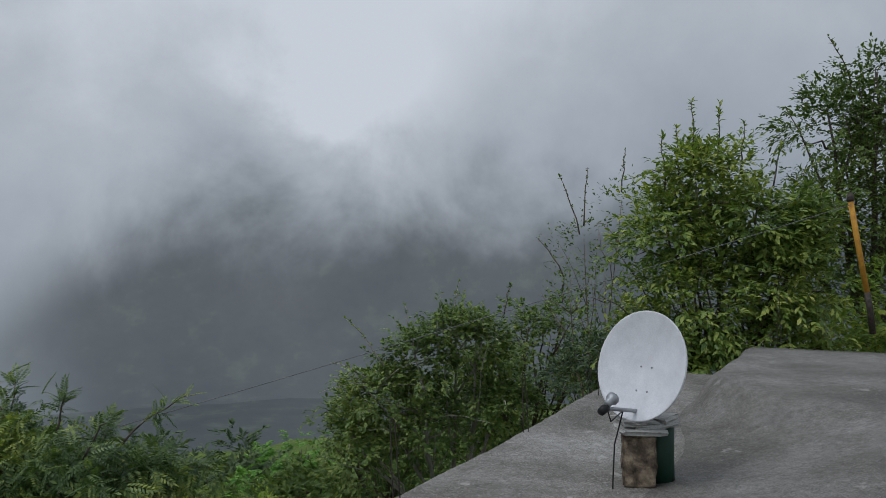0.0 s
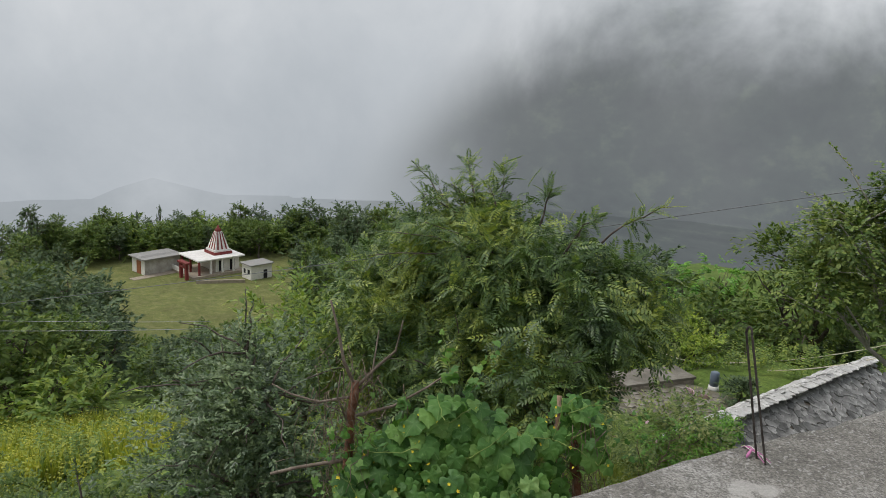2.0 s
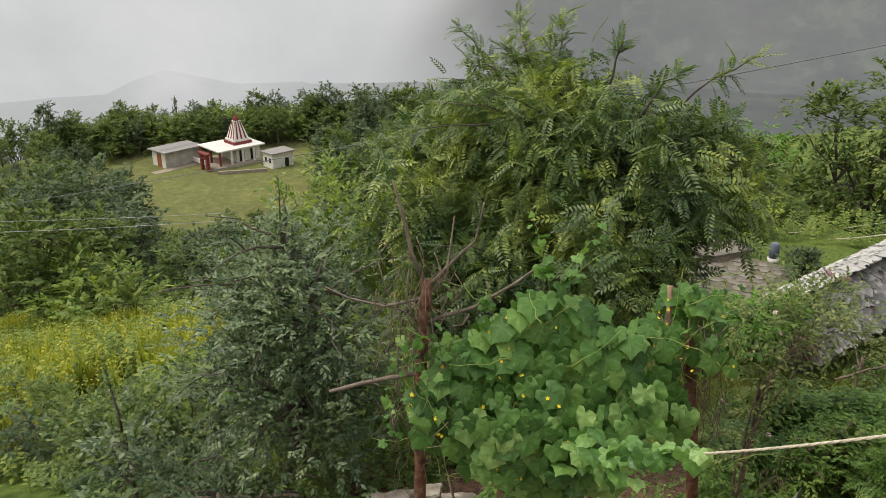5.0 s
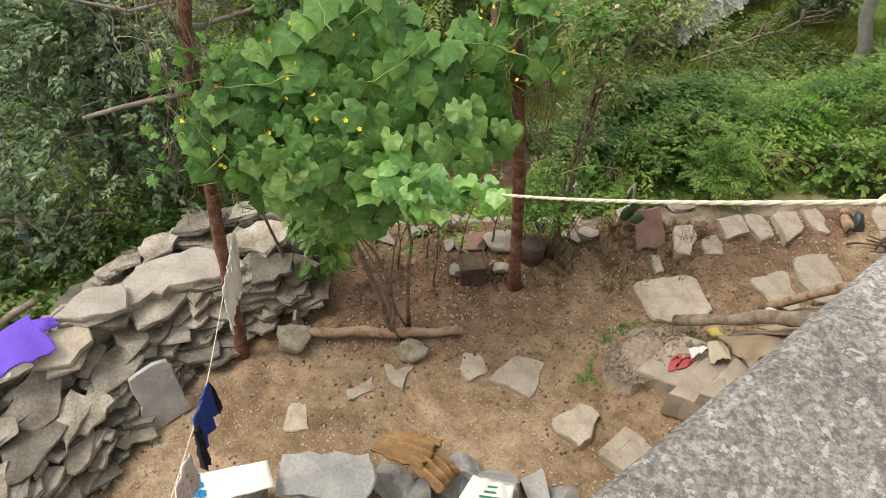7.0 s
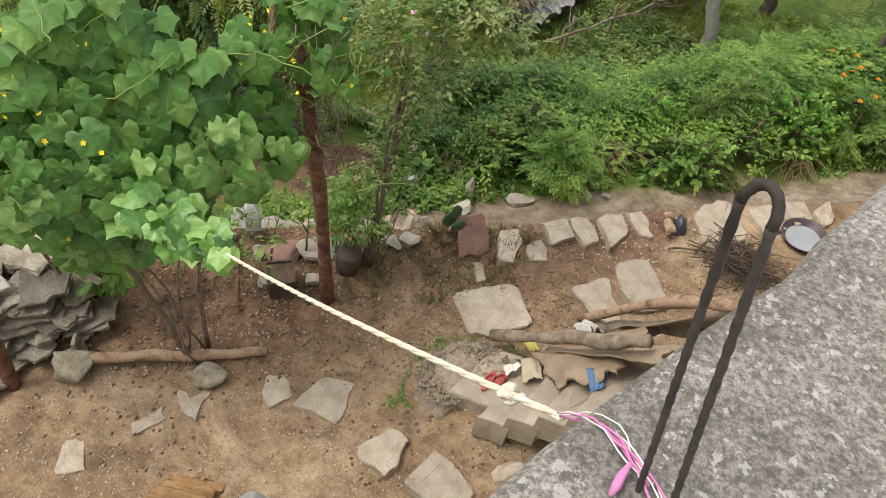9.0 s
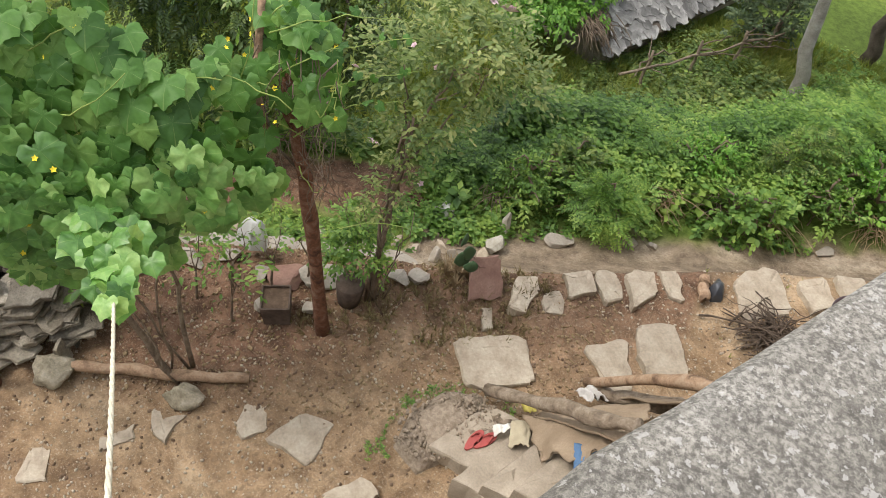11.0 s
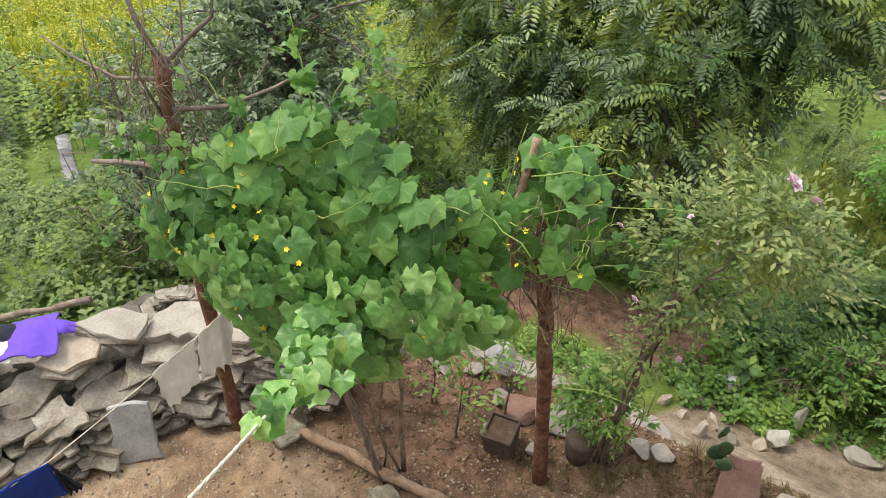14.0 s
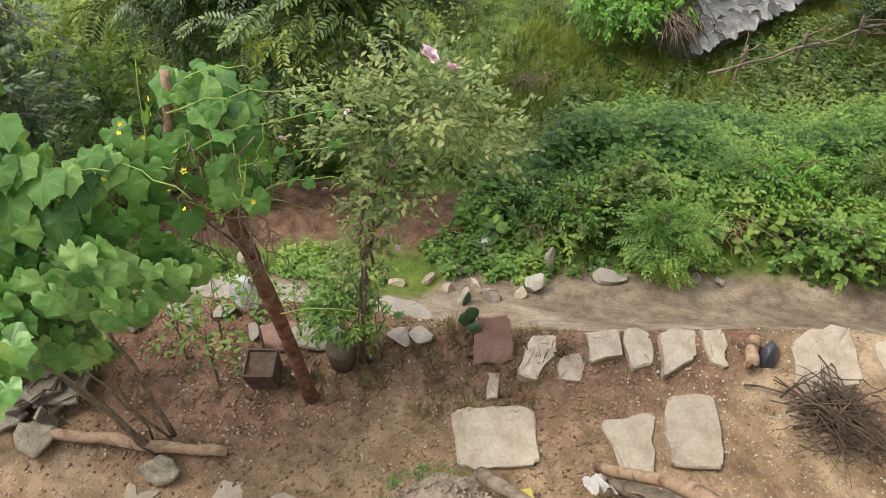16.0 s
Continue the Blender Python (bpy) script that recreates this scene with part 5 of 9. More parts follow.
def skyline(az):
    """The highest angle, in degrees, that trees on the slope may reach, by direction."""
    return float(np.interp(az, [-90, -66, -55, -52, -34, -31, -14, -12, -5, 4, 12], [-14, -14, -14.5, -18.2, -18.2, -13.5, -12.4, -13.5, -13, -12, -10]))


def plant(proto, x, y, scale, yaw, wide=1.0):
    az, d = math.degrees(math.atan2(x, y)), math.hypot(x, y)
    if -67.6 < az < -62.6 and d < 62:
        return None
    return copy_thing(PROTOS[proto], pose(x, y, zland(x, y) - 0.1, 0, 0, yaw) @ Matrix.Diagonal((scale * wide, scale * wide, scale, 1)))


def wood():
    rng = np.random.default_rng(77)
    heights = [6.1, 5.8, 6.2, 2.9, 3.0, 5.8]
    # the row behind the meadow and along the ridge
    for k in range(120):
        az = -82 + 56 * (k + rng.random()) / 120
        d = rng.uniform(128, 150) if -56 < az < -36 else rng.uniform(112, 150)
        x, y = d * math.sin(radians(az)), d * math.cos(radians(az))
        top = 1.3 + d * math.tan(radians(-11.4 + 1.3 * step(-46, -38, az) + (rng.uniform(-0.3, 0.6) if k % 4 == 0 else rng.uniform(-2.0, -0.3))))
        p = int(rng.choice([0, 1, 2, 5, 0]))
        tall = max(4.0, top - zland(x, y))
        plant(p, x, y, tall / heights[p], rng.uniform(0, 360), 0.75 if tall > 11 else 1.0)
    # the row close behind the temple and its huts
    for k in range(46):
        az, d = -57.5 + 20 * (k + rng.random()) / 46, rng.uniform(123, 131)
        x, y = d * math.sin(radians(az)), d * math.cos(radians(az))
        if k % 2:
            plant(int(rng.choice([3, 4, 4])), x, y, rng.uniform(1.4, 2.2), rng.uniform(0, 360), 1.2)
        else:
            p = int(rng.choice([0, 1, 5, 2]))
            plant(p, x, y, (1.3 + d * math.tan(radians(-11.3 + rng.uniform(-1.4, 0.5) + (1.0 if k % 10 == 0 else 0))) - zland(x, y)) / heights[p], rng.uniform(0, 360), 0.9)
    # the dense trees on both sides of the meadow
    for k in range(95):
        if k < 62:
            az, d = rng.uniform(-86, -53.8), rng.uniform(58, 118)
            el = -12.6 - 3.2 * (118 - d) / 60 + rng.uniform(-0.9, 0.3)
        else:
            az, d = rng.uniform(-40.3, -27), rng.uniform(72, 122)
            el = -11.6 - 2.5 * (122 - d) / 50 + rng.uniform(-0.8, 0.3)
        x, y = d * math.sin(radians(az)), d * math.cos(radians(az))
        tall = 1.3 + d * math.tan(radians(el)) - zland(x, y)
        if tall < 2.5:
            continue
        p = int(rng.choice([0, 0, 1, 5, 2]))
        plant(p, x, y, tall / heights[p], rng.uniform(0, 360), 1.0 if tall < 9 else 0.8)
    # the slope between
    n = 0
    for _ in range(2600):
        az, d = rng.uniform(-84, 14), 17 + 100 * rng.random() ** 0.8
        x, y = d * math.sin(radians(az)), d * math.cos(radians(az))
        s = float(outside(np.array(x), np.array(y)))
        if s < 11 or in_crop(x, y) or (-54 < az < -40.3 and d > 88) or (x > -9 and y < 31):
            continue
        if az > -14 and d < 30:
            continue
        room = 1.3 + d * math.tan(radians(skyline(az))) - zland(x, y)
        if room < 1.2:
            continue
        p = int(rng.choice([0, 1, 3, 4, 5, 3, 4, 1]))
        size = min(room / heights[p] * rng.uniform(0.55, 1.0), rng.uniform(0.8, 1.35))
        if d < 34:
            size = min(size, 0.75)
        if size * heights[p] < 0.9:
            continue
        plant(p, x, y, size, rng.uniform(0, 360), rng.uniform(0.9, 1.25))
        n += 1
        if n > 260:
            break
    # a few that stand out
    for az, d, el, p, wide in ((-49.3, 140, -10.4, 2, 0.35), (-53.2, 139, -11.4, 0, 0.5), (-50.8, 143, -10.8, 2, 0.6), (-46.9, 141, -10.9, 2, 0.6), (-44.0, 136, -10.3, 1, 0.9), (-58.3, 70, -14.0, 0, 0.9), (-55.5, 66, -13.8, 0, 1.0), (-53.6, 72, -14.6, 0, 1.0),
                               (-61.0, 40, -17.4, 1, 0.9), (-57.2, 33, -19.2, 3, 1.2), (-14.5, 60, -11.5, 0, 1.0), (-20.5, 75, -11.2, 0, 1.3), (-36.5, 120, -10.4, 0, 1.0), (-33.5, 122, -10.2, 1, 1.0)):
        x, y = d * math.sin(radians(az)), d * math.cos(radians(az))
        plant(p, x, y, (1.3 + d * math.tan(radians(el)) - zland(x, y)) / heights[p], az * 7, wide)
    for k in range(6):
        ob = PROTOS[k]
        ob.matrix_basis = pose(-70 - 9 * k, 30 + 4 * k, zland(-70 - 9 * k, 30 + 4 * k) - 0.1, 0, 0, 40 * k)


wood()


# ---- weeds, grass and the yellow crop ----
def carpet(name, label, category, templates, spots, heights, material, seed, lean=0.16):
    """Thousands of small plants as one object."""
    rng = np.random.default_rng(seed)
    buf = Buf()
    pick = rng.integers(0, len(templates), len(spots))
    z = land(spots[:, 0], spots[:, 1])
    for k, tpl in enumerate(templates):
        q = pick == k
        n = int(q.sum())
        a = rng.random(n) * 6.283
        up = np.stack([rng.normal(0, lean, n), rng.normal(0, lean, n), np.ones(n)], -1)
        side = np.stack([np.cos(a), np.sin(a), np.zeros(n)], -1)
        r = basis(side, up)
        strew(buf, tpl, np.column_stack([spots[q], z[q] - 0.02]), r, heights[q])
    return lone(name, buf, material, label, category, "", "stuff")


def spots_in(rng, n, box, keep):
    p = np.column_stack([rng.uniform(box[0], box[1], n), rng.uniform(box[2], box[3], n)])
    return p[keep(p[:, 0], p[:, 1])]


def off_shed(x, y):
    """True outside the slate-roofed shed."""
    along, across = (x + 2.86) * 0.386 + (y - 17.52) * 0.922, (y - 17.52) * 0.386 - (x + 2.86) * 0.922
    return ~((along > 0.0) & (along < 8.7) & (across > 0.12) & (across < 2.6)) & ~((x > -7.0) & (x < -3.9) & (y > 20.7) & (y < 24.6))


def lane_free(x, y):
    return np.abs((y - 10.35) - 0.62 * (x + 5.2)) > 0.75 * (x < -3.6)


RW = np.random.default_rng(91)
HERBS = [herb(RW, 18, 0.19, 0.5), herb(RW, 22, 0.16, 0.7), herb(RW, 15, 0.23, 0.3), herb(RW, 20, 0.15, 0.4)]
LOW = [herb(RW, 10, 0.40, 0.3), herb(RW, 12, 0.34, 0.4), herb(RW, 9, 0.45, 0.2)]
TUFTS = [tuft(RW, 9), tuft(RW, 11, 0.6), tuft(RW, 7, 0.35)]

sp = spots_in(RW, 21000, (-3.9, 7.5, 10.5, 19.5), lambda x, y: (outside(x, y) > 2.0 + 0.45 * vnoise(x * 2, y * 2, 3)) & (outside(x, y) < 3.9 + 2.6 * step(-0.6, 1.2, x)))
carpet("weeds", "dense green weeds on a bank above the lane", "weeds", HERBS, sp, 0.28 + (0.5 + 0.3 * step(-0.6, 1.0, sp[:, 0])) * vnoise(sp[:, 0] * 1.3, sp[:, 1] * 1.3, 6) * step(1.9, 2.5, outside(sp[:, 0], sp[:, 1])) * (1 - 0.6 * step(3.1, 3.9, outside(sp[:, 0], sp[:, 1]) - 2.0 * step(-0.6, 1.2, sp[:, 0]))) + 0.16 * RW.random(len(sp)), WEED, 1)
sp = spots_in(RW, 5200, (-3.9, 6.5, 9.5, 16), lambda x, y: (outside(x, y) > 1.5 + 0.45 * vnoise(x * 2, y * 2, 14)) & (outside(x, y) < 2.6) & (vnoise(x * 1.6, y * 1.6, 8) > 0.22))
FERN = join([posed(pinnate_leaf(6, 0.35, 0.3, 0.2), (0, 0, 0.25 + 0.14 * k), (math.cos(k * 2.4), math.sin(k * 2.4), 0.75 - 0.06 * k), (0, 0, 1), 0.5 - 0.04 * k) for k in range(6)])
sf = spots_in(RW, 1500, (-3.6, 7.5, 11.5, 19.5), lambda x, y: (outside(x, y) > 2.6) & (outside(x, y) < 3.7 + 3.4 * step(-0.4, 1.4, x)) & (vnoise(x * 0.9, y * 0.9, 71) > 0.42))
carpet("feathery_weeds", "feathery light green weeds on a bank", "weeds", [FERN], sf, 0.62 + 0.3 * RW.random(len(sf)) + 0.3 * step(-0.4, 1.2, sf[:, 0]), WEED, 21, 0.2)
sf = spots_in(RW, 1500, (-3.9, 7.0, 10.5, 17), lambda x, y: (outside(x, y) > 2.05) & (outside(x, y) < 3.4 + 1.6 * step(0, 1.2, x)) & (vnoise(x * 0.8, y * 0.8, 72) > 0.5))
carpet("broad_weeds", "broad-leaved dark weeds on a bank", "weeds", [herb(RW, 10, 0.3, 0.4), herb(RW, 12, 0.26, 0.5)], sf, 0.4 + 0.35 * RW.random(len(sf)), WEED, 22, 0.25)
carpet("low_weeds", "low creeping green weeds along the lane", "weeds", LOW, sp, 0.13 + 0.12 * RW.random(len(sp)), WEED, 2, 0.35)
sp = spots_in(RW, 7000, (-9.5, -2.6, 7.2, 13.0), lambda x, y: (outside(x, y) > 1.15 + 0.5 * step(-3.9, -3.2, x)) & lane_free(x, y) & (vnoise(x * 1.1, y * 1.1, 18) > 0.25))
carpet("low_weeds", "low green weeds round a bare earth path", "weeds", LOW, sp, 0.12 + 0.2 * vnoise(sp[:, 0], sp[:, 1], 9) + 0.08 * RW.random(len(sp)), WEED, 3, 0.3)
sp = spots_in(RW, 12500, (-24, -7.0, 1.0, 11.0), lambda x, y: (outside(x, y) > 0.25) & (RW.random(len(x)) < np.clip(1.25 + 0.06 * (x + 7), 0.25, 1)) & ~((x > -15.3) & (x < -11.9) & (np.abs(y - 6.55 + 0.18 * (x + 13.6)) < 0.75)))
carpet("nettles", "green nettles and herbs on the slope beside the yard", "weeds", LOW + HERBS[:2], sp, 0.16 + 0.34 * vnoise(sp[:, 0] * 0.7, sp[:, 1] * 0.7, 10) ** 1.5 + 0.12 * RW.random(len(sp)), NETTLE, 4, 0.3)
sp = spots_in(RW, 9000, (-30, 6, 6, 40), lambda x, y: (outside(x, y) > 6) & (outside(x, y) < 26) & ~((x > -36) & (x < -16.5) & (y > 7) & (y < 17)) & ~((x > -6.4 - vnoise(x * 0.6, y * 0.6, 99)) & (x < 3.2 + 2.0 * vnoise(x * 0.6, y * 0.6, 98)) & (y > 14.0) & (y < 25 + 2.5 * vnoise(x * 0.5, y * 0.5, 96))))
carpet("slope_weeds", "tall mixed weeds on the terraces below", "weeds", HERBS, sp, 0.45 + 0.5 * RW.random(len(sp)), LIGHT, 5)
sp = spots_in(RW, 8500, (-36, -15.5, 6.0, 18.5), lambda x, y: (y > 7.0 - 0.05 * (x + 17)) & (vnoise(x * 0.45, y * 0.45, 61) + 0.35 * RW.random(len(x)) > 0.42))
carpet("crop", "yellow ripening crop standing in a field", "crop", [herb(RW, 16, 0.12, 1.2), tuft(RW, 12, 0.16), tuft(RW, 14, 0.2), herb(RW, 14, 0.1, 1.2)], sp, 0.8 + 0.7 * RW.random(len(sp)), GOLD, 6, 0.08)
sp = spots_in(RW, 3500, (-37, -13, 5.5, 19.5), lambda x, y: (vnoise(x * 0.35, y * 0.35, 62) > 0.45) & (outside(x, y) > 5))
carpet("tall_weeds", "tall light green weeds standing in a field", "weeds", HERBS, sp, 0.7 + 0.7 * RW.random(len(sp)), LIGHT, 16, 0.1)
sp = spots_in(RW, 14000, (-6, 4, 12, 22), lambda x, y: (outside(x, y) > 3.4) & (outside(x, y) < 10) & off_shed(x, y))
carpet("grass", "long grass round the slate-roofed shed", "grass", TUFTS, sp, 0.14 + 0.26 * vnoise(sp[:, 0], sp[:, 1], 66) + 0.12 * RW.random(len(sp)), GRASS, 7, 0.25)
sp = spots_in(RW, 1500, (-3.6, -1.7, 7.5, 9.2), lambda x, y: (outside(x, y) < 0.05) & (outside(x, y) > -0.75 - 0.4 * vnoise(x * 3, y * 3, 17)) & (vnoise(x * 2.6, y * 2.6, 15) > 0.34))
carpet("dry_grass", "short dry grass and stalks at the rim of the yard", "grass", TUFTS, sp, 0.06 + 0.12 * RW.random(len(sp)) ** 2, DRY_GRASS, 28, 0.45)
sp = spots_in(RW, 900, (-6.5, 1.6, 5.2, 11.0), lambda x, y: (outside(x, y) < 0.1) & (outside(x, y) > -1.1) & (vnoise(x * 2.2, y * 2.2, 13) > 0.62))
carpet("grass", "sparse short grass at the rim of the yard", "grass", TUFTS, sp, 0.05 + 0.06 * RW.random(len(sp)), GRASS, 8, 0.3)

for k in range(14):
    s_along = -2.6 + 0.62 * k + 0.25 * math.sin(k * 5.1)
    x, y = s_along, 11.45 + 0.62 * (s_along + 2.2) + 0.55 * math.sin(k * 2.7) + 0.25
    q = 0.26 + 0.1 * math.sin(k * 3.3) ** 2 + (0.12 if s_along > 1.5 else 0)
    z = zland(x, y)
    add_tree("leafy green bush on the bank above the lane" if k % 3 else "light green bush with small leaves on the bank", (x, y), [(x, y, z + 0.5, q), (x + 0.8 * q, y + 0.1, z + 0.42, q * 0.85), (x - 0.8 * q, y - 0.1, z + 0.38, q * 0.85), (x + 0.1, y - 0.6 * q, z + 0.3, q * 0.8)],
             (L_OVAL, L_BROADER, L_PIN)[k % 3], (900, 700, 260)[k % 3], (0.085, 0.11, 0.26)[k % 3], (WEED, MIDGREEN, WEED, CREEPER)[k % 4], TWIG, 0.012, 250 + k, 0.14, 0.3, 7, name="bush", category="bush", arching=8)

sp = spots_in(RW, 5200, (-17.5, -9.5, 3.5, 8.8), lambda x, y: (outside(x, y) > 1.5) & (vnoise(x * 0.5, y * 0.5, 93) > 0.46) & ~((x > -15.3) & (x < -11.9) & (np.abs(y - 6.55 + 0.18 * (x + 13.6)) < 0.8)))
carpet("low_weeds", "bright yellowish green low weeds on the slope", "weeds", LOW, sp, 0.16 + 0.14 * RW.random(len(sp)), LIGHT, 24, 0.3)
for k, (x, y, q) in enumerate([(-8.7, 6.7, 0.5), (-8.2, 7.3, 0.5), (-9.5, 7.0, 0.6), (-9.1, 6.0, 0.4), (-16.0, 5.6, 0.6), (-18.2, 6.6, 0.7), (-14.8, 8.0, 0.55)]):
    z = zland(x, y)
    add_tree("dark green scrub bush on the slope", (x, y), [(x, y, z + q * 1.1, q), (x + 0.8 * q, y + 0.1, z + 0.7 * q, q * 0.8), (x - 0.8 * q, y - 0.2, z + 0.7 * q, q * 0.8)], L_OVAL, 1000, 0.1, (FAR_DARK, MIDGREEN)[k % 2], BARK, 0.02, 280 + k, 0.16, 0.2, 8, name="bush", category="bush", arching=8)

sp = spots_in(RW, 2600, (-5.5, 4.5, 12.5, 22), lambda x, y: (outside(x, y) > 3.6) & (outside(x, y) < 10) & (vnoise(x * 0.7, y * 0.7, 97) > 0.45) & off_shed(x, y))
carpet("weeds", "scattered weeds standing in long grass", "weeds", HERBS + LOW, sp, 0.16 + 0.24 * RW.random(len(sp)), WEED, 25, 0.25)
RB = np.random.default_rng(417)
sp = spots_in(RB, 6500, (-3.2, 6.5, 12.5, 19.5), lambda x, y: (outside(x, y) > 3.5) & (outside(x, y) < 6.2 + 0.8 * vnoise(x * 0.6, y * 0.6, 41)) & (vnoise(x * 0.9, y * 0.9, 42) > 0.3) & off_shed(x, y))
carpet("weeds", "thick green weeds on the slope below the shed", "weeds", HERBS, sp, 0.3 + 0.35 * vnoise(sp[:, 0] * 1.2, sp[:, 1] * 1.2, 43) + 0.16 * RB.random(len(sp)), WEED, 44, 0.2)
sp = spots_in(RB, 4200, (-3.2, 5.0, 12.5, 20.5), lambda x, y: (outside(x, y) > 5.6) & (outside(x, y) < 9.5) & (vnoise(x * 0.8, y * 0.8, 46) > 0.34) & off_shed(x, y))
carpet("weeds", "light green weeds in long grass round the shed", "weeds", HERBS + LOW, sp, 0.22 + 0.26 * vnoise(sp[:, 0], sp[:, 1], 47) + 0.12 * RB.random(len(sp)), MIDGREEN, 48, 0.25)


RC = np.random.default_rng(431)
sp = spots_in(RC, 9000, (-3.4, 6.5, 12.0, 19.5), lambda x, y: (outside(x, y) > 3.3) & (outside(x, y) < 5.6 + 1.2 * vnoise(x * 0.6, y * 0.6, 51)) & off_shed(x, y))
carpet("weeds", "tall leafy weeds crowding the slope behind the bank", "weeds", HERBS, sp, 0.5 + 0.4 * vnoise(sp[:, 0] * 1.1, sp[:, 1] * 1.1, 52) + 0.16 * RC.random(len(sp)), WEED, 53, 0.2)
sp = spots_in(RC, 9500, (-7.5, 5.0, 12.5, 21), lambda x, y: (outside(x, y) > 4.6) & (outside(x, y) < 11) & off_shed(x, y) & (vnoise(x * 0.9, y * 0.9, 54) > 0.2))
carpet("low_weeds", "low green weeds mixed with grass below the shed", "weeds", HERBS, sp, 0.14 + 0.34 * vnoise(sp[:, 0] * 1.4, sp[:, 1] * 1.4, 55) ** 2 + 0.08 * RC.random(len(sp)), MIDGREEN, 56, 0.3)


# ---- the climbing vine on its frame ----
def lobed_leaf(rng):
    """A five-lobed gourd leaf, stalk at the origin, drooping at the rim."""
    half = np.array([0.1, 0.22, 0.36, 0.52, 0.7, 0.86, 0.98, 1.08, 1.18, 1.32, 1.5, 1.7, 1.9, 2.02, 2.12, 2.22, 2.4, 2.6, 2.75])
    a = np.concatenate([-half[::-1], [0.0], half])
    n = len(a)
    r = np.interp(np.abs(a), [0, 0.1, 0.22, 0.36, 0.52, 0.7, 0.86, 0.98, 1.08, 1.18, 1.32, 1.5, 1.7, 1.9, 2.02, 2.12, 2.22, 2.4, 2.6, 2.75], [0.80, 0.705, 0.64, 0.595, 0.57, 0.565, 0.58, 0.61, 0.645, 0.60, 0.56, 0.54, 0.54, 0.555, 0.575, 0.595, 0.565, 0.53, 0.49, 0.37]) + 0.014 * rng.normal(0, 1, n)
    x, y = r * np.sin(a), 0.28 + r * np.cos(a)
    rim = -0.28 * (r ** 2) + 0.05 * np.cos(a * 5 + rng.uniform(0, 6)) + 0.05 * np.abs(x)
    mx, my = x * 0.5, 0.28 + (y - 0.28) * 0.5
    mid = 0.02 * np.cos(a * 5) - 0.05 * (r * 0.5) ** 2
    v = np.concatenate([np.stack([x, y, rim], -1), np.stack([mx, my, mid], -1), [[0, 0.28, 0.0], [0, 0.05, 0.0]]])
    f = []
    for k in range(n - 1):
        f += [(n + k, k, k + 1), (n + k, k + 1, n + k + 1), (2 * n, n + k, n + k + 1)]
    f += [(2 * n, 2 * n + 1, n), (2 * n, 2 * n - 1, 2 * n + 1)]
    return v, np.array(f)[:, ::-1], v[:, :2] + (0.5, 0)


VA, VU = np.array([-5.3, 5.7, 0.0]), np.array([0.762, 0.648, 0.0])
VN = np.array([0.648, -0.762, 0.0])
V_S = [0.08, 0.2, 0.38, 0.6, 0.8, 1.0, 1.12, 1.3, 1.45, 1.62, 1.72, 1.95, 2.1, 2.3, 2.5, 2.68]
V_TOP = [-2.45, -2.3, -2.12, -1.93, -1.84, -1.72, -1.64, -1.72, -1.84, -1.98, -2.08, -2.07, -2.0, -1.92, -1.97, -2.08]
V_LOW = [-2.6, -2.85, -2.98, -3.2, -3.36, -3.4, -3.4, -3.38, -3.34, -3.28, -3.12, -2.95, -2.88, -2.8, -2.74, -2.58]


def vine_front(s, z):
    """How far the leaf wall stands before the line of the posts: it leans out downwards, and falls back at its top and round the second post."""
    n = np.interp(z, [-3.4, -2.85, -2.6, -2.2, -1.9, -1.6], [0.30, 0.40, 0.40, 0.17, 0.02, -0.14])
    n = n - np.interp(s, [0.1, 0.75], [0.3, 0.0])
    return float(n - np.interp(s, [1.8, 2.3], [0, 0.42]) * np.interp(z, [-2.9, -2.2], [0, 1]))


def rope_point(k):
    """The clothes rope from the roof iron to the vine frame, k from 0 to 1."""
    a, b = np.array([-1.55, 3.93, -0.30]), np.array([-4.25, 6.48, -3.15])
    p = a + (b - a) * k
    p[2] -= 0.10 * 4 * k * (1 - k)
    return p


# shoots that reach out of the vine: from, to, bow, number of young leaves
SHOOTS = [((-3.62, 7.3, -2.0), (-2.95, 7.8, -1.93), 0.08, 7), ((-3.6, 7.3, -2.3), (-2.85, 7.85, -2.02), 0.1, 9), ((-3.5, 7.3, -2.45), (-2.85, 7.95, -2.3), 0.05, 8), ((-3.45, 7.3, -2.7), (-2.9, 7.8, -2.5), 0.12, 8),
          ((-4.45, 6.42, -1.7), (-4.62, 6.4, -1.1), 0.05, 13), ((-4.4, 6.5, -1.68), (-4.15, 6.7, -1.3), 0.1, 10), ((-4.35, 6.55, -1.7), (-4.05, 6.75, -1.42), 0.1, 7), ((-5.0, 5.95, -2.2), (-5.5, 5.6, -1.9), 0.06, 8), ((-3.7, 7.4, -2.0), (-3.2, 7.55, -1.72), 0.1, 6),
          ((-4.75, 6.2, -1.95), (-5.25, 5.95, -1.6), 0.1, 9), ((-4.9, 6.0, -2.3), (-5.45, 5.65, -2.35), 0.1, 7), ((-4.95, 5.95, -2.6), (-5.4, 5.6, -2.75), 0.1, 6)]


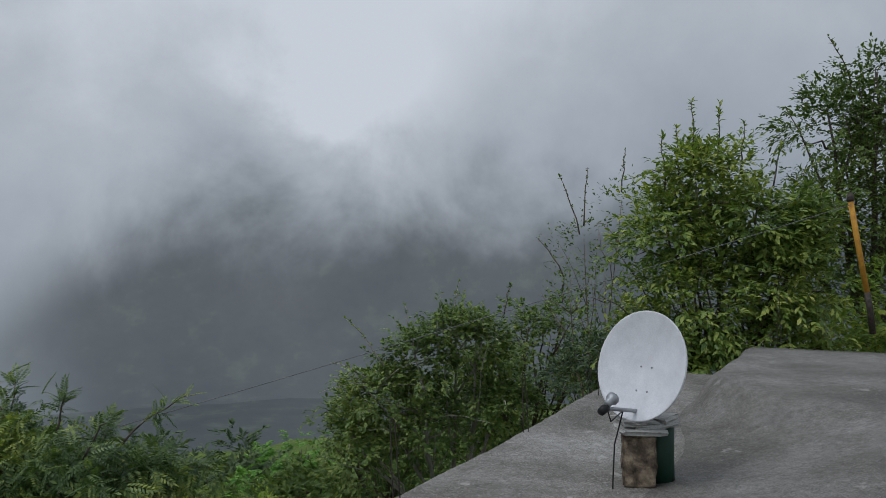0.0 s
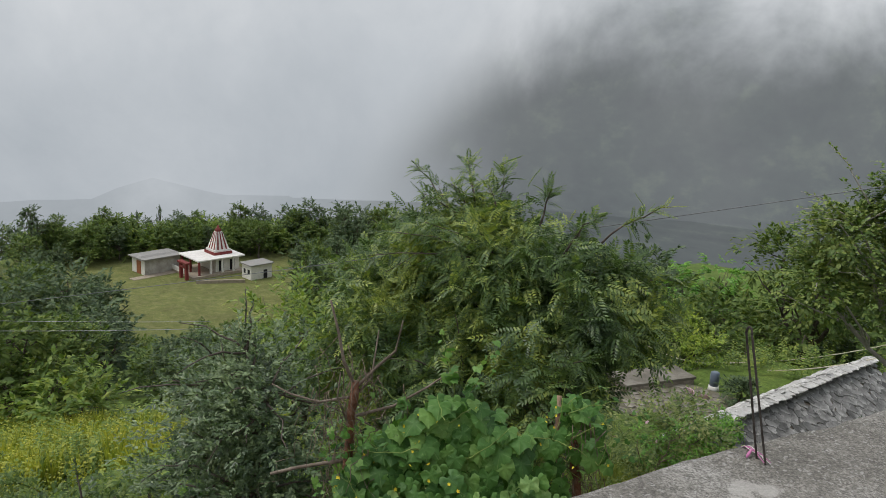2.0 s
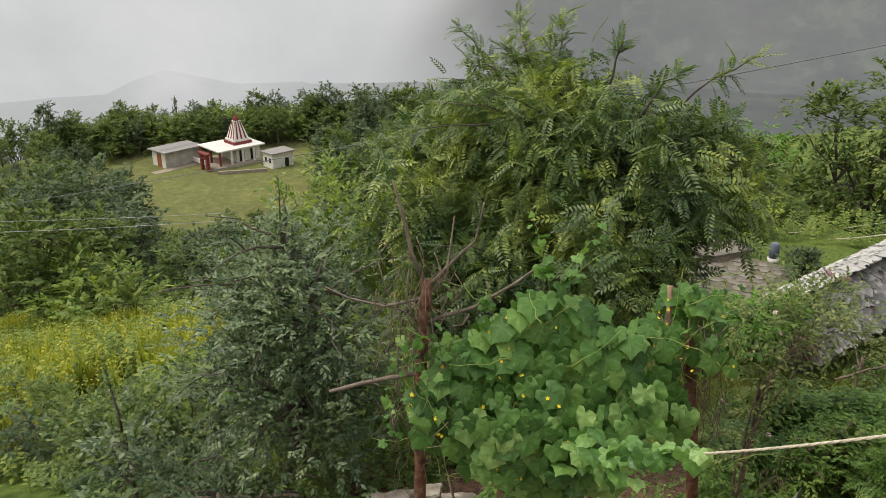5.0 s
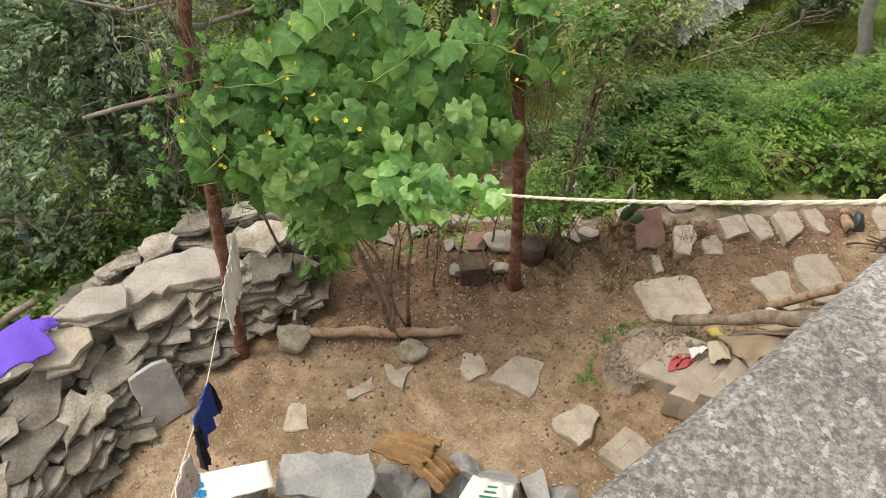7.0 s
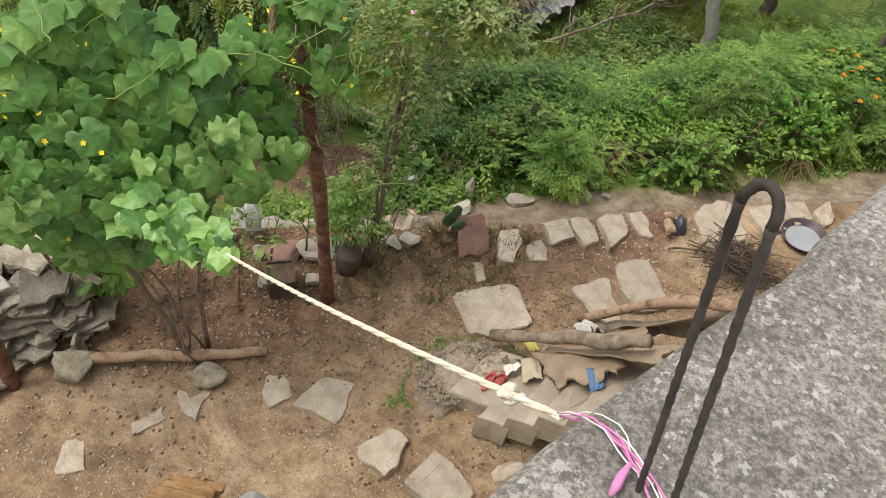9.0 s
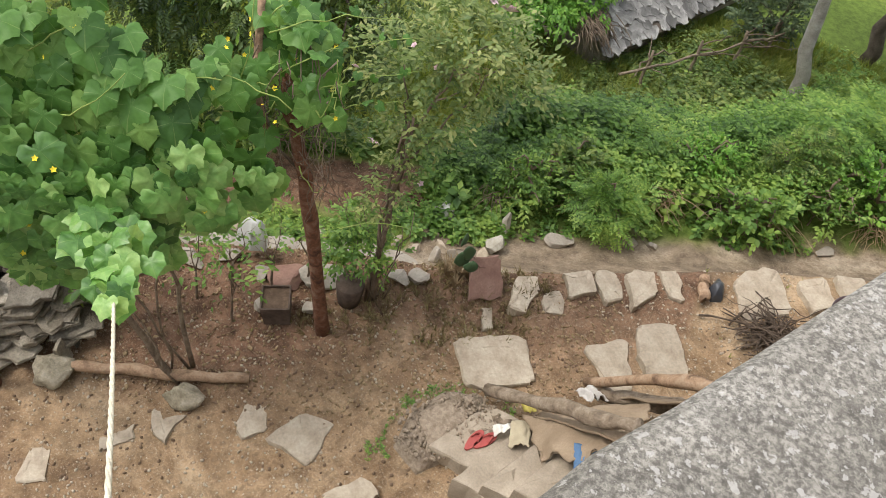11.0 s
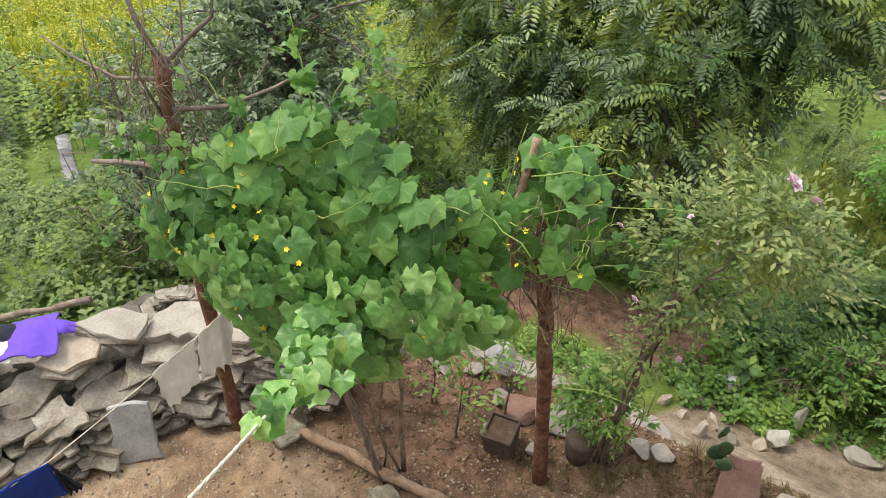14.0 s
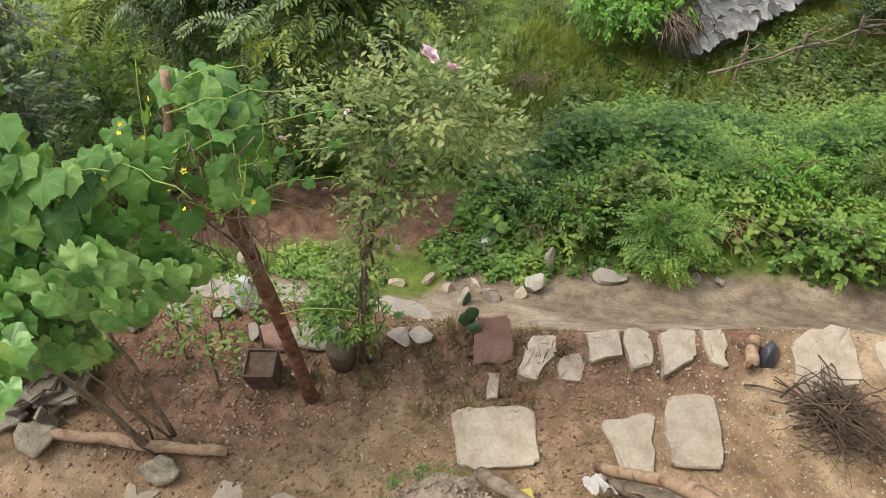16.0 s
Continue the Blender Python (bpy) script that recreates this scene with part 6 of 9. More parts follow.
def make_vine():
    rng = np.random.default_rng(500)
    vine = thing("vine", "climbing gourd vine with broad green lobed leaves and yellow flowers", "vine", at=(-4.25, 6.7, zland(-4.25, 6.7)))
    o = np.array(vine.location)
    spots = []  # place, tip direction, face direction, size
    while len(spots) < 560:
        s = rng.uniform(0.06, 2.7)
        hi, lo = np.interp(s, V_S, V_TOP), np.interp(s, V_S, V_LOW)
        q = rng.random() ** 0.9
        z = hi + (lo - hi) * q
        gap = noise.noise(Vector((s * 2.1, z * 2.1, 3.3)))
        if s < 0.5 and rng.random() < 0.5 or s > 1.9 and rng.random() < (0.1 if z > -2.15 else 0.5) or gap < -0.36:
            continue
        p = VA + VU * s + VN * (vine_front(s, z) + rng.uniform(-0.13, 0.06)) + np.array([0, 0, z])
        over = max(0.0, 1 - (hi - z) * 2.6)
        face = VN * (1 - 0.65 * over) + np.array([0, 0, 0.5 + 1.0 * over]) + rng.normal(0, 0.24, 3)
        tip = np.array([0, 0, -1.0 + 0.6 * over]) + VN * (0.3 + 0.6 * over) + VU * rng.normal(0, 0.45) + rng.normal(0, 0.15, 3)
        spots.append((p, tip, face, rng.uniform(0.11, 0.2)))
    for _ in range(92):  # the runner along the rope
        k = rng.uniform(0.36, 1.0) ** 0.6
        p = rope_point(min(1, k)) + rng.normal(0, 1, 3) * np.array([0.10, 0.10, 0.07]) * (0.25 + 2.4 * max(0, k - 0.55)) + np.array([0, 0, 0.03])
        spots.append((p, np.array([0.3, -0.4, -0.55]) + rng.normal(0, 0.4, 3), np.array([0.25, -0.3, 1.0]) + rng.normal(0, 0.3, 3), rng.uniform(0.08, 0.13) + 0.16 * max(0, k - 0.6)))
    shapes = []
    for k in range(7):
        buf = Buf()
        buf.add(*lobed_leaf(rng))
        shapes.append(buf.mesh("leaf", VINE_LEAF))
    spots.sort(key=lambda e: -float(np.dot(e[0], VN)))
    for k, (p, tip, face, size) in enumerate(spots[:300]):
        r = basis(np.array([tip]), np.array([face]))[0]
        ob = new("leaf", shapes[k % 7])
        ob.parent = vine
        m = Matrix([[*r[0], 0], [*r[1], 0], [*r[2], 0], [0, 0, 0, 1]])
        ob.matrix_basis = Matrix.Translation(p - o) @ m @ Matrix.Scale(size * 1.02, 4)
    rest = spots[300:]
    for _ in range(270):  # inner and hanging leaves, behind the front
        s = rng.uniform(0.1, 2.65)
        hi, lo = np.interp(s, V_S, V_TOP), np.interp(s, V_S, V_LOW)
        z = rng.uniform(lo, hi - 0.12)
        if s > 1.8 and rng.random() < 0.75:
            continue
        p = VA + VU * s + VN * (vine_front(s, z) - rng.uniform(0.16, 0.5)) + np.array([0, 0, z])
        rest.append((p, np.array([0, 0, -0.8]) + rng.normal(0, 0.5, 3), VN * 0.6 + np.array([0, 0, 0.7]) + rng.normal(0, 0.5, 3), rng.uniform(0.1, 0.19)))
    for a, b, up, n in SHOOTS:  # young leaves on the shoots above and beside
        for k in rng.uniform(0.08, 1.0, n):
            p = np.array(a) + (np.array(b) - np.array(a)) * k + np.array([0, 0, up * 4 * k * (1 - k)]) + rng.normal(0, 0.035, 3)
            rest.append((p, rng.normal(0, 1, 3) + (0, 0, -0.3), np.array([0.2, -0.2, 1]) + rng.normal(0, 0.4, 3), rng.uniform(0.04, 0.10) * (1.35 - 0.7 * k)))
    for _ in range(46):  # ragged small leaves round the forked post
        s = rng.uniform(-0.2, 0.6)
        p = VA + VU * s + VN * rng.uniform(0.0, 0.35) + np.array([0, 0, rng.uniform(-2.75, -1.85)])
        rest.append((p, rng.normal(0, 1, 3), np.array([0.2, -0.2, 1]) + rng.normal(0, 0.4, 3), rng.uniform(0.04, 0.09)))
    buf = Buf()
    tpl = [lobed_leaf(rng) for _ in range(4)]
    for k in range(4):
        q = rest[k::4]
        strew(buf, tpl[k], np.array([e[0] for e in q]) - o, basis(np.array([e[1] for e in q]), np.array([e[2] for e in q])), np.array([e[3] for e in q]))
    tagged(part("leaf_mass", buf, VINE_LEAF_SHADED, vine, "smaller and inner leaves in a shade-darkened green"), kind="stuff")
    # stems: from the root up, along the frame, and curling runners
    buf = Buf()
    for k in range(60):
        s = rng.uniform(0.2, 2.75)
        a = VA + VU * s + VN * rng.uniform(-0.1, 0.3) + np.array([0, 0, np.interp(s, V_S, V_TOP) - rng.uniform(0, 1.2)])
        b = a + VU * rng.normal(0, 0.28) + VN * rng.normal(0, 0.14) + np.array([0, 0, rng.normal(0.05, 0.3)])
        add_tube(buf, bend(a, b, 7, rng.normal(0, 0.1), 0.012, rng) - o, np.linspace(0.0048, 0.0025, 7), 5)
    for a, b, up, n in SHOOTS:
        add_tube(buf, bend(a, b, 9, -up, 0.008, rng) - o, np.linspace(0.005, 0.002, 9), 5)
    tagged(part("runner", buf, STEM, vine, "thin green runners"), kind="stuff")
    buf = Buf()
    root = o + (0.13, 0.0, 0)
    for k in range(5):
        foot = root + rng.normal(0, 0.09, 3) * (1, 1, 0)
        s = rng.uniform(0.4, 2.0)
        end = VA + VU * s + VN * 0.05 + np.array([0, 0, np.interp(s, V_S, V_LOW) + 0.4])
        add_tube(buf, np.concatenate([bend(foot - (0, 0, 0.03), foot + (end - foot) * (0.35, 0.35, 0.5), 5, 0, 0.015, rng), bend(foot + (end - foot) * (0.35, 0.35, 0.5), end, 5, 0, 0.03, rng)[1:]]) - o, np.linspace((0.034, 0.024, 0.012, 0.012, 0.01)[k], 0.006, 9), 7)
    part("stem", buf, GREY_WOOD, vine, "woody brown stems")
    # yellow flowers
    petal = small_leaf(0.36, 0.1)
    flower = join([posed(petal, (0, 0, 0), (math.cos(t), math.sin(t), 0.35), (0, 0, 1), 1.0) for t in np.arange(5) * 1.2566])
    me_buf = Buf()
    me_buf.add(*flower)
    me = me_buf.mesh("flower", PETAL_Y)
    for k in range(62):
        s = rng.choice([rng.uniform(0.0, 0.8), rng.uniform(0.1, 2.7), rng.uniform(0.3, 2.8)])
        hi, lo = np.interp(s, V_S, V_TOP), np.interp(s, V_S, V_LOW)
        p = VA + VU * s + VN * 0.05 + np.array([0, 0, hi + (lo - hi) * rng.random() ** 1.3 * 0.85])
        p = p + VN * vine_front(s, p[2])
        ob = new("flower", me)
        ob.parent = vine
        ob.matrix_basis = Matrix.Translation(p - o) @ pose(0, 0, 0, rng.uniform(10, 80), rng.uniform(-40, 40), rng.uniform(-90, 90)) @ Matrix.Scale(rng.uniform(0.014, 0.023), 4)
    return vine


make_vine()


def dry_tangle():
    """Dead tendrils hanging round the two posts."""
    rng = np.random.default_rng(520)
    for name, c, n, wide, top in (("dry_tendrils", (-5.3, 5.88), 110, 0.2, -1.25), ("dry_tendrils", (-3.5, 7.42), 50, 0.14, -2.05)):
        buf = Buf()
        for _ in range(n):
            a = np.array([c[0] + rng.normal(0, wide), c[1] + rng.normal(0, wide * 0.7), rng.uniform(-2.9, top)])
            b = a + np.array([rng.normal(0, 0.16), rng.normal(0, 0.13), -rng.uniform(0.15, 0.75)])
            add_tube(buf, bend(a, b, 7, 0.0, 0.03, rng), np.linspace(0.0045, 0.002, 7), 4)
        lone(name, buf, TWIG, "tangle of dry brown tendrils hanging on a post", "dry twigs", kind="stuff")


dry_tangle()


# ---- shrubs in the yard ----
def make_rose():
    rng = np.random.default_rng(530)
    foot = np.array([-3.14, 8.06, zland(-3.14, 8.06)])
    rose = thing("rose_bush", "tall rose bush with pale pink flowers", "rose bush", at=foot)
    buf = Buf()
    heads = [(-2.8, 8.4, -2.45, 0.45), (-3.08, 8.2, -2.5, 0.36), (-2.5, 8.52, -2.5, 0.34), (-2.92, 8.3, -2.9, 0.3), (-2.65, 8.33, -2.15, 0.26)]
    for x, y, z, q in heads:
        add_tube(buf, bend((rng.normal(0.1, 0.03), rng.normal(0.08, 0.03), rng.uniform(1.3, 1.9)), np.array([x, y, z]) - foot + rng.normal(0, 0.1, 3), 9, -0.12, 0.02, rng), np.linspace(0.011, 0.004, 9), 6)
    for k in range(3):  # the close bundle of main stems
        add_tube(buf, bend((0.03 * k, 0.02 * k, 0), (0.1 + 0.04 * k, 0.08 - 0.03 * k, 2.0 + 0.1 * k), 9, 0, 0.02, rng), np.linspace(0.02, 0.010, 9), 7)
    for _ in range(7):
        add_tube(buf, bend((rng.normal(0, 0.1), rng.normal(0, 0.1), rng.uniform(0, 0.4)), (rng.normal(0.06, 0.2), rng.normal(0.05, 0.2), rng.uniform(0.7, 1.7)), 6, 0, 0.03, rng), np.linspace(0.007, 0.003, 6), 4)
    part("stem", buf, TWIG, rose, "dark thorny stems")
    buf = Buf()
    crown_leaves(buf, rng, [(x - foot[0], y - foot[1], z - foot[2], q) for x, y, z, q in heads], L_OVAL, 3200, 0.062, 0.16, 0.25, 7)
    crown_leaves(buf, rng, [(0.05, 0.04, 1.15, 0.16), (0.08, 0.06, 1.45, 0.15), (0.1, 0.08, 1.75, 0.16), (0.14, 0.12, 2.05, 0.2)], L_OVAL, 900, 0.055, 0.09, 0.3, 6)
    part("foliage", buf, ROSE_LEAF, rose, "small yellowish green leaves")
    petal = small_leaf(0.5, 0.25)
    bloom = join([posed(petal, (0, 0, 0.1 * (k // 5)), (math.cos(k * 1.2566 + k // 5), math.sin(k * 1.2566 + k // 5), 0.3 + 0.5 * (k // 5)), (0, 0, 1), 1.0 - 0.25 * (k // 5)) for k in range(15)])
    mb = Buf()
    mb.add(*bloom)
    me = mb.mesh("flower", PETAL_P)
    for x, y, z, q in ((-2.68, 8.33, -1.9, 0.075), (-2.53, 8.31, -1.92, 0.07), (-3.27, 7.73, -2.33, 0.032), (-3.0, 8.0, -2.2, 0.026), (-3.35, 8.25, -3.35, 0.04), (-3.32, 8.3, -3.4, 0.03), (-2.9, 8.3, -3.6, 0.03), (-2.95, 8.35, -2.55, 0.026)):
        ob = new("flower", me)
        ob.parent = rose
        ob.matrix_basis = Matrix.Translation(np.array([x, y, z]) - foot) @ pose(0, 0, 0, 35, 10, x * 500) @ Matrix.Scale(q, 4)


ROSE_LEAF = foliage("rose_leaf", (0.07, 0.125, 0.035), (0.16, 0.22, 0.068), (0.34, 0.36, 0.14), 0.3, 0.5, patch=2.0)
make_rose()
add_tree("small dark green potted shrub beside a post", (-3.22, 8.0), [(-3.3, 8.06, -4.3, 0.25), (-3.14, 8.1, -4.4, 0.2), (-3.42, 8.02, -4.45, 0.19), (-3.28, 8.08, -4.08, 0.17)], L_OVAL, 1500, 0.06, WEED, TWIG, 0.015, 18, 0.1, 0.3, 7, name="shrub", category="shrub")
add_tree("pepper plant with drooping dark leaves under the vine", (-4.95, 6.85), [(-4.95, 6.85, -4.1, 0.2), (-4.92, 6.86, -4.4, 0.22), (-5.0, 6.84, -4.65, 0.16)], L_OVAL, 420, 0.13, WEED, TWIG, 0.012, 19, 0.08, 0.8, 6, name="plant", category="plant")
for k, (x, y) in enumerate([(-3.95, 7.75), (-4.25, 7.6), (-4.45, 7.35), (-3.7, 7.95), (-4.05, 7.3)]):
    z = zland(x, y)
    add_tree("thin brown-stemmed shrub with few leaves", (x, y), [(x, y, z + 0.6, 0.28), (x + 0.12, y, z + 0.9, 0.22)], L_OVAL, 90, 0.07, WEED, TWIG, 0.012, 40 + k, 0.12, 0.2, 3, name="shrub", category="shrub")


# ---- more materials ----
def plain(name, color, rough=0.6, metal=0.0, weave=0.0):
    d = tuple(c * 0.8 for c in color)
    return surface(name, [(0.3, d), (0.7, color)], 5, 90 if not weave else weave, rough, 0.25, 0.25, 0.004, metal=metal)


ROPE = surface("cream_twisted_rope", [(0.3, (0.55, 0.49, 0.36)), (0.7, (0.72, 0.67, 0.54))], 30, 160, 0.9, 0.5, 0.5, 0.005)
IRON = surface("rusty_ribbed_iron", [(0.3, (0.04, 0.033, 0.029)), (0.7, (0.11, 0.092, 0.08))], 18, 120, 0.7, 0.5, 0.4, 0.003, metal=0.5)
PINK = plain("pink_rag", (0.55, 0.20, 0.38), 0.9)


def thin_cloth():
    """Thin cotton: daylight shows through it."""
    m, nt, b, out = shader("thin_off_white_cotton")
    col = ramp(nt, grain(nt, 7.0, 3), [(0.3, (0.66, 0.63, 0.58)), (0.7, (0.80, 0.78, 0.73))])
    nt.links.new(col, b.inputs["Base Color"])
    b.inputs["Roughness"].default_value = 0.95
    tr = nt.nodes.new("ShaderNodeBsdfTranslucent")
    nt.links.new(col, tr.inputs[0])
    mx = nt.nodes.new("ShaderNodeMixShader")
    mx.inputs[0].default_value = 0.45
    nt.links.new(b.outputs[0], mx.inputs[1])
    nt.links.new(tr.outputs[0], mx.inputs[2])
    nt.links.new(mx.outputs[0], out.inputs[0])
    return m


THIN_CLOTH = thin_cloth()
WHITE_CLOTH = plain("off_white_cotton", (0.76, 0.74, 0.68), 0.9)
BLUE = plain("blue_shirt_cloth", (0.015, 0.045, 0.26), 0.85)
NAVY = plain("black_navy_cloth", (0.018, 0.02, 0.032), 0.85)
PURPLE = plain("violet_cloth", (0.15, 0.075, 0.52), 0.8)
PALE_BLUE = plain("pale_grey_blue_cloth", (0.45, 0.5, 0.56), 0.85)
SACKING = surface("brown_sackcloth", [(0.3, (0.20, 0.145, 0.095)), (0.7, (0.34, 0.265, 0.185))], 3, 130, 0.95, 0.4, 0.4, 0.006)
JUTE = surface("golden_jute_net", [(0.3, (0.20, 0.115, 0.05)), (0.7, (0.38, 0.235, 0.11))], 6, 90, 0.95, 0.6, 0.6, 0.006)
PLASTIC_CLEAR = plain("crumpled_pale_plastic", (0.55, 0.56, 0.54), 0.3)
PLASTIC_DARK = plain("dark_grey_plastic", (0.06, 0.065, 0.075), 0.3)
TIN = surface("dark_rusted_tin", [(0.3, (0.05, 0.035, 0.028)), (0.6, (0.13, 0.095, 0.075)), (0.8, (0.2, 0.17, 0.15))], 7, 60, 0.85)
BOWL = plain("brown_plastic_basin", (0.085, 0.06, 0.065), 0.35)
WATER = plain("cloudy_water", (0.33, 0.35, 0.37), 0.06)
DISH = plain("white_painted_steel", (0.72, 0.73, 0.75), 0.45)
GREY_METAL = plain("galvanised_steel", (0.38, 0.39, 0.40), 0.5, 0.6)
BLACK = plain("black_rubber_cable", (0.015, 0.015, 0.015), 0.6)
GREEN_TIN = plain("dark_green_painted_tin", (0.014, 0.045, 0.026), 0.5)
YELLOW = surface("yellow_post_paint", [(0.3, (0.42, 0.20, 0.03)), (0.7, (0.62, 0.33, 0.045))], 6, 60, 0.6)
CEMENT = surface("worn_cement_step", [(0.3, (0.27, 0.225, 0.17)), (0.7, (0.42, 0.36, 0.28))], 4, 60, 0.9, 0.35, 0.4, 0.01)
PEBBLES = surface("pebbly_cement", [(0.3, (0.20, 0.155, 0.11)), (0.7, (0.38, 0.31, 0.235))], 22, 55, 0.9, 0.5, 1.0, 0.02)
GRAVEL = surface("pale_gravel", [(0.3, (0.30, 0.28, 0.25)), (0.7, (0.5, 0.48, 0.44))], 9, 60, 0.9, 0.5, 0.5, 0.01)
CACTUS = plain("cactus_skin", (0.07, 0.13, 0.06), 0.6)
STRAW = surface("dry_straw", [(0.3, (0.20, 0.14, 0.075)), (0.7, (0.36, 0.27, 0.16))], 9, 70, 0.9)


def cloth(name, corners, material, label, category, seed, fold=0.03, n=22, sag=0.0, thick=0.008, ragged=0.0, freq=3.0, way="z"):
    """A cloth between four corners, with folds across it, as a thin solid sheet."""
    a, b, c, d = (np.array(p, float) for p in corners)
    u, v = np.meshgrid(np.linspace(0, 1, n), np.linspace(0, 1, n), indexing="ij")
    p = (a[None, None] * ((1 - u) * (1 - v))[..., None] + b * (u * (1 - v))[..., None] + c * (u * v)[..., None] + d * ((1 - u) * v)[..., None])
    nrm = np.cross(b - a, d - a)
    nrm /= np.linalg.norm(nrm)
    wave = fold * (np.sin((u * freq + 0.35 * fbm(u * 3, v * 2, 3, seed)) * 6.283) * (0.35 + 0.65 * v) + 1.6 * (fbm(u * 5, v * 5, 3, seed + 3) - 0.5))
    p = p + wave[..., None] * nrm
    p[..., 2] -= sag * 4 * (v * (1 - v)) * (u * (1 - u)) * 4
    if ragged:
        p[:, -1] += (d - a)[None] * (ragged * (fbm(np.linspace(0, 7, n), np.full(n, seed * 1.0), 3, seed) - 0.5))[:, None]
        p[0, :] += (b - a)[None] * (ragged * 0.6 * (fbm(np.linspace(0, 5, n), np.full(n, seed + 5.0), 3, seed) - 0.5))[:, None]
        p[-1, :] += (b - a)[None] * (ragged * 0.6 * (fbm(np.linspace(0, 5, n), np.full(n, seed + 9.0), 3, seed) - 0.5))[:, None]
    i, j = np.meshgrid(np.arange(n - 1), np.arange(n - 1), indexing="ij")
    k = (i * n + j).ravel()
    f = np.stack([k, k + n, k + n + 1, k + 1], -1)
    m = n * n
    edge = [q for q in range(n - 1)] + [q * n + n - 1 for q in range(n - 1)] + [m - 1 - q for q in range(n - 1)] + [(n - 1 - q) * n for q in range(n - 1)]
    nxt = edge[1:] + edge[:1]
    side = np.array([(e, g, g + m, e + m) for e, g in zip(edge, nxt)])
    buf = Buf()
    q = p.reshape(-1, 3)
    buf.add(np.concatenate([q + nrm * thick / 2, q - nrm * thick / 2]), np.concatenate([f, f[:, ::-1] + m, side]))
    return lone(name, buf, material, label, category)


def hump(name, outline, height, material, label, category, seed, base=0.0, rough=0.05, fold=0.0, z=None, rings=9):
    """A soft heap: a domed sheet over an outline, down to the ground."""
    o = np.array(outline, float)
    m = 48
    k = np.linspace(0, len(o), m, endpoint=False)
    rim = np.stack([np.interp(k, np.arange(len(o) + 1), np.append(o[:, i], o[0, i])) for i in range(2)], -1)
    c = rim.mean(0)
    v, f = [], []
    for r in range(rings):
        q = 1 - r / rings
        ring = c + (rim - c) * q
        h = height * (1 - q ** 2.6) * (1 + 0.5 * (fbm(ring[:, 0] * 4, ring[:, 1] * 4, 3, seed) - 0.5))
        h = h + rough * (fbm(ring[:, 0] * 14, ring[:, 1] * 14, 2, seed + 2) - 0.5) * min(1, r)
        if fold:
            h = h + fold * np.sin(ring[:, 0] * 16 + ring[:, 1] * 9 + 3 * fbm(ring[:, 0] * 3, ring[:, 1] * 3, 2, seed)) * min(1, r * 0.4)
        g = land(ring[:, 0], ring[:, 1]) if z is None else np.full(m, z)
        v.append(np.column_stack([ring, g + base + h - (0.06 if r == 0 else 0)]))
    v.append([[*c, v[-1][:, 2].mean()]])
    buf = Buf()
    for r in range(rings - 1):
        a = np.arange(m)
        f.append(np.stack([r * m + a, r * m + (a + 1) % m, (r + 1) * m + (a + 1) % m, (r + 1) * m + a], -1))
    buf.add(np.concatenate(v), np.concatenate(f))
    a = np.arange(m)
    buf.tri.append(np.stack([(rings - 1) * m + a, (rings - 1) * m + (a + 1) % m, np.full(m, rings * m)], -1))
    return lone(name, buf, material, label, category)


# ---- rope, irons and laundry ----
def make_rope():
    rng = np.random.default_rng(600)
    rope = thing("clothes_rope", "thick cream rope tied from the roof to the vine", "rope", at=rope_point(0.1))
    o = np.array(rope.location)
    k = np.linspace(0.055, 1.0, 170)
    core = np.array([rope_point(q) for q in k])
    for strand in range(3):
        a = np.arange(170) * 0.75 + strand * 2.094
        p = core + np.stack([np.cos(a), np.sin(a) * 0.7, np.sin(a) * 0.7], -1) * 0.0036
        buf = Buf()
        add_tube(buf, p - o, 0.0045, 6)
        part("strand", buf, ROPE, rope)
    buf = Buf()
    for c in (0.088,):
        q = rope_point(c)
        a = np.linspace(0, 12.5, 40)
        add_tube(buf, np.stack([q[0] + 0.012 * np.cos(a) + 0.0018 * a - 0.01, q[1] + 0.012 * np.sin(a), q[2] + 0.012 * np.sin(a * 1.7)], -1) - o, 0.008, 6)
    part("knot", buf, ROPE, rope, "knot in the rope")
    cord = thing("cord", "white and pink cords tying a rope to roof irons", "cord", at=(-1.6, 3.95, -0.3))
    o = np.array(cord.location)
    ends = [(-1.583, 3.915, -0.33), (-1.538, 3.876, -0.33)]
    for name, mat_, r, n in (("white_cord", WHITE_CLOTH, 0.0032, 4), ("pink_cord", PINK, 0.005, 4)):
        buf = Buf()
        for q in range(n):
            e = np.array(ends[q % 2]) + rng.normal(0, 0.012, 3)
            e[2] = -0.348 + abs(rng.normal(0, 0.006))
            first = rope_point(0.06)
            lip = first * 0.45 + e * 0.55 + rng.normal(0, 0.006, 3)
            lip[2] = -0.346
            add_tube(buf, np.concatenate([bend(first, lip, 5, -0.02, 0.002, rng), bend(lip, e, 6, -0.006, 0.002, rng)[1:]]) - o, r * 0.45, 5)
        part(name, buf, mat_, cord)
    buf = Buf()
    add_tube(buf, np.array([(-1.612, 3.93, -0.325), (-1.618, 3.915, -0.338), (-1.622, 3.90, -0.346), (-1.627, 3.885, -0.354)]) - o, [0.003, 0.007, 0.008, 0.003], 7)
    part("rag", buf, PINK, cord, "pink rag knotted to the cord")
    return rope


make_rope()


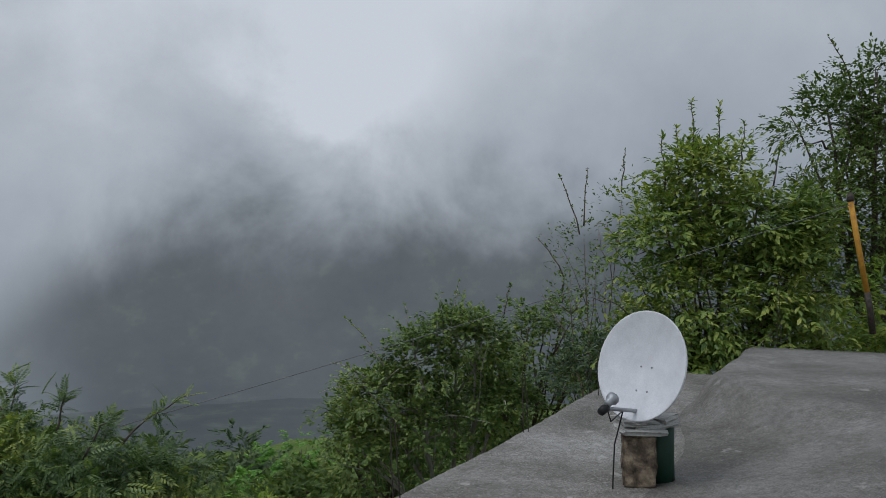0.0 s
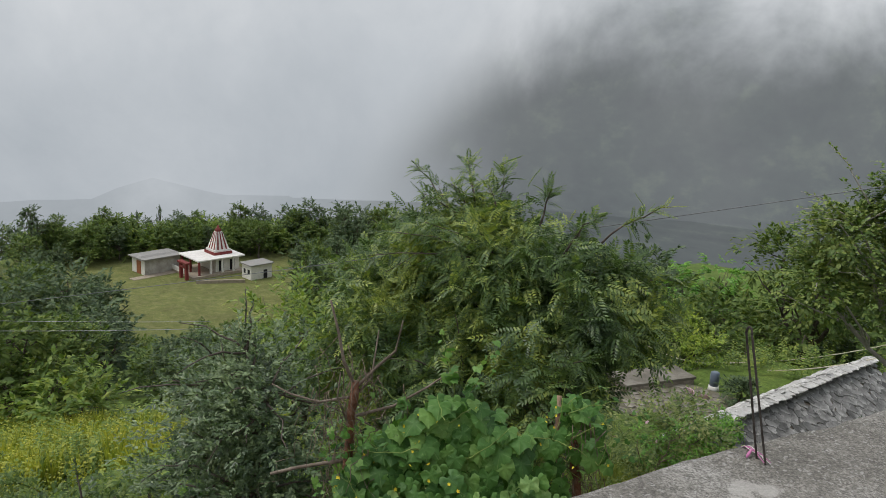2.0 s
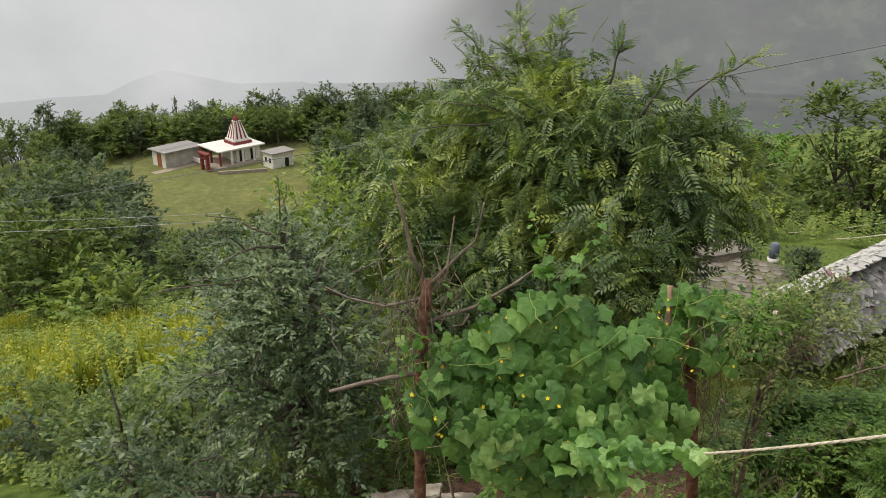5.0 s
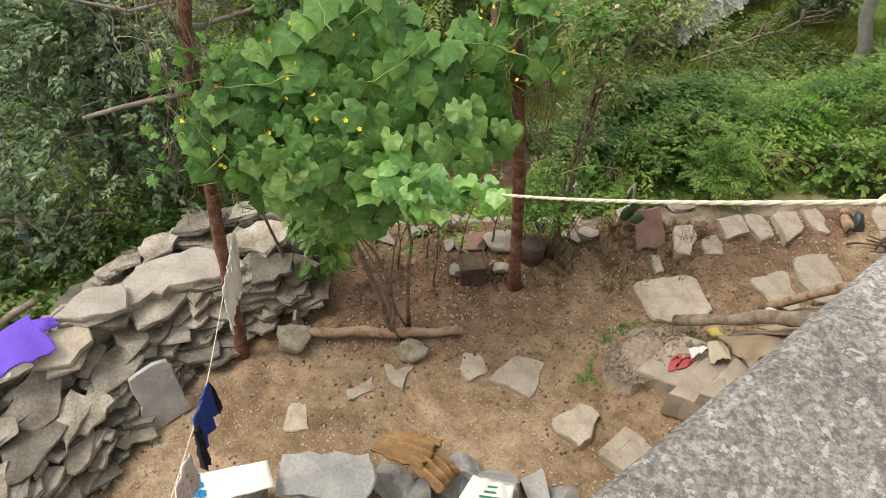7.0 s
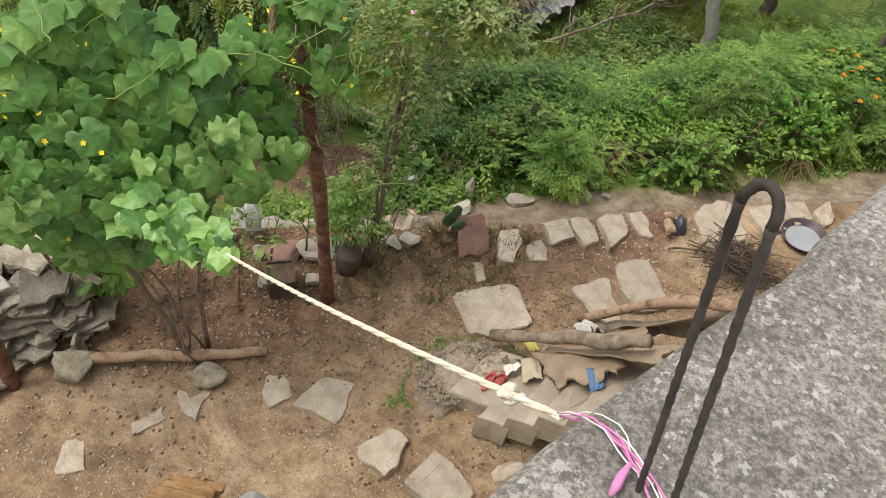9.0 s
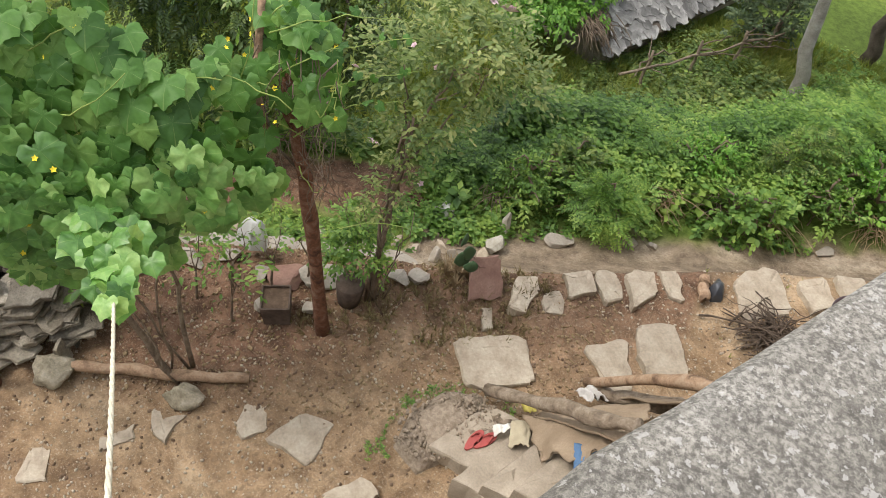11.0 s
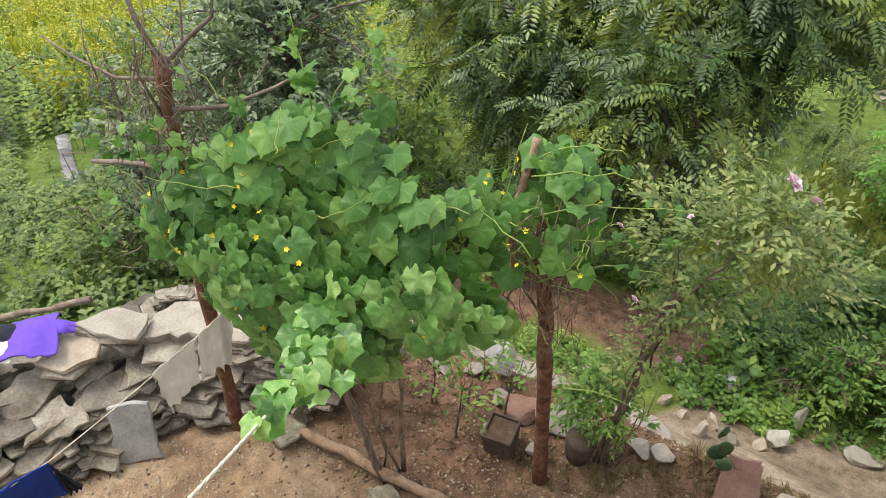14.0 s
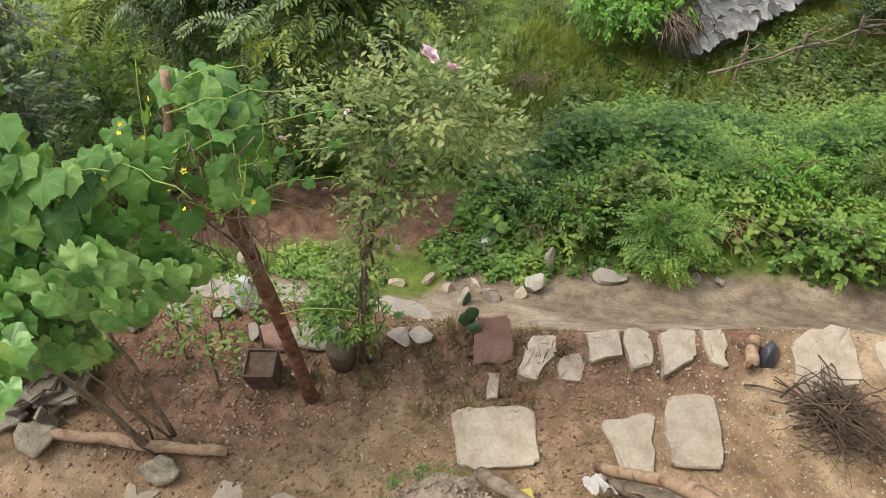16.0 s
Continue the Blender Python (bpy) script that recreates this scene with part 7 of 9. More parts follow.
def iron_loop(base, top, gap, label, twist=True, seed=1):
    """A pair of ribbed reinforcing bars bent over at the top."""
    rng = np.random.default_rng(seed)
    th = thing("reinforcing_irons", label, "iron rods", "irons standing along the roof edge", at=base)
    b, t, g = np.array(base), np.array(top), np.array(gap)
    for k in range(2):
        a = b + g * k
        e = t + g * k * 0.6
        p = bend(a - (0, 0, 0.06), e, 40, 0, 0.0, rng)
        r = 0.005 * np.where(np.arange(40) % 2, 1.18, 0.92)
        buf = Buf()
        add_tube(buf, p - b, r, 7)
        part("rod", buf, IRON, th)
    buf = Buf()
    e0, e1 = t, t + g * 0.6
    a = np.linspace(0, math.pi, 9)
    mid, half = (e0 + e1) / 2, (e0 - e1) / 2
    add_tube(buf, mid + np.cos(a)[:, None] * half + np.sin(a)[:, None] * np.array([0, 0, 0.03]) - b, 0.0054, 7)
    part("bend", buf, IRON, th)
    return th


iron_loop((-1.575, 3.92, -0.36), (-1.70, 3.84, 0.245), (0.045, -0.04, 0), "pair of rusty ribbed irons leaning on the roof edge")
for k, (a, h) in enumerate(((3.7, 0.62), (6.4, 0.6), (8.9, 0.5))):
    p = edge_point(a, 0.20 if k == 0 else 0.10, -0.36)
    iron_loop(p, (p[0] - 0.02, p[1] - 0.03, -0.36 + h), (0.055, 0.02, 0), "pair of thin irons standing on the roof edge", seed=k)
iron_loop((5.45, 12.95, 0.06), (5.43, 12.9, 0.94), (0.06, 0.0, 0), "pair of thin irons on the higher roof", seed=9)


def laundry():
    rng = np.random.default_rng(610)
    pts = np.concatenate([bend((-5.25, 6.0, -3.72), (-4.45, 4.56, -3.38), 8, 0.03), bend((-4.45, 4.56, -3.38), (-3.6, 2.95, -2.55), 8, 0.03)[1:]])
    buf = Buf()
    add_tube(buf, pts, 0.0038, 5)
    lone("clothes_line", buf, ROPE, "thin string stretched across the yard for laundry", "string")
    cloth("white_cloth", [(-5.27, 6.03, -3.74), (-5.08, 5.69, -3.655), (-5.05, 5.64, -4.07), (-5.21, 5.93, -4.3)], THIN_CLOTH, "off-white cloth hanging on a string", "cloth", 1, 0.016, 24, 0, 0.005, 0.25)
    cloth("white_cloth", [(-5.075, 5.68, -3.655), (-4.86, 5.30, -3.565), (-4.88, 5.34, -4.03), (-5.03, 5.61, -4.09)], THIN_CLOTH, "off-white cloth with a ragged hem hanging on a string", "cloth", 2, 0.016, 24, 0, 0.005, 0.3)
    shirt = thing("blue_shirt", "dark blue shirt hanging on a string", "shirt", at=(-4.43, 4.52, -3.37))
    o = np.array(shirt.location)
    for name, c, m in (("body", [(-4.44, 4.54, -3.37), (-4.25, 4.18, -3.17), (-4.21, 4.13, -3.46), (-4.45, 4.56, -3.72)], BLUE), ("sleeve", [(-4.43, 4.55, -3.38), (-4.43, 4.58, -3.5), (-4.48, 4.65, -3.8), (-4.44, 4.56, -3.74)], NAVY),
                       ("sleeve", [(-4.24, 4.2, -3.2), (-4.22, 4.14, -3.2), (-4.17, 4.09, -3.48), (-4.22, 4.18, -3.55)], NAVY)):
        ob = cloth(name, [np.array(q) - o for q in c], m, "", "", 3, 0.018, 16, 0, 0.01, 0.1)
        ob.parent = shirt
        for key in ("label", "category"):
            if key in ob:
                del ob[key]
    cloth("printed_cloth", [(-4.13, 3.98, -3.1), (-3.9, 3.55, -2.89), (-3.97, 3.65, -3.42), (-4.13, 3.97, -3.42)], surface("pink_grey_print", [(0.36, (0.30, 0.10, 0.10)), (0.42, (0.6, 0.5, 0.46)), (0.62, (0.66, 0.57, 0.53)), (0.68, (0.16, 0.13, 0.14))], 22, 60, 0.9, 0.2, 0.2), "pinkish grey printed cloth hanging on a string", "cloth", 4, 0.02, 16)


laundry()
def draped(name, label, category, at, pieces):
    """A garment of several cloth parts lying on the wall."""
    th = thing(name, label, category, at=at)
    for k, (piece, corners, material, fold) in enumerate(pieces):
        ob = cloth(piece, [np.array(q) - np.array(at) for q in corners], material, "", "", 11 + 3 * k, fold, 26, -0.03, 0.008, 0.2, 1.3)
        ob.parent = th
        for key in ("label", "category"):
            if key in ob:
                del ob[key]


draped("violet_garment", "bright violet garment spread on a stone wall", "garment", (-6.4, 4.8, -4.4), [
    ("body", [(-6.7, 4.7, -4.365), (-6.6, 5.03, -4.365), (-6.19, 4.88, -4.4), (-6.4, 4.49, -4.4)], PURPLE, 0.009), ("sleeve", [(-6.56, 4.98, -4.375), (-6.45, 5.12, -4.4), (-6.36, 5.08, -4.42), (-6.4, 4.93, -4.39)], PURPLE, 0.007)])
draped("white_garment", "white and black garment spread on a stone wall", "garment", (-6.6, 4.5, -4.4), [
    ("panel", [(-6.66, 4.42, -4.385), (-6.5, 4.66, -4.385), (-6.34, 4.55, -4.43), (-6.5, 4.36, -4.43)], WHITE_CLOTH, 0.006), ("yoke", [(-6.77, 4.52, -4.375), (-6.68, 4.76, -4.375), (-6.52, 4.64, -4.38), (-6.6, 4.44, -4.38)], NAVY, 0.006),
    ("band", [(-6.72, 4.54, -4.36), (-6.7, 4.61, -4.36), (-6.62, 4.57, -4.36), (-6.64, 4.5, -4.36)], WHITE_CLOTH, 0.002)])
draped("grey_cloth", "pale grey-blue cloth lying on a stone wall", "cloth", (-6.8, 4.25, -4.4), [("fold", [(-6.98, 4.15, -4.38), (-6.78, 4.46, -4.38), (-6.69, 4.36, -4.4), (-6.84, 4.07, -4.4)], PALE_BLUE, 0.012)])
draped("black_trousers", "black trousers with white patches drying on a stone wall", "trousers", (-6.6, 4.2, -4.5), [
    ("waist", [(-6.95, 4.02, -4.42), (-6.85, 4.27, -4.42), (-6.46, 4.17, -4.53), (-6.6, 3.93, -4.53)], NAVY, 0.012), ("leg", [(-6.79, 4.19, -4.44), (-6.73, 4.3, -4.44), (-6.29, 4.13, -4.72), (-6.37, 4.05, -4.72)], NAVY, 0.01),
    ("leg", [(-6.74, 4.28, -4.43), (-6.68, 4.41, -4.43), (-6.2, 4.28, -4.72), (-6.25, 4.19, -4.72)], NAVY, 0.01), ("patch", [(-6.84, 4.1, -4.40), (-6.81, 4.16, -4.40), (-6.66, 4.11, -4.45), (-6.69, 4.06, -4.45)], WHITE_CLOTH, 0.004),
    ("patch", [(-6.9, 3.98, -4.41), (-6.87, 4.04, -4.41), (-6.72, 4.0, -4.45), (-6.75, 3.95, -4.45)], WHITE_CLOTH, 0.004)])

# ---- by the low rubble wall ----
sheet = cloth("white_sheet", [(-4.72, 4.42, -4.50), (-4.27, 4.74, -4.47), (-4.13, 4.6, -4.50), (-4.56, 4.24, -4.52)], WHITE_CLOTH, "white cloth with a blue flower print on the wall", "cloth", 21, 0.006, 16, 0, 0.008)
buf = Buf()
for k, (x, y) in enumerate(((-4.60, 4.40), (-4.55, 4.35), (-4.52, 4.30), (-4.65, 4.37), (-4.59, 4.33), (-4.65, 4.43))):
    a = np.linspace(0, 6.283, 11)[:-1]
    r = 0.031 * (1 + 0.2 * np.cos(a * 5))
    v = np.column_stack([x + r * np.cos(a), y + r * np.sin(a), np.full(10, -4.494 + 0.002 * k)])
    buf.add(np.concatenate([v, [[x, y, -4.493 + 0.002 * k]]]), [(q, (q + 1) % 10, 10) for q in range(10)])
flower = part("print", buf, plain("blue_print", (0.02, 0.2, 0.42), 0.9), sheet, "blue flower print")
net = thing("jute_net", "golden brown jute net thrown over the wall stones", "net", at=(-3.4, 5.3, -4.66))
for c, q in (([(-3.7, 5.2, -4.64), (-3.6, 5.44, -4.66), (-3.2, 5.48, -4.62), (-3.3, 5.2, -4.60)], 30), ([(-3.42, 5.22, -4.61), (-3.3, 5.42, -4.63), (-3.05, 5.36, -4.72), (-3.08, 5.14, -4.74)], 31), ([(-3.6, 5.38, -4.65), (-3.35, 5.52, -4.66), (-3.3, 5.5, -4.8), (-3.55, 5.45, -4.8)], 32)):
    ob = cloth("fold", [np.array(k) - np.array(net.location) for k in c], JUTE, "", "", q, 0.035, 26, -0.05, 0.012, 0.35, 3.5)
    ob.parent = net
    for key in ("label", "category"):
        if key in ob:
            del ob[key]
hump("gravel_heap", [(-4.5, 4.2), (-3.6, 4.7), (-3.0, 5.05), (-2.5, 5.25), (-2.2, 5.15), (-2.3, 4.5), (-3.4, 3.9), (-4.4, 3.5)], 0.10, GRAVEL, "heap of pale gravel behind a low wall", "gravel", 31, 0.34, 0.08)
rg = np.random.default_rng(33)
buf = Buf()
ico = bmesh.new()
bmesh.ops.create_icosphere(ico, subdivisions=1, radius=1)
ico_v, ico_f = np.array([v.co[:] for v in ico.verts]), np.array([[v.index for v in f.verts] for f in ico.faces])
ico.free()


def pebbles(name, spots, size, material, label, seed, lift=0.0, flat=0.6, z=None):
    rng = np.random.default_rng(seed)
    n = len(spots)
    q = np.stack([np.array(Euler(rng.uniform(0, 6.28, 3)).to_matrix()) for _ in range(n)])
    zz = (land(spots[:, 0], spots[:, 1]) if z is None else z) + lift
    b = Buf()
    strew(b, (ico_v * (1, 0.8, flat), ico_f, np.zeros((len(ico_v), 2))), np.column_stack([spots, zz]), q, rng.uniform(0.4, 1.0, n) ** 1.6 * size)
    return lone(name, b, material, label, "pebbles", kind="stuff")


sp = np.column_stack([rg.uniform(-4.3, -2.3, 900), rg.uniform(4.3, 5.3, 900)])
sp = sp[(sp[:, 1] < 5.25 + 0.42 * (sp[:, 0] + 2.5)) & (sp[:, 1] > 4.3 + 0.42 * (sp[:, 0] + 2.5))]
pebbles("gravel", sp, 0.028, GRAVEL, "loose pale gravel on a heap", 34, 0.44)
bag = thing("printed_sack", "white woven sack with faded green print", "sack", at=(-2.75, 5.2, -4.66))
ob = cloth("sheet", [(-0.2, -0.14, 0.03), (0.18, -0.02, 0.03), (0.14, 0.14, 0.05), (-0.16, 0.1, 0.05)], WHITE_CLOTH, "", "", 35, 0.012, 14, -0.03, 0.02)
ob.parent = bag
for k in range(3):
    bm = bmesh.new()
    prism(bm, [(-0.08 + 0.01 * k, 0.03 - 0.04 * k), (0.06 + 0.01 * k, 0.07 - 0.04 * k), (0.058 + 0.01 * k, 0.085 - 0.04 * k), (-0.085 + 0.01 * k, 0.045 - 0.04 * k)], 0.075, 0.079)
    part("print_bar", bm, plain("faded_green_ink", (0.05, 0.22, 0.12), 0.9), bag)
for key in ("label", "category"):
    if key in ob:
        del ob[key]

# ---- steps, logs and sacking by the house ----
def make_steps():
    st = thing("stone_steps", "worn cement steps rising beside the house", "steps", at=(-1.66, 6.85, zland(-1.66, 6.85)))
    o = np.array(st.location)
    run, side = np.array([0.999, -0.03]), np.array([0.42, 0.907])
    rng = np.random.default_rng(40)
    for k in range(6):
        a = np.array([-2.0, 7.0]) if k == 0 else np.array([-1.71, 6.76]) + run * (0.217 * (k - 1))
        long = 0.40 if k == 0 else 0.27
        wide = 0.66 if k == 0 else 0.72
        pts = [a, a + run * long, a + run * long + side * wide, a + side * wide]
        bm = slab_mesh([p - o[:2] for p in pts], 0.30 if k else 0.26, rng, 0.006)
        ob = part("step", bm, CEMENT, st)
        ob.location = (0, 0, -4.92 - o[2] + 0.155 * k)
    return st


make_steps()
rock_thing("stone_block", (-1.28, 6.52), (0.18, 0.13, 0.16), 41, FLAG, "rough stone under the cement steps", 0.2, 20, 0.15)
hump("pebbly_mound", [(-2.28, 6.92), (-2.3, 7.25), (-2.12, 7.6), (-1.78, 7.74), (-1.6, 7.45), (-1.8, 7.05), (-2.0, 6.8)], 0.15, PEBBLES, "low mound of pebbly cement before the steps", "cement", 42, 0.0, 0.03)
rg = np.random.default_rng(43)
sp = np.column_stack([rg.uniform(-2.3, -1.55, 900), rg.uniform(6.8, 7.75, 900)])
sp = sp[np.hypot((sp[:, 0] + 1.95) * 1.1 - (sp[:, 1] - 7.25) * 0.5, (sp[:, 1] - 7.25)) < 0.37]
pebbles("pebbles", sp, 0.026, PEBBLES, "pale pebbles set in a cement mound", 44, 0.13)
sp = np.column_stack([rg.uniform(-2.6, -1.5, 2600), rg.uniform(6.6, 8.1, 2600)])
d = np.hypot((sp[:, 0] + 1.95) * 1.1 - (sp[:, 1] - 7.25) * 0.5, (sp[:, 1] - 7.25))
sp = sp[(d > 0.42) & (d < 0.56) & (vnoise(sp[:, 0] * 4, sp[:, 1] * 4, 5) > 0.35)]
carpet("moss", "dark green moss and tiny weeds round a cement mound", "moss", LOW, sp, 0.03 + 0.04 * rg.random(len(sp)), WEED, 23, 0.5)
add_log("log", (-1.78, 7.68, -4.86), (-0.72, 7.14, -3.68), 0.06, 0.052, GREY_WOOD, "grey weathered log sloping up beside the sacking", 45, z_from_land=False)
add_log("log", (-1.0, 8.12, -4.86), (-0.1, 8.0, -4.27), 0.062, 0.066, GREY_WOOD, "grey weathered log with a sawn end", 46, z_from_land=False)
add_log("log", (-1.06, 8.2, -4.88), (-0.12, 7.66, -3.56), 0.045, 0.055, LOG_WOOD, "bent brown log among sacking", 47, -0.10, z_from_land=False)
add_log("log", (-1.64, 7.48, 0.10), (-1.28, 7.56, 0.12), 0.045, 0.045, GREY_WOOD, "short grey log end", 48)
hump("sacking", [(-1.36, 7.42), (-1.3, 7.58), (-0.95, 7.68), (-0.4, 7.8), (0.1, 8.0), (0.3, 7.8), (0.0, 7.4), (-0.5, 7.2), (-0.95, 7.3)], 0.42, SACKING, "brown sackcloth heaped over firewood", "sackcloth", 49, 0.12, 0.06, 0.045)
cloth("sacking", [(-1.36, 7.5, -4.62), (-1.12, 7.72, -4.74), (-0.3, 7.45, -3.95), (-0.62, 7.02, -3.66)], SACKING, "brown sackcloth drawn up over sloping logs", "sackcloth", 50, 0.035, 26, 0.0, 0.015, 0.15, 2.2)
cloth("sacking", [(-0.86, 8.1, -4.8), (-0.6, 8.2, -4.8), (0.1, 7.98, -4.05), (-0.15, 7.62, -3.6)], SACKING, "brown sackcloth over logs beside the house", "sackcloth", 51, 0.03, 22, 0.0, 0.015, 0.15, 1.6)
cloth("sacking", [(-1.42, 7.5, -4.68), (-0.67, 7.44, -4.12), (-0.79, 7.13, -4.12), (-1.21, 7.07, -4.48)], SACKING, "brown sackcloth heaped over the top of the steps", "sackcloth", 52, 0.03, 30, -0.06, 0.015, 0.3, 1.7)
cloth("sacking", [(-1.11, 7.72, -4.66), (-0.6, 7.83, -4.3), (-0.59, 7.55, -4.12), (-0.97, 7.58, -4.5)], SACKING, "brown sackcloth tucked under a sloping log", "sackcloth", 53, 0.02, 22, -0.03, 0.015, 0.2, 1.4)
cloth("rag", [(-1.5, 7.42, -4.73), (-1.36, 7.5, -4.72), (-1.3, 7.22, -4.6), (-1.43, 7.2, -4.73)], plain("cream_cloth", (0.44, 0.385, 0.27), 0.9), "cream rag lying on the steps", "rag", 60, 0.014, 16, -0.02, 0.006, 0.3, 1.2)
cloth("paper", [(-1.62, 7.4, -4.86), (-1.5, 7.46, -4.84), (-1.47, 7.36, -4.74), (-1.57, 7.32, -4.86)], WHITE_CLOTH, "crumpled white paper on the steps", "paper", 61, 0.022, 14, -0.02, 0.004, 0.4, 1.8)
cloth("plastic_sheet", [(-1.14, 7.99, -4.76), (-1.02, 8.09, -4.74), (-0.88, 8.02, -4.7), (-1.0, 7.9, -4.68)], plain("grey_white_plastic", (0.5, 0.48, 0.45), 0.5), "crumpled white plastic among the logs", "litter", 62, 0.035, 20, -0.03, 0.004, 0.5, 2.2)
cloth("yellow_litter", [(-1.5, 7.74, -4.92), (-1.42, 7.8, -4.9), (-1.34, 7.72, -4.9), (-1.43, 7.68, -4.92)], plain("yellow_plastic", (0.5, 0.42, 0.1), 0.6), "crumpled yellow wrapper beside the logs", "litter", 63, 0.01, 10, -0.01, 0.003, 0.3)
cloth("blue_rag", [(-1.02, 7.2, -4.28), (-0.85, 7.24, -4.24), (-0.86, 7.06, -4.26), (-0.95, 7.0, -4.3)], plain("faded_blue_cloth", (0.1, 0.19, 0.33), 0.9), "faded blue rag on the steps", "rag", 65, 0.012, 12, -0.02)


def slippers():
    for k, (x, y, rz) in enumerate(((-1.70, 7.22, 75), (-1.62, 7.26, 60))):
        th = thing("slipper", "red rubber slipper lying on a cement step", "slipper", "pair of slippers", at=(x, y, -4.915))
        th.rotation_euler = (0, 0, radians(rz))
        a = np.linspace(0, 6.283, 20, endpoint=False)
        w = 0.042 * (1 + 0.18 * np.cos(a))
        bm = bmesh.new()
        prism(bm, [(0.115 * math.cos(t), q * math.sin(t)) for t, q in zip(a, w)], 0, 0.018)
        part("sole", bm, SLIPPER, th)
        buf = Buf()
        for s in (-1, 1):
            add_tube(buf, np.array([(0.07, 0, 0.02), (0.045, s * 0.022, 0.045), (0.0, s * 0.034, 0.02)]), 0.008, 6)
        part("strap", buf, SLIPPER, th)


SLIPPER = plain("red_rubber", (0.42, 0.09, 0.08), 0.6)
slippers()

# ---- along the yard rim ----
bowl = thing("basin", "brown plastic basin with cloudy water", "basin", at=(1.05, 10.2, zland(1.05, 10.2)))
bm = bmesh.new()
rings = []
for r, z in ((0.16, 0.0), (0.235, 0.085), (0.25, 0.10), (0.238, 0.10), (0.222, 0.082), (0.155, 0.014)):
    rings.append([bm.verts.new((r * math.cos(t), r * math.sin(t), z)) for t in np.arange(28) * 2 * math.pi / 28])
for p, q in zip(rings, rings[1:]):
    for i in range(28):
        bm.faces.new((p[i], p[(i + 1) % 28], q[(i + 1) % 28], q[i]))
bm.faces.new(rings[-1])
bm.faces.new(rings[0][::-1])
part("basin_shell", bm, BOWL, bowl, smooth=True)
bm = bmesh.new()
bm.faces.new([bm.verts.new((0.185 * math.cos(t), 0.185 * math.sin(t), 0.045)) for t in np.arange(28) * 2 * math.pi / 28])
part("water", bm, WATER, bowl, "cloudy water")
bowl.rotation_euler = (radians(4), radians(-6), 0)
rg = np.random.default_rng(70)
buf = Buf()
for _ in range(210):
    c = np.array([0.38 + rg.normal(0, 0.15), 9.55 + rg.normal(0, 0.13), 0])
    d = np.array([rg.normal(0.09, 0.17), rg.normal(-0.06, 0.15), rg.uniform(-0.02, 0.12)])
    c[2] = zland(c[0], c[1]) + 0.03 + abs(rg.normal(0, 0.06))
    add_tube(buf, bend(c - d * 0.7, c + d, 6, -0.03, 0.012, rg), np.linspace(0.008, 0.0025, 6), 4)
for a, b in (((-0.35, 9.45, 0.04), (0.3, 9.6, 0.05)), ((0.1, 9.3, 0.03), (0.5, 9.7, 0.1))):
    add_tube(buf, bend((a[0], a[1], zland(*a[:2]) + a[2]), (b[0], b[1], zland(*b[:2]) + b[2]), 8, -0.02, 0.01, rg), np.linspace(0.012, 0.005, 8), 5)
lone("brushwood", buf, surface("dark_brushwood", [(0.3, (0.05, 0.037, 0.027)), (0.7, (0.15, 0.11, 0.08))], 10, 60, 0.9), "heap of dry brown brushwood on the earth", "brushwood", kind="stuff")
add_log("wood_stub", (-0.42, 9.88, 0.10), (-0.36, 9.60, 0.09), 0.055, 0.05, LOG_WOOD, "short stub of wood by the edging stones", 71)
hump("plastic_bag", [(-0.36, 9.78), (-0.3, 9.95), (-0.2, 9.93), (-0.18, 9.75), (-0.28, 9.7)], 0.14, PLASTIC_DARK, "crumpled dark plastic bag by the edging stones", "bag", 72, 0.03, 0.06, 0.02)
hump("plastic_bag", [(-3.55, 10.62), (-3.47, 10.82), (-3.29, 10.85), (-3.2, 10.7), (-3.32, 10.58)], 0.16, PLASTIC_CLEAR, "crumpled pale plastic bag among weeds", "bag", 73, 0.06, 0.06, 0.02)
hump("plastic_bag", [(-4.42, 7.92), (-4.38, 8.08), (-4.2, 8.1), (-4.12, 7.95), (-4.25, 7.88)], 0.24, PLASTIC_CLEAR, "pale plastic bag hung on a shrub", "bag", 74, 0.25, 0.05, 0.02)
pot = thing("tin_planter", "dark rusted square tin planter", "planter", at=(-3.74, 7.56, zland(-3.74, 7.56)))
bm = bmesh.new()
for w0, z0, w1, z1 in ((0.11, 0, 0.125, 0.28), (0.125, 0.28, 0.112, 0.28), (0.112, 0.28, 0.108, 0.22)):
    lo = [bm.verts.new((sx * w0, sy * w0, z0)) for sx, sy in ((-1, -1), (1, -1), (1, 1), (-1, 1))]
    hi = [bm.verts.new((sx * w1, sy * w1, z1)) for sx, sy in ((-1, -1), (1, -1), (1, 1), (-1, 1))]
    for i in range(4):
        bm.faces.new((lo[i], lo[(i + 1) % 4], hi[(i + 1) % 4], hi[i]))
bm.faces.new(hi)
part("tin", bm, TIN, pot)
bm = bmesh.new()
prism(bm, [(-0.113, -0.113), (0.113, -0.113), (0.113, 0.113), (-0.113, 0.113)], 0.15, 0.25)
part("soil", bm, surface("dark_potting_soil", [(0.3, (0.07, 0.045, 0.03)), (0.7, (0.18, 0.125, 0.085))], 9, 70, 0.95, 0.5, 0.9, 0.03), pot, "dark crumbly soil")
pot.rotation_euler = (radians(6), radians(-4), radians(28))
pot = thing("bucket", "old dark bucket holding a shrub", "bucket", at=(-3.27, 7.98, zland(-3.27, 7.98)))
buf = Buf()
add_tube(buf, [(0, 0, 0), (0, 0, 0.1), (0, 0, 0.24), (0, 0, 0.25)], [0.10, 0.115, 0.13, 0.12], 18)
part("shell", buf, TIN, pot)
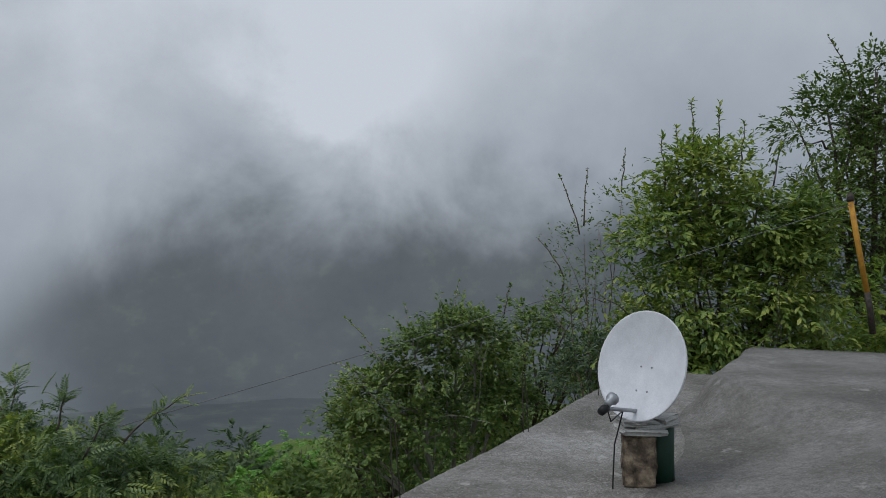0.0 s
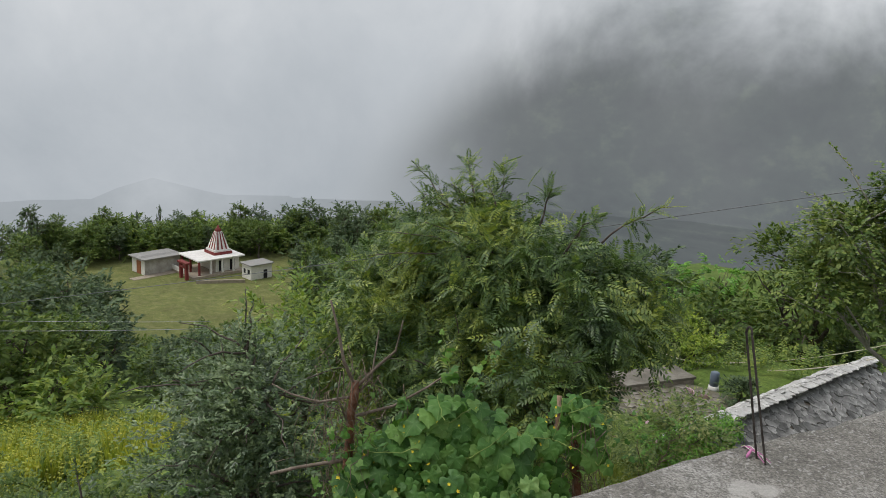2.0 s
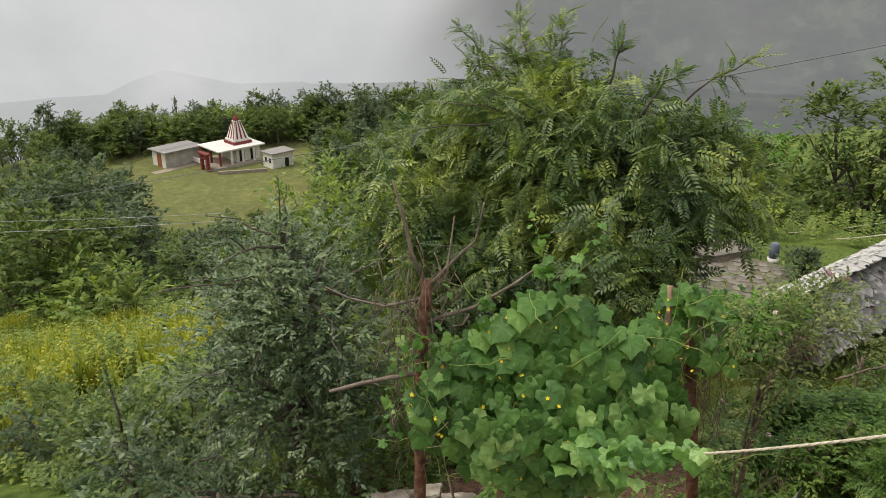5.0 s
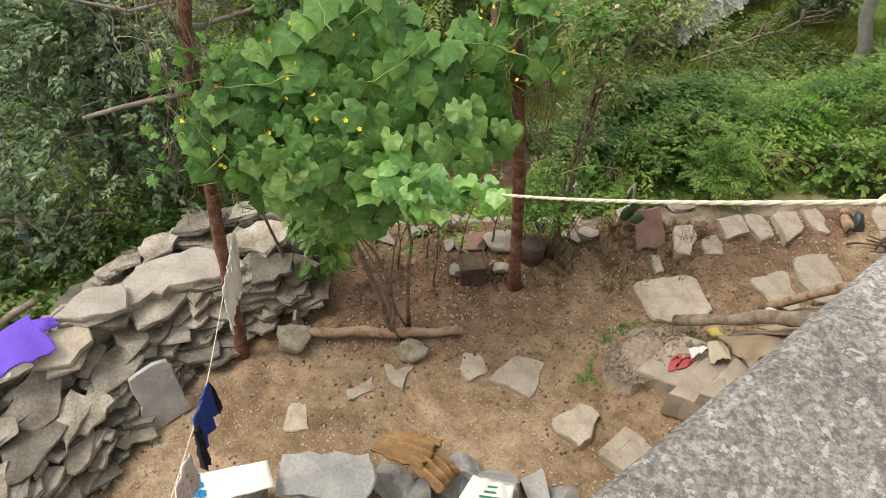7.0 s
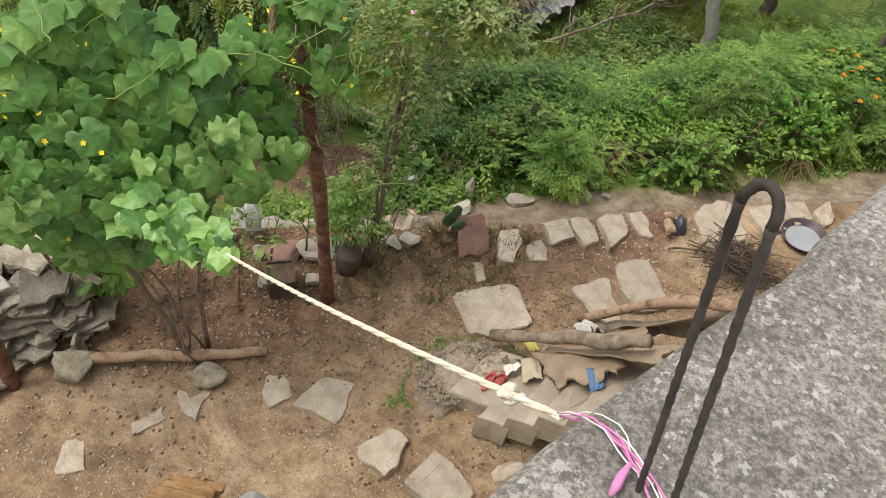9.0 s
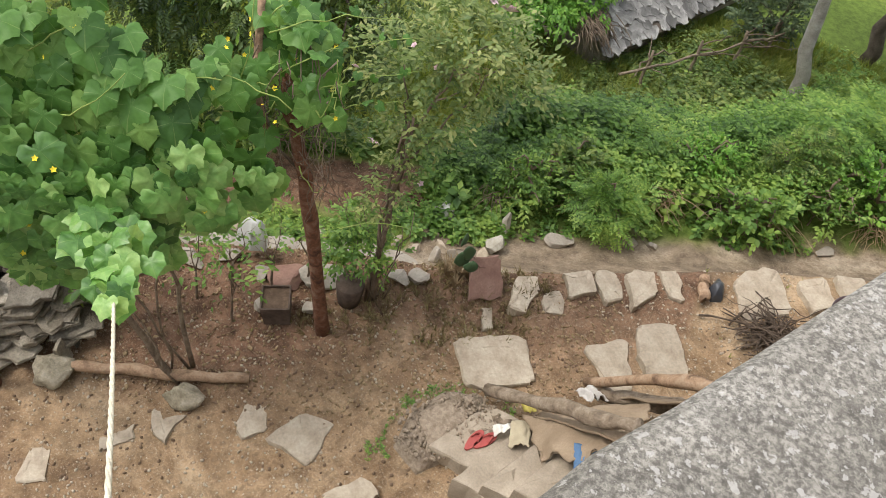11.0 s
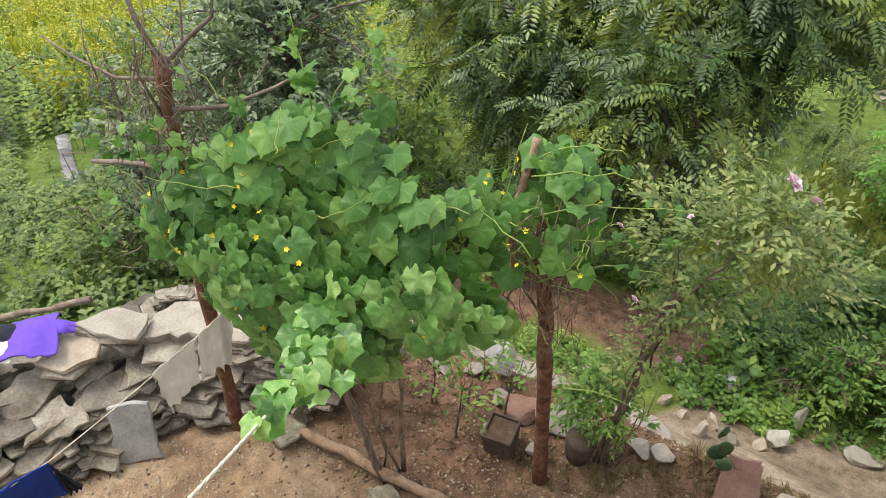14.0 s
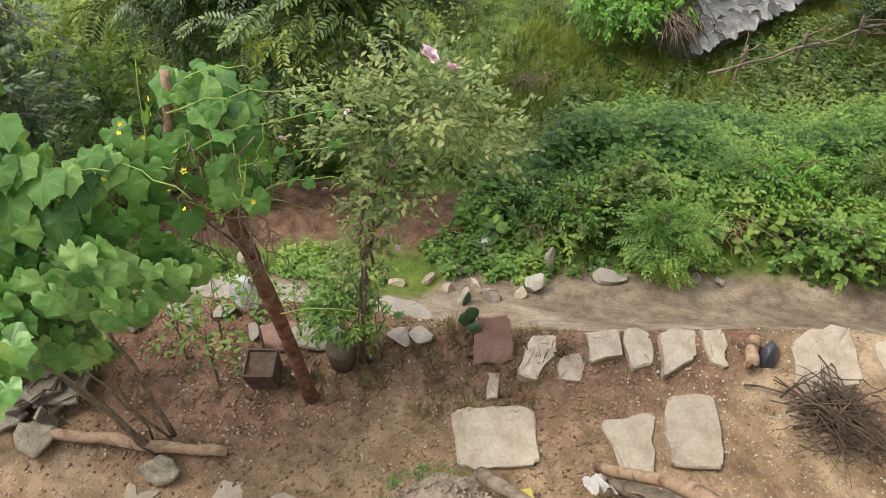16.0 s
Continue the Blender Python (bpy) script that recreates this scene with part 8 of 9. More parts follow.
pot2 = thing("black_pot", "black plastic pot at the end of the wall", "pot", at=(-5.22, 6.95, zland(-5.2, 6.95)))
buf = Buf()
add_tube(buf, [(0, 0, 0), (0, 0, 0.12), (0, 0, 0.26), (0, 0, 0.27)], [0.11, 0.125, 0.14, 0.13], 18)
part("shell", buf, BLACK, pot2)
cact = thing("prickly_pear", "small prickly pear cactus among dry grass", "cactus", at=(-2.52, 8.72, zland(-2.52, 8.72)))
for k, (x, y, z, w, h, ry, rz) in enumerate(((0, 0, 0.28, 0.075, 0.12, 8, 30), (0.05, -0.02, 0.42, 0.07, 0.10, -14, 50), (0.1, -0.06, 0.3, 0.07, 0.09, 30, 10), (-0.03, 0.03, 0.5, 0.05, 0.09, 5, 70))):
    bm = rock_mesh(np.random.default_rng(80 + k), w, 0.018, h, 0.03, 2)
    ob = part("pad", bm, CACTUS, cact, smooth=True)
    ob.matrix_basis = pose(x, y, z, 0, ry, rz)
buf = Buf()
strew(buf, tuft(rg, 40, 0.5), np.array([[0, 0, -0.02], [0.08, 0.05, -0.02], [-0.1, -0.03, -0.02], [0.02, -0.12, -0.02]]), np.tile(np.eye(3), (4, 1, 1)), np.array([0.34, 0.28, 0.3, 0.26]))
part("dry_grass", buf, STRAW, cact, "dry straw-coloured grass")

SOIL_GREY = surface("grey_trodden_soil", [(0.3, (0.10, 0.095, 0.06)), (0.7, (0.19, 0.175, 0.12))], 3, 40, 0.95)
WHITE_STONE = surface("chalky_white_stone", [(0.3, (0.30, 0.28, 0.22)), (0.7, (0.50, 0.475, 0.41))], 8, 60, 0.9)
# ledge stones behind the posts, and stones by the lane
for k, (x, y, a, b, rz) in enumerate(((-4.75, 8.3, 0.42, 0.24, 28), (-4.15, 8.48, 0.40, 0.22, 30), (-3.7, 8.72, 0.3, 0.2, 24), (-3.28, 8.8, 0.36, 0.2, 30), (-5.3, 8.0, 0.36, 0.22, 35))):
    t = np.arange(8) * 0.785 + 0.2
    ca, sa = math.cos(radians(rz)), math.sin(radians(rz))
    o = [(x + ca * a * math.cos(q) - sa * b * math.sin(q), y + sa * a * math.cos(q) + ca * b * math.sin(q)) for q in t]
    lay("ledge_slab", o, 0.14, 0.05, PALE_LEDGE, "smooth pale rock slab bedded below the yard rim", "stone slab", 400 + k, "rock slabs below the yard", (-13, 8), 0.03)
for k, (x, y, a, b, c) in enumerate(((-3.88, 7.93, 0.16, 0.14, 0.13), (-3.6, 8.08, 0.2, 0.13, 0.12), (-4.1, 7.85, 0.1, 0.09, 0.09), (-2.82, 8.5, 0.12, 0.09, 0.10), (-3.0, 8.44, 0.13, 0.09, 0.09), (-4.75, 7.65, 0.16, 0.12, 0.12), (-5.05, 7.35, 0.15, 0.12, 0.14), (-4.45, 7.85, 0.14, 0.1, 0.1), (-3.9, 7.5, 0.06, 0.09, 0.12), (-3.5, 7.72, 0.07, 0.1, 0.11))):
    rock_thing("rim_rock", (x, y), (a * 1.1, b * 1.1, c * 0.75), 420 + k, RED_STONE if k == 0 else PALE_LEDGE, "reddish rock at the rim of the yard" if k == 0 else "pale rock at the rim of the yard", 0.25, k * 31, 0.2, "rocks at the rim of the yard", angular=True)
for k, (x, y, a, b, c) in enumerate(((-2.6, 10.85, 0.09, 0.08, 0.24), (-2.62, 10.5, 0.12, 0.1, 0.18), (-3.12, 9.85, 0.10, 0.1, 0.2), (-2.92, 10.1, 0.2, 0.1, 0.12), (-1.95, 11.1, 0.2, 0.14, 0.1), (-1.1, 11.6, 0.1, 0.07, 0.06), (-0.9, 11.7, 0.08, 0.07, 0.06), (1.2, 12.9, 0.14, 0.1, 0.08))):
    rock_thing("lane_stone", (x, y), (a, b, c), 440 + k, PALE_LEDGE if k > 1 else WHITE_STONE, "pale stone standing beside the lane", 0.28, k * 57, 0.2, "stones beside the lane", angular=True)
for k in range(16):
    x = -6.3 + 0.24 * k
    rock_thing("path_stone", (x, 9.15 + 0.45 * (x + 5.3) + 0.06 * math.sin(k * 3)), (0.11, 0.08, 0.08), 460 + k, FLAG, "small stone edging a bare earth path", 0.3, k * 40, 0.2, "stones edging the earth path", angular=True)
add_log("plank", (-1.55, 11.75, 0.4), (-1.25, 11.42, 0.08), 0.05, 0.04, GREY_WOOD, "short grey plank leaning in the weeds", 75)
rg = np.random.default_rng(76)
for k, (x, y) in enumerate(((-4.95, 6.33), (-5.02, 6.52), (-5.1, 6.68), (-4.98, 6.75))):
    s = lone("upright_slab", slab_mesh([(-0.07, -0.13), (-0.06, 0.13), (0.05, 0.14), (0.07, -0.12)], 0.03, rg), STONE, "narrow stone slab standing on edge in the earth", "stone slab", "upright slabs by the bed")
    s.matrix_basis = pose(x, y, zland(x, y) + 0.10, 78, 0, 110 + 12 * k)

SOIL = surface("dark_soil_clod", [(0.3, (0.10, 0.065, 0.04)), (0.7, (0.22, 0.15, 0.10))], 9, 60, 0.95)
# grit and litter on the trodden earth
sp = spots_in(rg, 12000, (-6.6, 1.6, 4.2, 10.8), lambda x, y: (outside(x, y) < 0.0) & (x < -1.2 + 0.56 * (y - 5.4)) & (vnoise(x * 1.3, y * 1.3, 50) + 0.25 * rg.random(len(x)) > 0.52))
pebbles("grit", sp, 0.020, FLAG, "scattered grit and small stones on the earth", 77, 0.002, 0.55)
sp = spots_in(rg, 5000, (-6.4, 1.0, 4.6, 10.4), lambda x, y: (outside(x, y) < 0.0) & (x < -1.2 + 0.56 * (y - 5.4)) & (vnoise(x * 1.7, y * 1.7, 55) > 0.4))
pebbles("clods", sp, 0.024, SOIL, "small dark clods of earth in the yard", 79, 0.0, 0.6)
sp = spots_in(rg, 5000, (-5.4, -1.0, 6.3, 9.4), lambda x, y: (outside(x, y) < 0.1) & (outside(x, y) > -1.7))
pebbles("leaf_litter", sp, 0.03, STRAW, "dry leaf litter on dark soil", 78, 0.004, 0.15)


# ---- dead stalks and marigolds on the bank ----
for k, (x, y, q) in enumerate(((-1.95, 11.85, 1.0), (-1.62, 11.9, 1.1), (-0.95, 12.4, 0.9), (-0.3, 12.8, 1.1), (0.45, 13.05, 1.2), (-2.9, 11.25, 0.8), (1.75, 13.7, 1.3), (-5.2, 15.6, 1.6), (-4.9, 15.9, 1.5))):
    rs = np.random.default_rng(650 + k)
    buf = Buf()
    for _ in range(46):
        a = np.array([x + rs.normal(0, 0.09), y + rs.normal(0, 0.09), 0])
        a[2] = zland(a[0], a[1]) + rs.uniform(0.02, 0.34)
        b = a + np.array([rs.normal(0.05, 0.22), rs.normal(-0.22, 0.1), -rs.uniform(-0.08, 0.2)]) * q
        add_tube(buf, bend(a, b, 5, -0.05, 0.01, rs), np.linspace(0.007, 0.003, 5), 4)
    lone("dry_stalks", buf, TWIG if k % 2 else STRAW, "bundle of dead brown stalks hanging from the bank", "dry stalks", kind="stuff")
MARIGOLD = surface("orange_marigold_petal", [(0.3, (0.72, 0.22, 0.01)), (0.7, (0.85, 0.38, 0.02))], 20, 90, 0.6)
rs = np.random.default_rng(660)
head = join([posed(small_leaf(0.4, 0.15), (0, 0, 0.12 * (j // 8)), (math.cos(j * 0.785 + j // 8), math.sin(j * 0.785 + j // 8), 0.25 + 0.5 * (j // 8)), (0, 0, 1), 1.0 - 0.3 * (j // 8)) for j in range(16)])
mb = Buf()
mb.add(*head)
head = mb.mesh("flower", MARIGOLD)
marigold = thing("marigolds", "orange marigolds flowering among weeds", "flowers", at=(2.6, 15.0, zland(2.6, 15.0)))
for _ in range(16):
    x, y = 2.6 + rs.normal(0, 0.55), 14.9 + rs.normal(0, 0.5)
    ob = new("flower", head)
    ob.parent = marigold
    ob.matrix_basis = Matrix.Translation(Vector((x, y, zland(x, y) + rs.uniform(1.0, 1.35))) - marigold.location) @ pose(0, 0, 0, rs.uniform(-30, 30), rs.uniform(-30, 30), 0) @ Matrix.Scale(0.05, 4)


# ---- on the roof: satellite dish, yellow post ----
def make_dish():
    th = thing("satellite_dish", "white satellite dish on a concrete block", "satellite dish", at=(1.57, 6.42, -0.36))
    bm = bmesh.new()
    bmesh.ops.create_cube(bm, size=1)
    for v in bm.verts:
        v.co = Vector((v.co.x * 0.27, v.co.y * 0.24, 0.21 + v.co.z * 0.42))
    bmesh.ops.subdivide_edges(bm, edges=bm.edges, cuts=4, use_grid_fill=True)
    bmesh.ops.bevel(bm, geom=[e for e in bm.edges if e.calc_face_angle(0) > 0.5], offset=0.015, segments=2, affect="EDGES")
    for v in bm.verts:
        v.co += Vector((noise.noise(v.co * 9), noise.noise(v.co * 9 + Vector((5, 0, 0))), 0)) * 0.022
        v.co *= 1 + 0.03 * noise.noise(v.co * 30)
    ob = part("block", bm, BLOCK, th, "stained concrete block")
    ob.rotation_euler = (0, 0, radians(-12))
    buf = Buf()
    add_tube(buf, [(0.19, 0.13, 0), (0.19, 0.13, 0.2), (0.19, 0.13, 0.44), (0.19, 0.13, 0.45)], [0.135, 0.13, 0.135, 0.12], 20)
    part("canister", buf, GREEN_TIN, th, "dark green paint tin")
    rng = np.random.default_rng(5)
    for k, (x, y, z, a, b) in enumerate(((0.0, 0, 0.47, 0.2, 0.16), (0.1, 0.04, 0.51, 0.22, 0.14), (-0.02, -0.02, 0.54, 0.16, 0.12), (0.2, 0.06, 0.55, 0.14, 0.1))):
        ob = part("capstone", slab_mesh([(-a, -b), (-a * 0.8, b), (a, b * 0.8), (a * 0.9, -b)], 0.045, rng, 0.022), GREY_ROCK, th, "flat weight stone")
        ob.matrix_basis = pose(x, y, z, rng.uniform(-5, 5), rng.uniform(-5, 5), rng.uniform(0, 60))
    # reflector: an offset bowl facing the valley on the left
    R, depth = 0.44, 0.085
    m = look((0.065, 0.0, 0.955), (-0.755, -0.72, 1.255)) @ Matrix.Diagonal((0.92, 1.0, 1, 1))
    bm = bmesh.new()
    rings = []
    prof = [(q * R, -depth * (1 - q * q)) for q in np.linspace(0.06, 1, 14)]
    prof += [(R + 0.012, 0.004), (R + 0.014, -0.012), (R + 0.004, -0.02)] + [(q * R, -depth * (1 - q * q) - 0.008) for q in np.linspace(0.97, 0.06, 12)]
    for r, z in prof:
        rings.append([bm.verts.new((r * math.cos(t), r * math.sin(t), -z - depth)) for t in np.arange(56) * 2 * math.pi / 56])
    for p, q in zip(rings, rings[1:]):
        for i in range(56):
            bm.faces.new((p[i], p[(i + 1) % 56], q[(i + 1) % 56], q[i]))
    bm.faces.new(rings[0])
    bm.faces.new(rings[-1][::-1])
    bmesh.ops.recalc_face_normals(bm, faces=bm.faces)
    refl = part("reflector", bm, DISH, th, "white steel reflector", True)
    refl.matrix_basis = m
    for x, y in ((-0.06, 0.0), (0.05, 0.0), (-0.06, -0.2), (0.05, -0.2)):
        bmb = bmesh.new()
        bmesh.ops.create_icosphere(bmb, subdivisions=1, radius=0.009)
        ob = part("bolt", bmb, GREY_METAL, refl)
        rr = math.hypot(x, y) / R
        ob.location = (x, y, -depth * rr * rr - 0.004)
    low = m @ Vector((0, -0.36, 0))
    tip = m @ Vector((-0.02, -0.40, -0.46))
    buf = Buf()
    add_tube(buf, bend(low, tip, 5), 0.016, 8)
    part("arm", buf, GREY_METAL, th, "steel feed arm")
    buf = Buf()
    d = (m @ Vector((0, 0, 0)) - tip).normalized()
    e = np.array(tip)
    dv = np.array(d)
    add_tube(buf, [e + (0, 0, 0.03), e + dv * 0.05 + (0, 0, 0.03), e + dv * 0.07 + (0, 0, 0.03), e + dv * 0.10 + (0, 0, 0.03)], [0.03, 0.032, 0.05, 0.05], 14)
    part("receiver", buf, GREY_METAL, th, "grey feed horn")
    buf = Buf()
    add_tube(buf, [e, e - dv * 0.04 + (0, 0, 0.02), e - dv * 0.09 + (0, 0, 0.02)], [0.028, 0.035, 0.03], 10)
    part("converter", buf, BLACK, th, "dark signal converter")
    buf = Buf()
    add_tube(buf, np.array([tuple(e), tuple(e + (0.03, 0, -0.1)), (-0.15, -0.1, 0.62), (-0.22, -0.1, 0.35), (-0.24, -0.12, 0.05), (-0.24, -0.12, 0.0)]), 0.006, 6)
    part("cable", buf, BLACK, th, "black cable")
    buf = Buf()
    add_tube(buf, [(0.10, 0.05, 0.5), (0.09, 0.05, 0.7), (0.12, 0.05, 0.9)], 0.025, 8)
    part("mast", buf, GREY_METAL, th)
    return th


BLOCK = surface("stained_concrete_block", [(0.36, (0.045, 0.036, 0.026)), (0.5, (0.15, 0.115, 0.08)), (0.64, (0.33, 0.27, 0.19))], 8, 45, 0.95, 0.5, 0.8, 0.015)
make_dish()
yp = thing("metal_post", "leaning yellow metal post with a rusty foot", "post", at=(7.75, 14.3, 0.06))
buf = Buf()
add_tube(buf, [(0.0, 0, 0), (-0.05, 0, 0.45), (-0.1, 0, 0.75)], 0.055, 12)
part("foot", buf, IRON, yp, "rusted dark foot")
buf = Buf()
add_tube(buf, [(-0.1, 0, 0.75), (-0.25, 0, 1.6), (-0.38, 0, 2.4)], 0.05, 12)
part("shaft", buf, YELLOW, yp, "yellow painted shaft")
buf = Buf()
add_tube(buf, [(-0.38, 0, 2.4), (-0.385, 0, 2.46), (-0.39, 0, 2.56)], [0.06, 0.065, 0.04], 12)
part("cap", buf, IRON, yp, "rusty cap with insulator")

# ---- cables across the valley ----
for k, (a, b, sag, r) in enumerate((((7.35, 14.25, 2.4), (-26.0, 9.9, -6.5), 0.25, 0.007), ((-40, 8, -8.0), (-20, 18.5, -7.5), 0.3, 0.008), ((-40, 8, -8.6), (-20, 18.5, -7.75), 0.3, 0.01))):
    buf = Buf()
    add_tube(buf, bend(a, b, 40, sag), r, 5)
    lone("overhead_cable", buf, plain("grey_cable", (0.18, 0.185, 0.19), 0.7) if k == 0 else GREY_METAL, "thin overhead cable strung across the slope", "cable", "overhead cables")


# ---- slate-roofed shed ----
def make_shed():
    a, u, w = np.array([-2.86, 17.52]), np.array([0.386, 0.922]), np.array([-0.922, 0.386])
    shed = thing("slate_roofed_shed", "low stone shed with a rough slate roof", "shed", at=(a[0], a[1], -8.1))
    o = np.array(shed.location)
    long, run, rise, eave = 8.6, 1.32, 0.84, -7.5
    ux, wx = np.array([*u, 0]), np.array([*w, 0])
    A = np.array([*a, eave]) - o
    bm = bmesh.new()
    q = [A + ux * 0.25 + wx * 0.3, A + ux * long + wx * 0.3, A + ux * long + wx * (2 * run - 0.3), A + ux * 0.25 + wx * (2 * run - 0.3)]
    prism(bm, [p[:2] for p in q][::-1], -1.2, 0.62)
    bmesh.ops.recalc_face_normals(bm, faces=bm.faces)
    part("wall", bm, STONE_WALL, shed, "dark rubble wall")
    for side in (0, 1):
        base = A + wx * (2 * run) * side
        up = (wx * (1 - 2 * side) * run + np.array([0, 0, rise])) * 1.0
        bm = bmesh.new()
        e = np.array([0, 0, 0.05])
        v = [bm.verts.new(p) for p in (base, base + ux * long, base + ux * long + up, base + up, base - e, base + ux * long - e, base + ux * long + up - e, base + up - e)]
        for f in ((0, 1, 2, 3), (7, 6, 5, 4), (0, 4, 5, 1), (1, 5, 6, 2), (2, 6, 7, 3), (3, 7, 4, 0)):
            bm.faces.new([v[i] for i in f])
        bmesh.ops.recalc_face_normals(bm, faces=bm.faces)
        part("roof_board", bm, BARK, shed)
    rng = np.random.default_rng(88)
    protos = []
    for k in range(10):
        n = 6
        t = (np.arange(n) + rng.uniform(-0.3, 0.3, n)) / n * 6.283
        me = bpy.data.meshes.new("slate")
        b2 = slab_mesh([(0.19 * math.cos(x) * rng.uniform(0.75, 1.15), 0.16 * math.sin(x) * rng.uniform(0.75, 1.15)) for x in t], 0.014, rng, 0.016)
        b2.to_mesh(me)
        b2.free()
        me.materials.append(SLATE)
        protos.append(me)
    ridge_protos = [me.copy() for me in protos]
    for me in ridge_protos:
        me.materials[0] = PALE_LIT_SLATE
    up = wx * run + np.array([0, 0, rise])
    pitch = math.degrees(math.atan2(rise, run))
    yaw = math.degrees(math.atan2(u[1], u[0]))
    rows, cols = 9, 43
    for r in range(rows):
        for c in range(cols):
            k = (r + 0.45) / rows + rng.uniform(-0.045, 0.045) * (1 if r else 0.35)
            p = A + up * k + ux * (long * (c + 0.5 * (r % 2) + rng.uniform(-0.45, 0.45)) / cols) + np.array([0, 0, 0.022 + rng.uniform(0, 0.022)])
            ob = new("slate", protos[int(rng.integers(10))])
            ob.parent = shed
            ob.matrix_basis = Matrix.Translation(p) @ pose(0, 0, 0, 0, 0, yaw) @ pose(0, 0, 0, pitch - 2.5 + rng.uniform(-2, 2), rng.uniform(-2.5, 2.5), 0) @ pose(0, 0, 0, 0, 0, rng.uniform(-60, 60)) @ Matrix.Diagonal((rng.uniform(0.7, 1.25), rng.uniform(0.7, 1.2), 1.2, 1))
    for c in range(58):  # the far side, its bright light put into pale slates; its top course rides over the ridge
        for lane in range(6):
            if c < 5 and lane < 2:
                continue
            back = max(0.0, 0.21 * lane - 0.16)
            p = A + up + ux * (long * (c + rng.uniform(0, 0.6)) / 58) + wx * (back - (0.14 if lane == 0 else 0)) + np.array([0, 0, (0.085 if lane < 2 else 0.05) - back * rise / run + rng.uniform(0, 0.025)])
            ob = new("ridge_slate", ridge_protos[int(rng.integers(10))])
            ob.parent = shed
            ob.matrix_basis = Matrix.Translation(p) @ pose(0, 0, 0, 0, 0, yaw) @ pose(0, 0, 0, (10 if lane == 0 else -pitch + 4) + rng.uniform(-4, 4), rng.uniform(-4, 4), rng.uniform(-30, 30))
    return shed


make_shed()
add_tree("bright green climber over the end of a slate roof", (-4.2, 17.6), [(-4.15, 17.85, -6.8, 0.6), (-3.7, 18.35, -6.65, 0.5), (-4.6, 17.4, -7.2, 0.65), (-4.0, 17.5, -7.1, 0.5), (-4.9, 17.7, -6.9, 0.55), (-3.55, 18.0, -6.85, 0.4), (-3.45, 18.7, -6.7, 0.3)], L_OVAL, 6200, 0.11, CREEPER, BARK, 0.03, 90, 0.15, 0.6, 8, name="climber", category="climber")
rd = np.random.default_rng(471)
buf = Buf()
for _ in range(150):
    a = np.array([-3.45 + rd.normal(0, 0.16), 17.75 + rd.normal(0, 0.2), -6.98 + rd.uniform(-0.1, 0.06)])
    b = a + np.array([rd.uniform(0.1, 0.5), rd.uniform(-0.35, 0.15), -rd.uniform(0.15, 0.42)])
    add_tube(buf, bend(a, b, 5, -0.04, 0.02, rd), np.linspace(0.012, 0.005, 5), 4)
lone("dead_creeper", buf, TWIG, "dead brown creeper hanging over the low end of a slate roof", "dry twigs", kind="stuff")
add_tree("rounded dark bush beside the shed", (-3.95, 23.5), [(-3.95, 23.5, -7.65, 0.5), (-3.7, 23.7, -7.75, 0.4)], L_SMALL, 1500, 0.12, FAR_DARK, BARK, 0.04, 91, 0.15, 0.2, 8, name="bush", category="bush")
PAVING = surface("courtyard_paving_stone", [(0.3, (0.13, 0.118, 0.092)), (0.55, (0.23, 0.21, 0.17)), (0.8, (0.35, 0.33, 0.28))], 2.0, 30, 0.9, 0.45, 0.5, 0.02, 0.22)
rg = np.random.default_rng(92)
court = thing("courtyard", "small courtyard of rough pale paving stones", "courtyard", kind="structure", at=(-5.3, 22.4, -8.08))
bm = bmesh.new()
prism(bm, [(-1.6, -1.5), (0.9, -1.5), (1.3, 1.5), (-0.6, 1.9), (-1.6, 0.3)], -0.25, 0.075)
part("bed", bm, SOIL_GREY, court, "grey trodden bed between paving stones")
for i in range(8):
    for j in range(9):
        x, y = -1.35 + 0.34 * i + 0.12 * (j % 2) + rg.uniform(-0.06, 0.06), -1.3 + 0.33 * j + rg.uniform(-0.06, 0.06)
        if x > 0.75 + 0.15 * y or y > 0.9 + 0.95 * (x + 1.3) or rg.random() < 0.1:
            continue
        t = (np.arange(6) + rg.uniform(-0.25, 0.25, 6)) / 6 * 6.283
        ob = part("paving_stone", slab_mesh([(0.21 * math.cos(q) * rg.uniform(0.6, 1.15), 0.18 * math.sin(q) * rg.uniform(0.6, 1.15)) for q in t], 0.05, rg, 0.008), PAVING, court)
        ob.matrix_basis = pose(x, y, 0.092 + rg.uniform(0, 0.02), rg.uniform(-2, 2), rg.uniform(-2, 2), 0)
bench = thing("stone_platform", "low stone platform with a pale cement top", "platform", at=(-6.1, 23.3, -8.1))
bm = bmesh.new()
prism(bm, [(-0.75, -0.95), (0.75, 1.0), (-0.05, 1.6), (-1.6, -0.35)][::-1], -0.4, 0.24)
bmesh.ops.recalc_face_normals(bm, faces=bm.faces)
part("base", bm, STONE_WALL, bench, "rough brown stone base")
bm = bmesh.new()
prism(bm, [(-0.80, -1.0), (0.80, 1.02), (-0.05, 1.66), (-1.66, -0.36)][::-1], 0.24, 0.32)
bmesh.ops.recalc_face_normals(bm, faces=bm.faces)
part("top", bm, PAVING, bench, "pale worn cement top")
jar = thing("water_drum", "blue-grey water drum standing on a stone", "drum", at=(-4.75, 24.25, zland(-4.75, 24.25)))
jar.scale = (0.6, 0.6, 0.6)
buf = Buf()
add_tube(buf, [(0, 0, 0.25), (0, 0, 0.6), (0, 0, 0.95), (0, 0, 1.0)], [0.22, 0.24, 0.22, 0.15], 14)
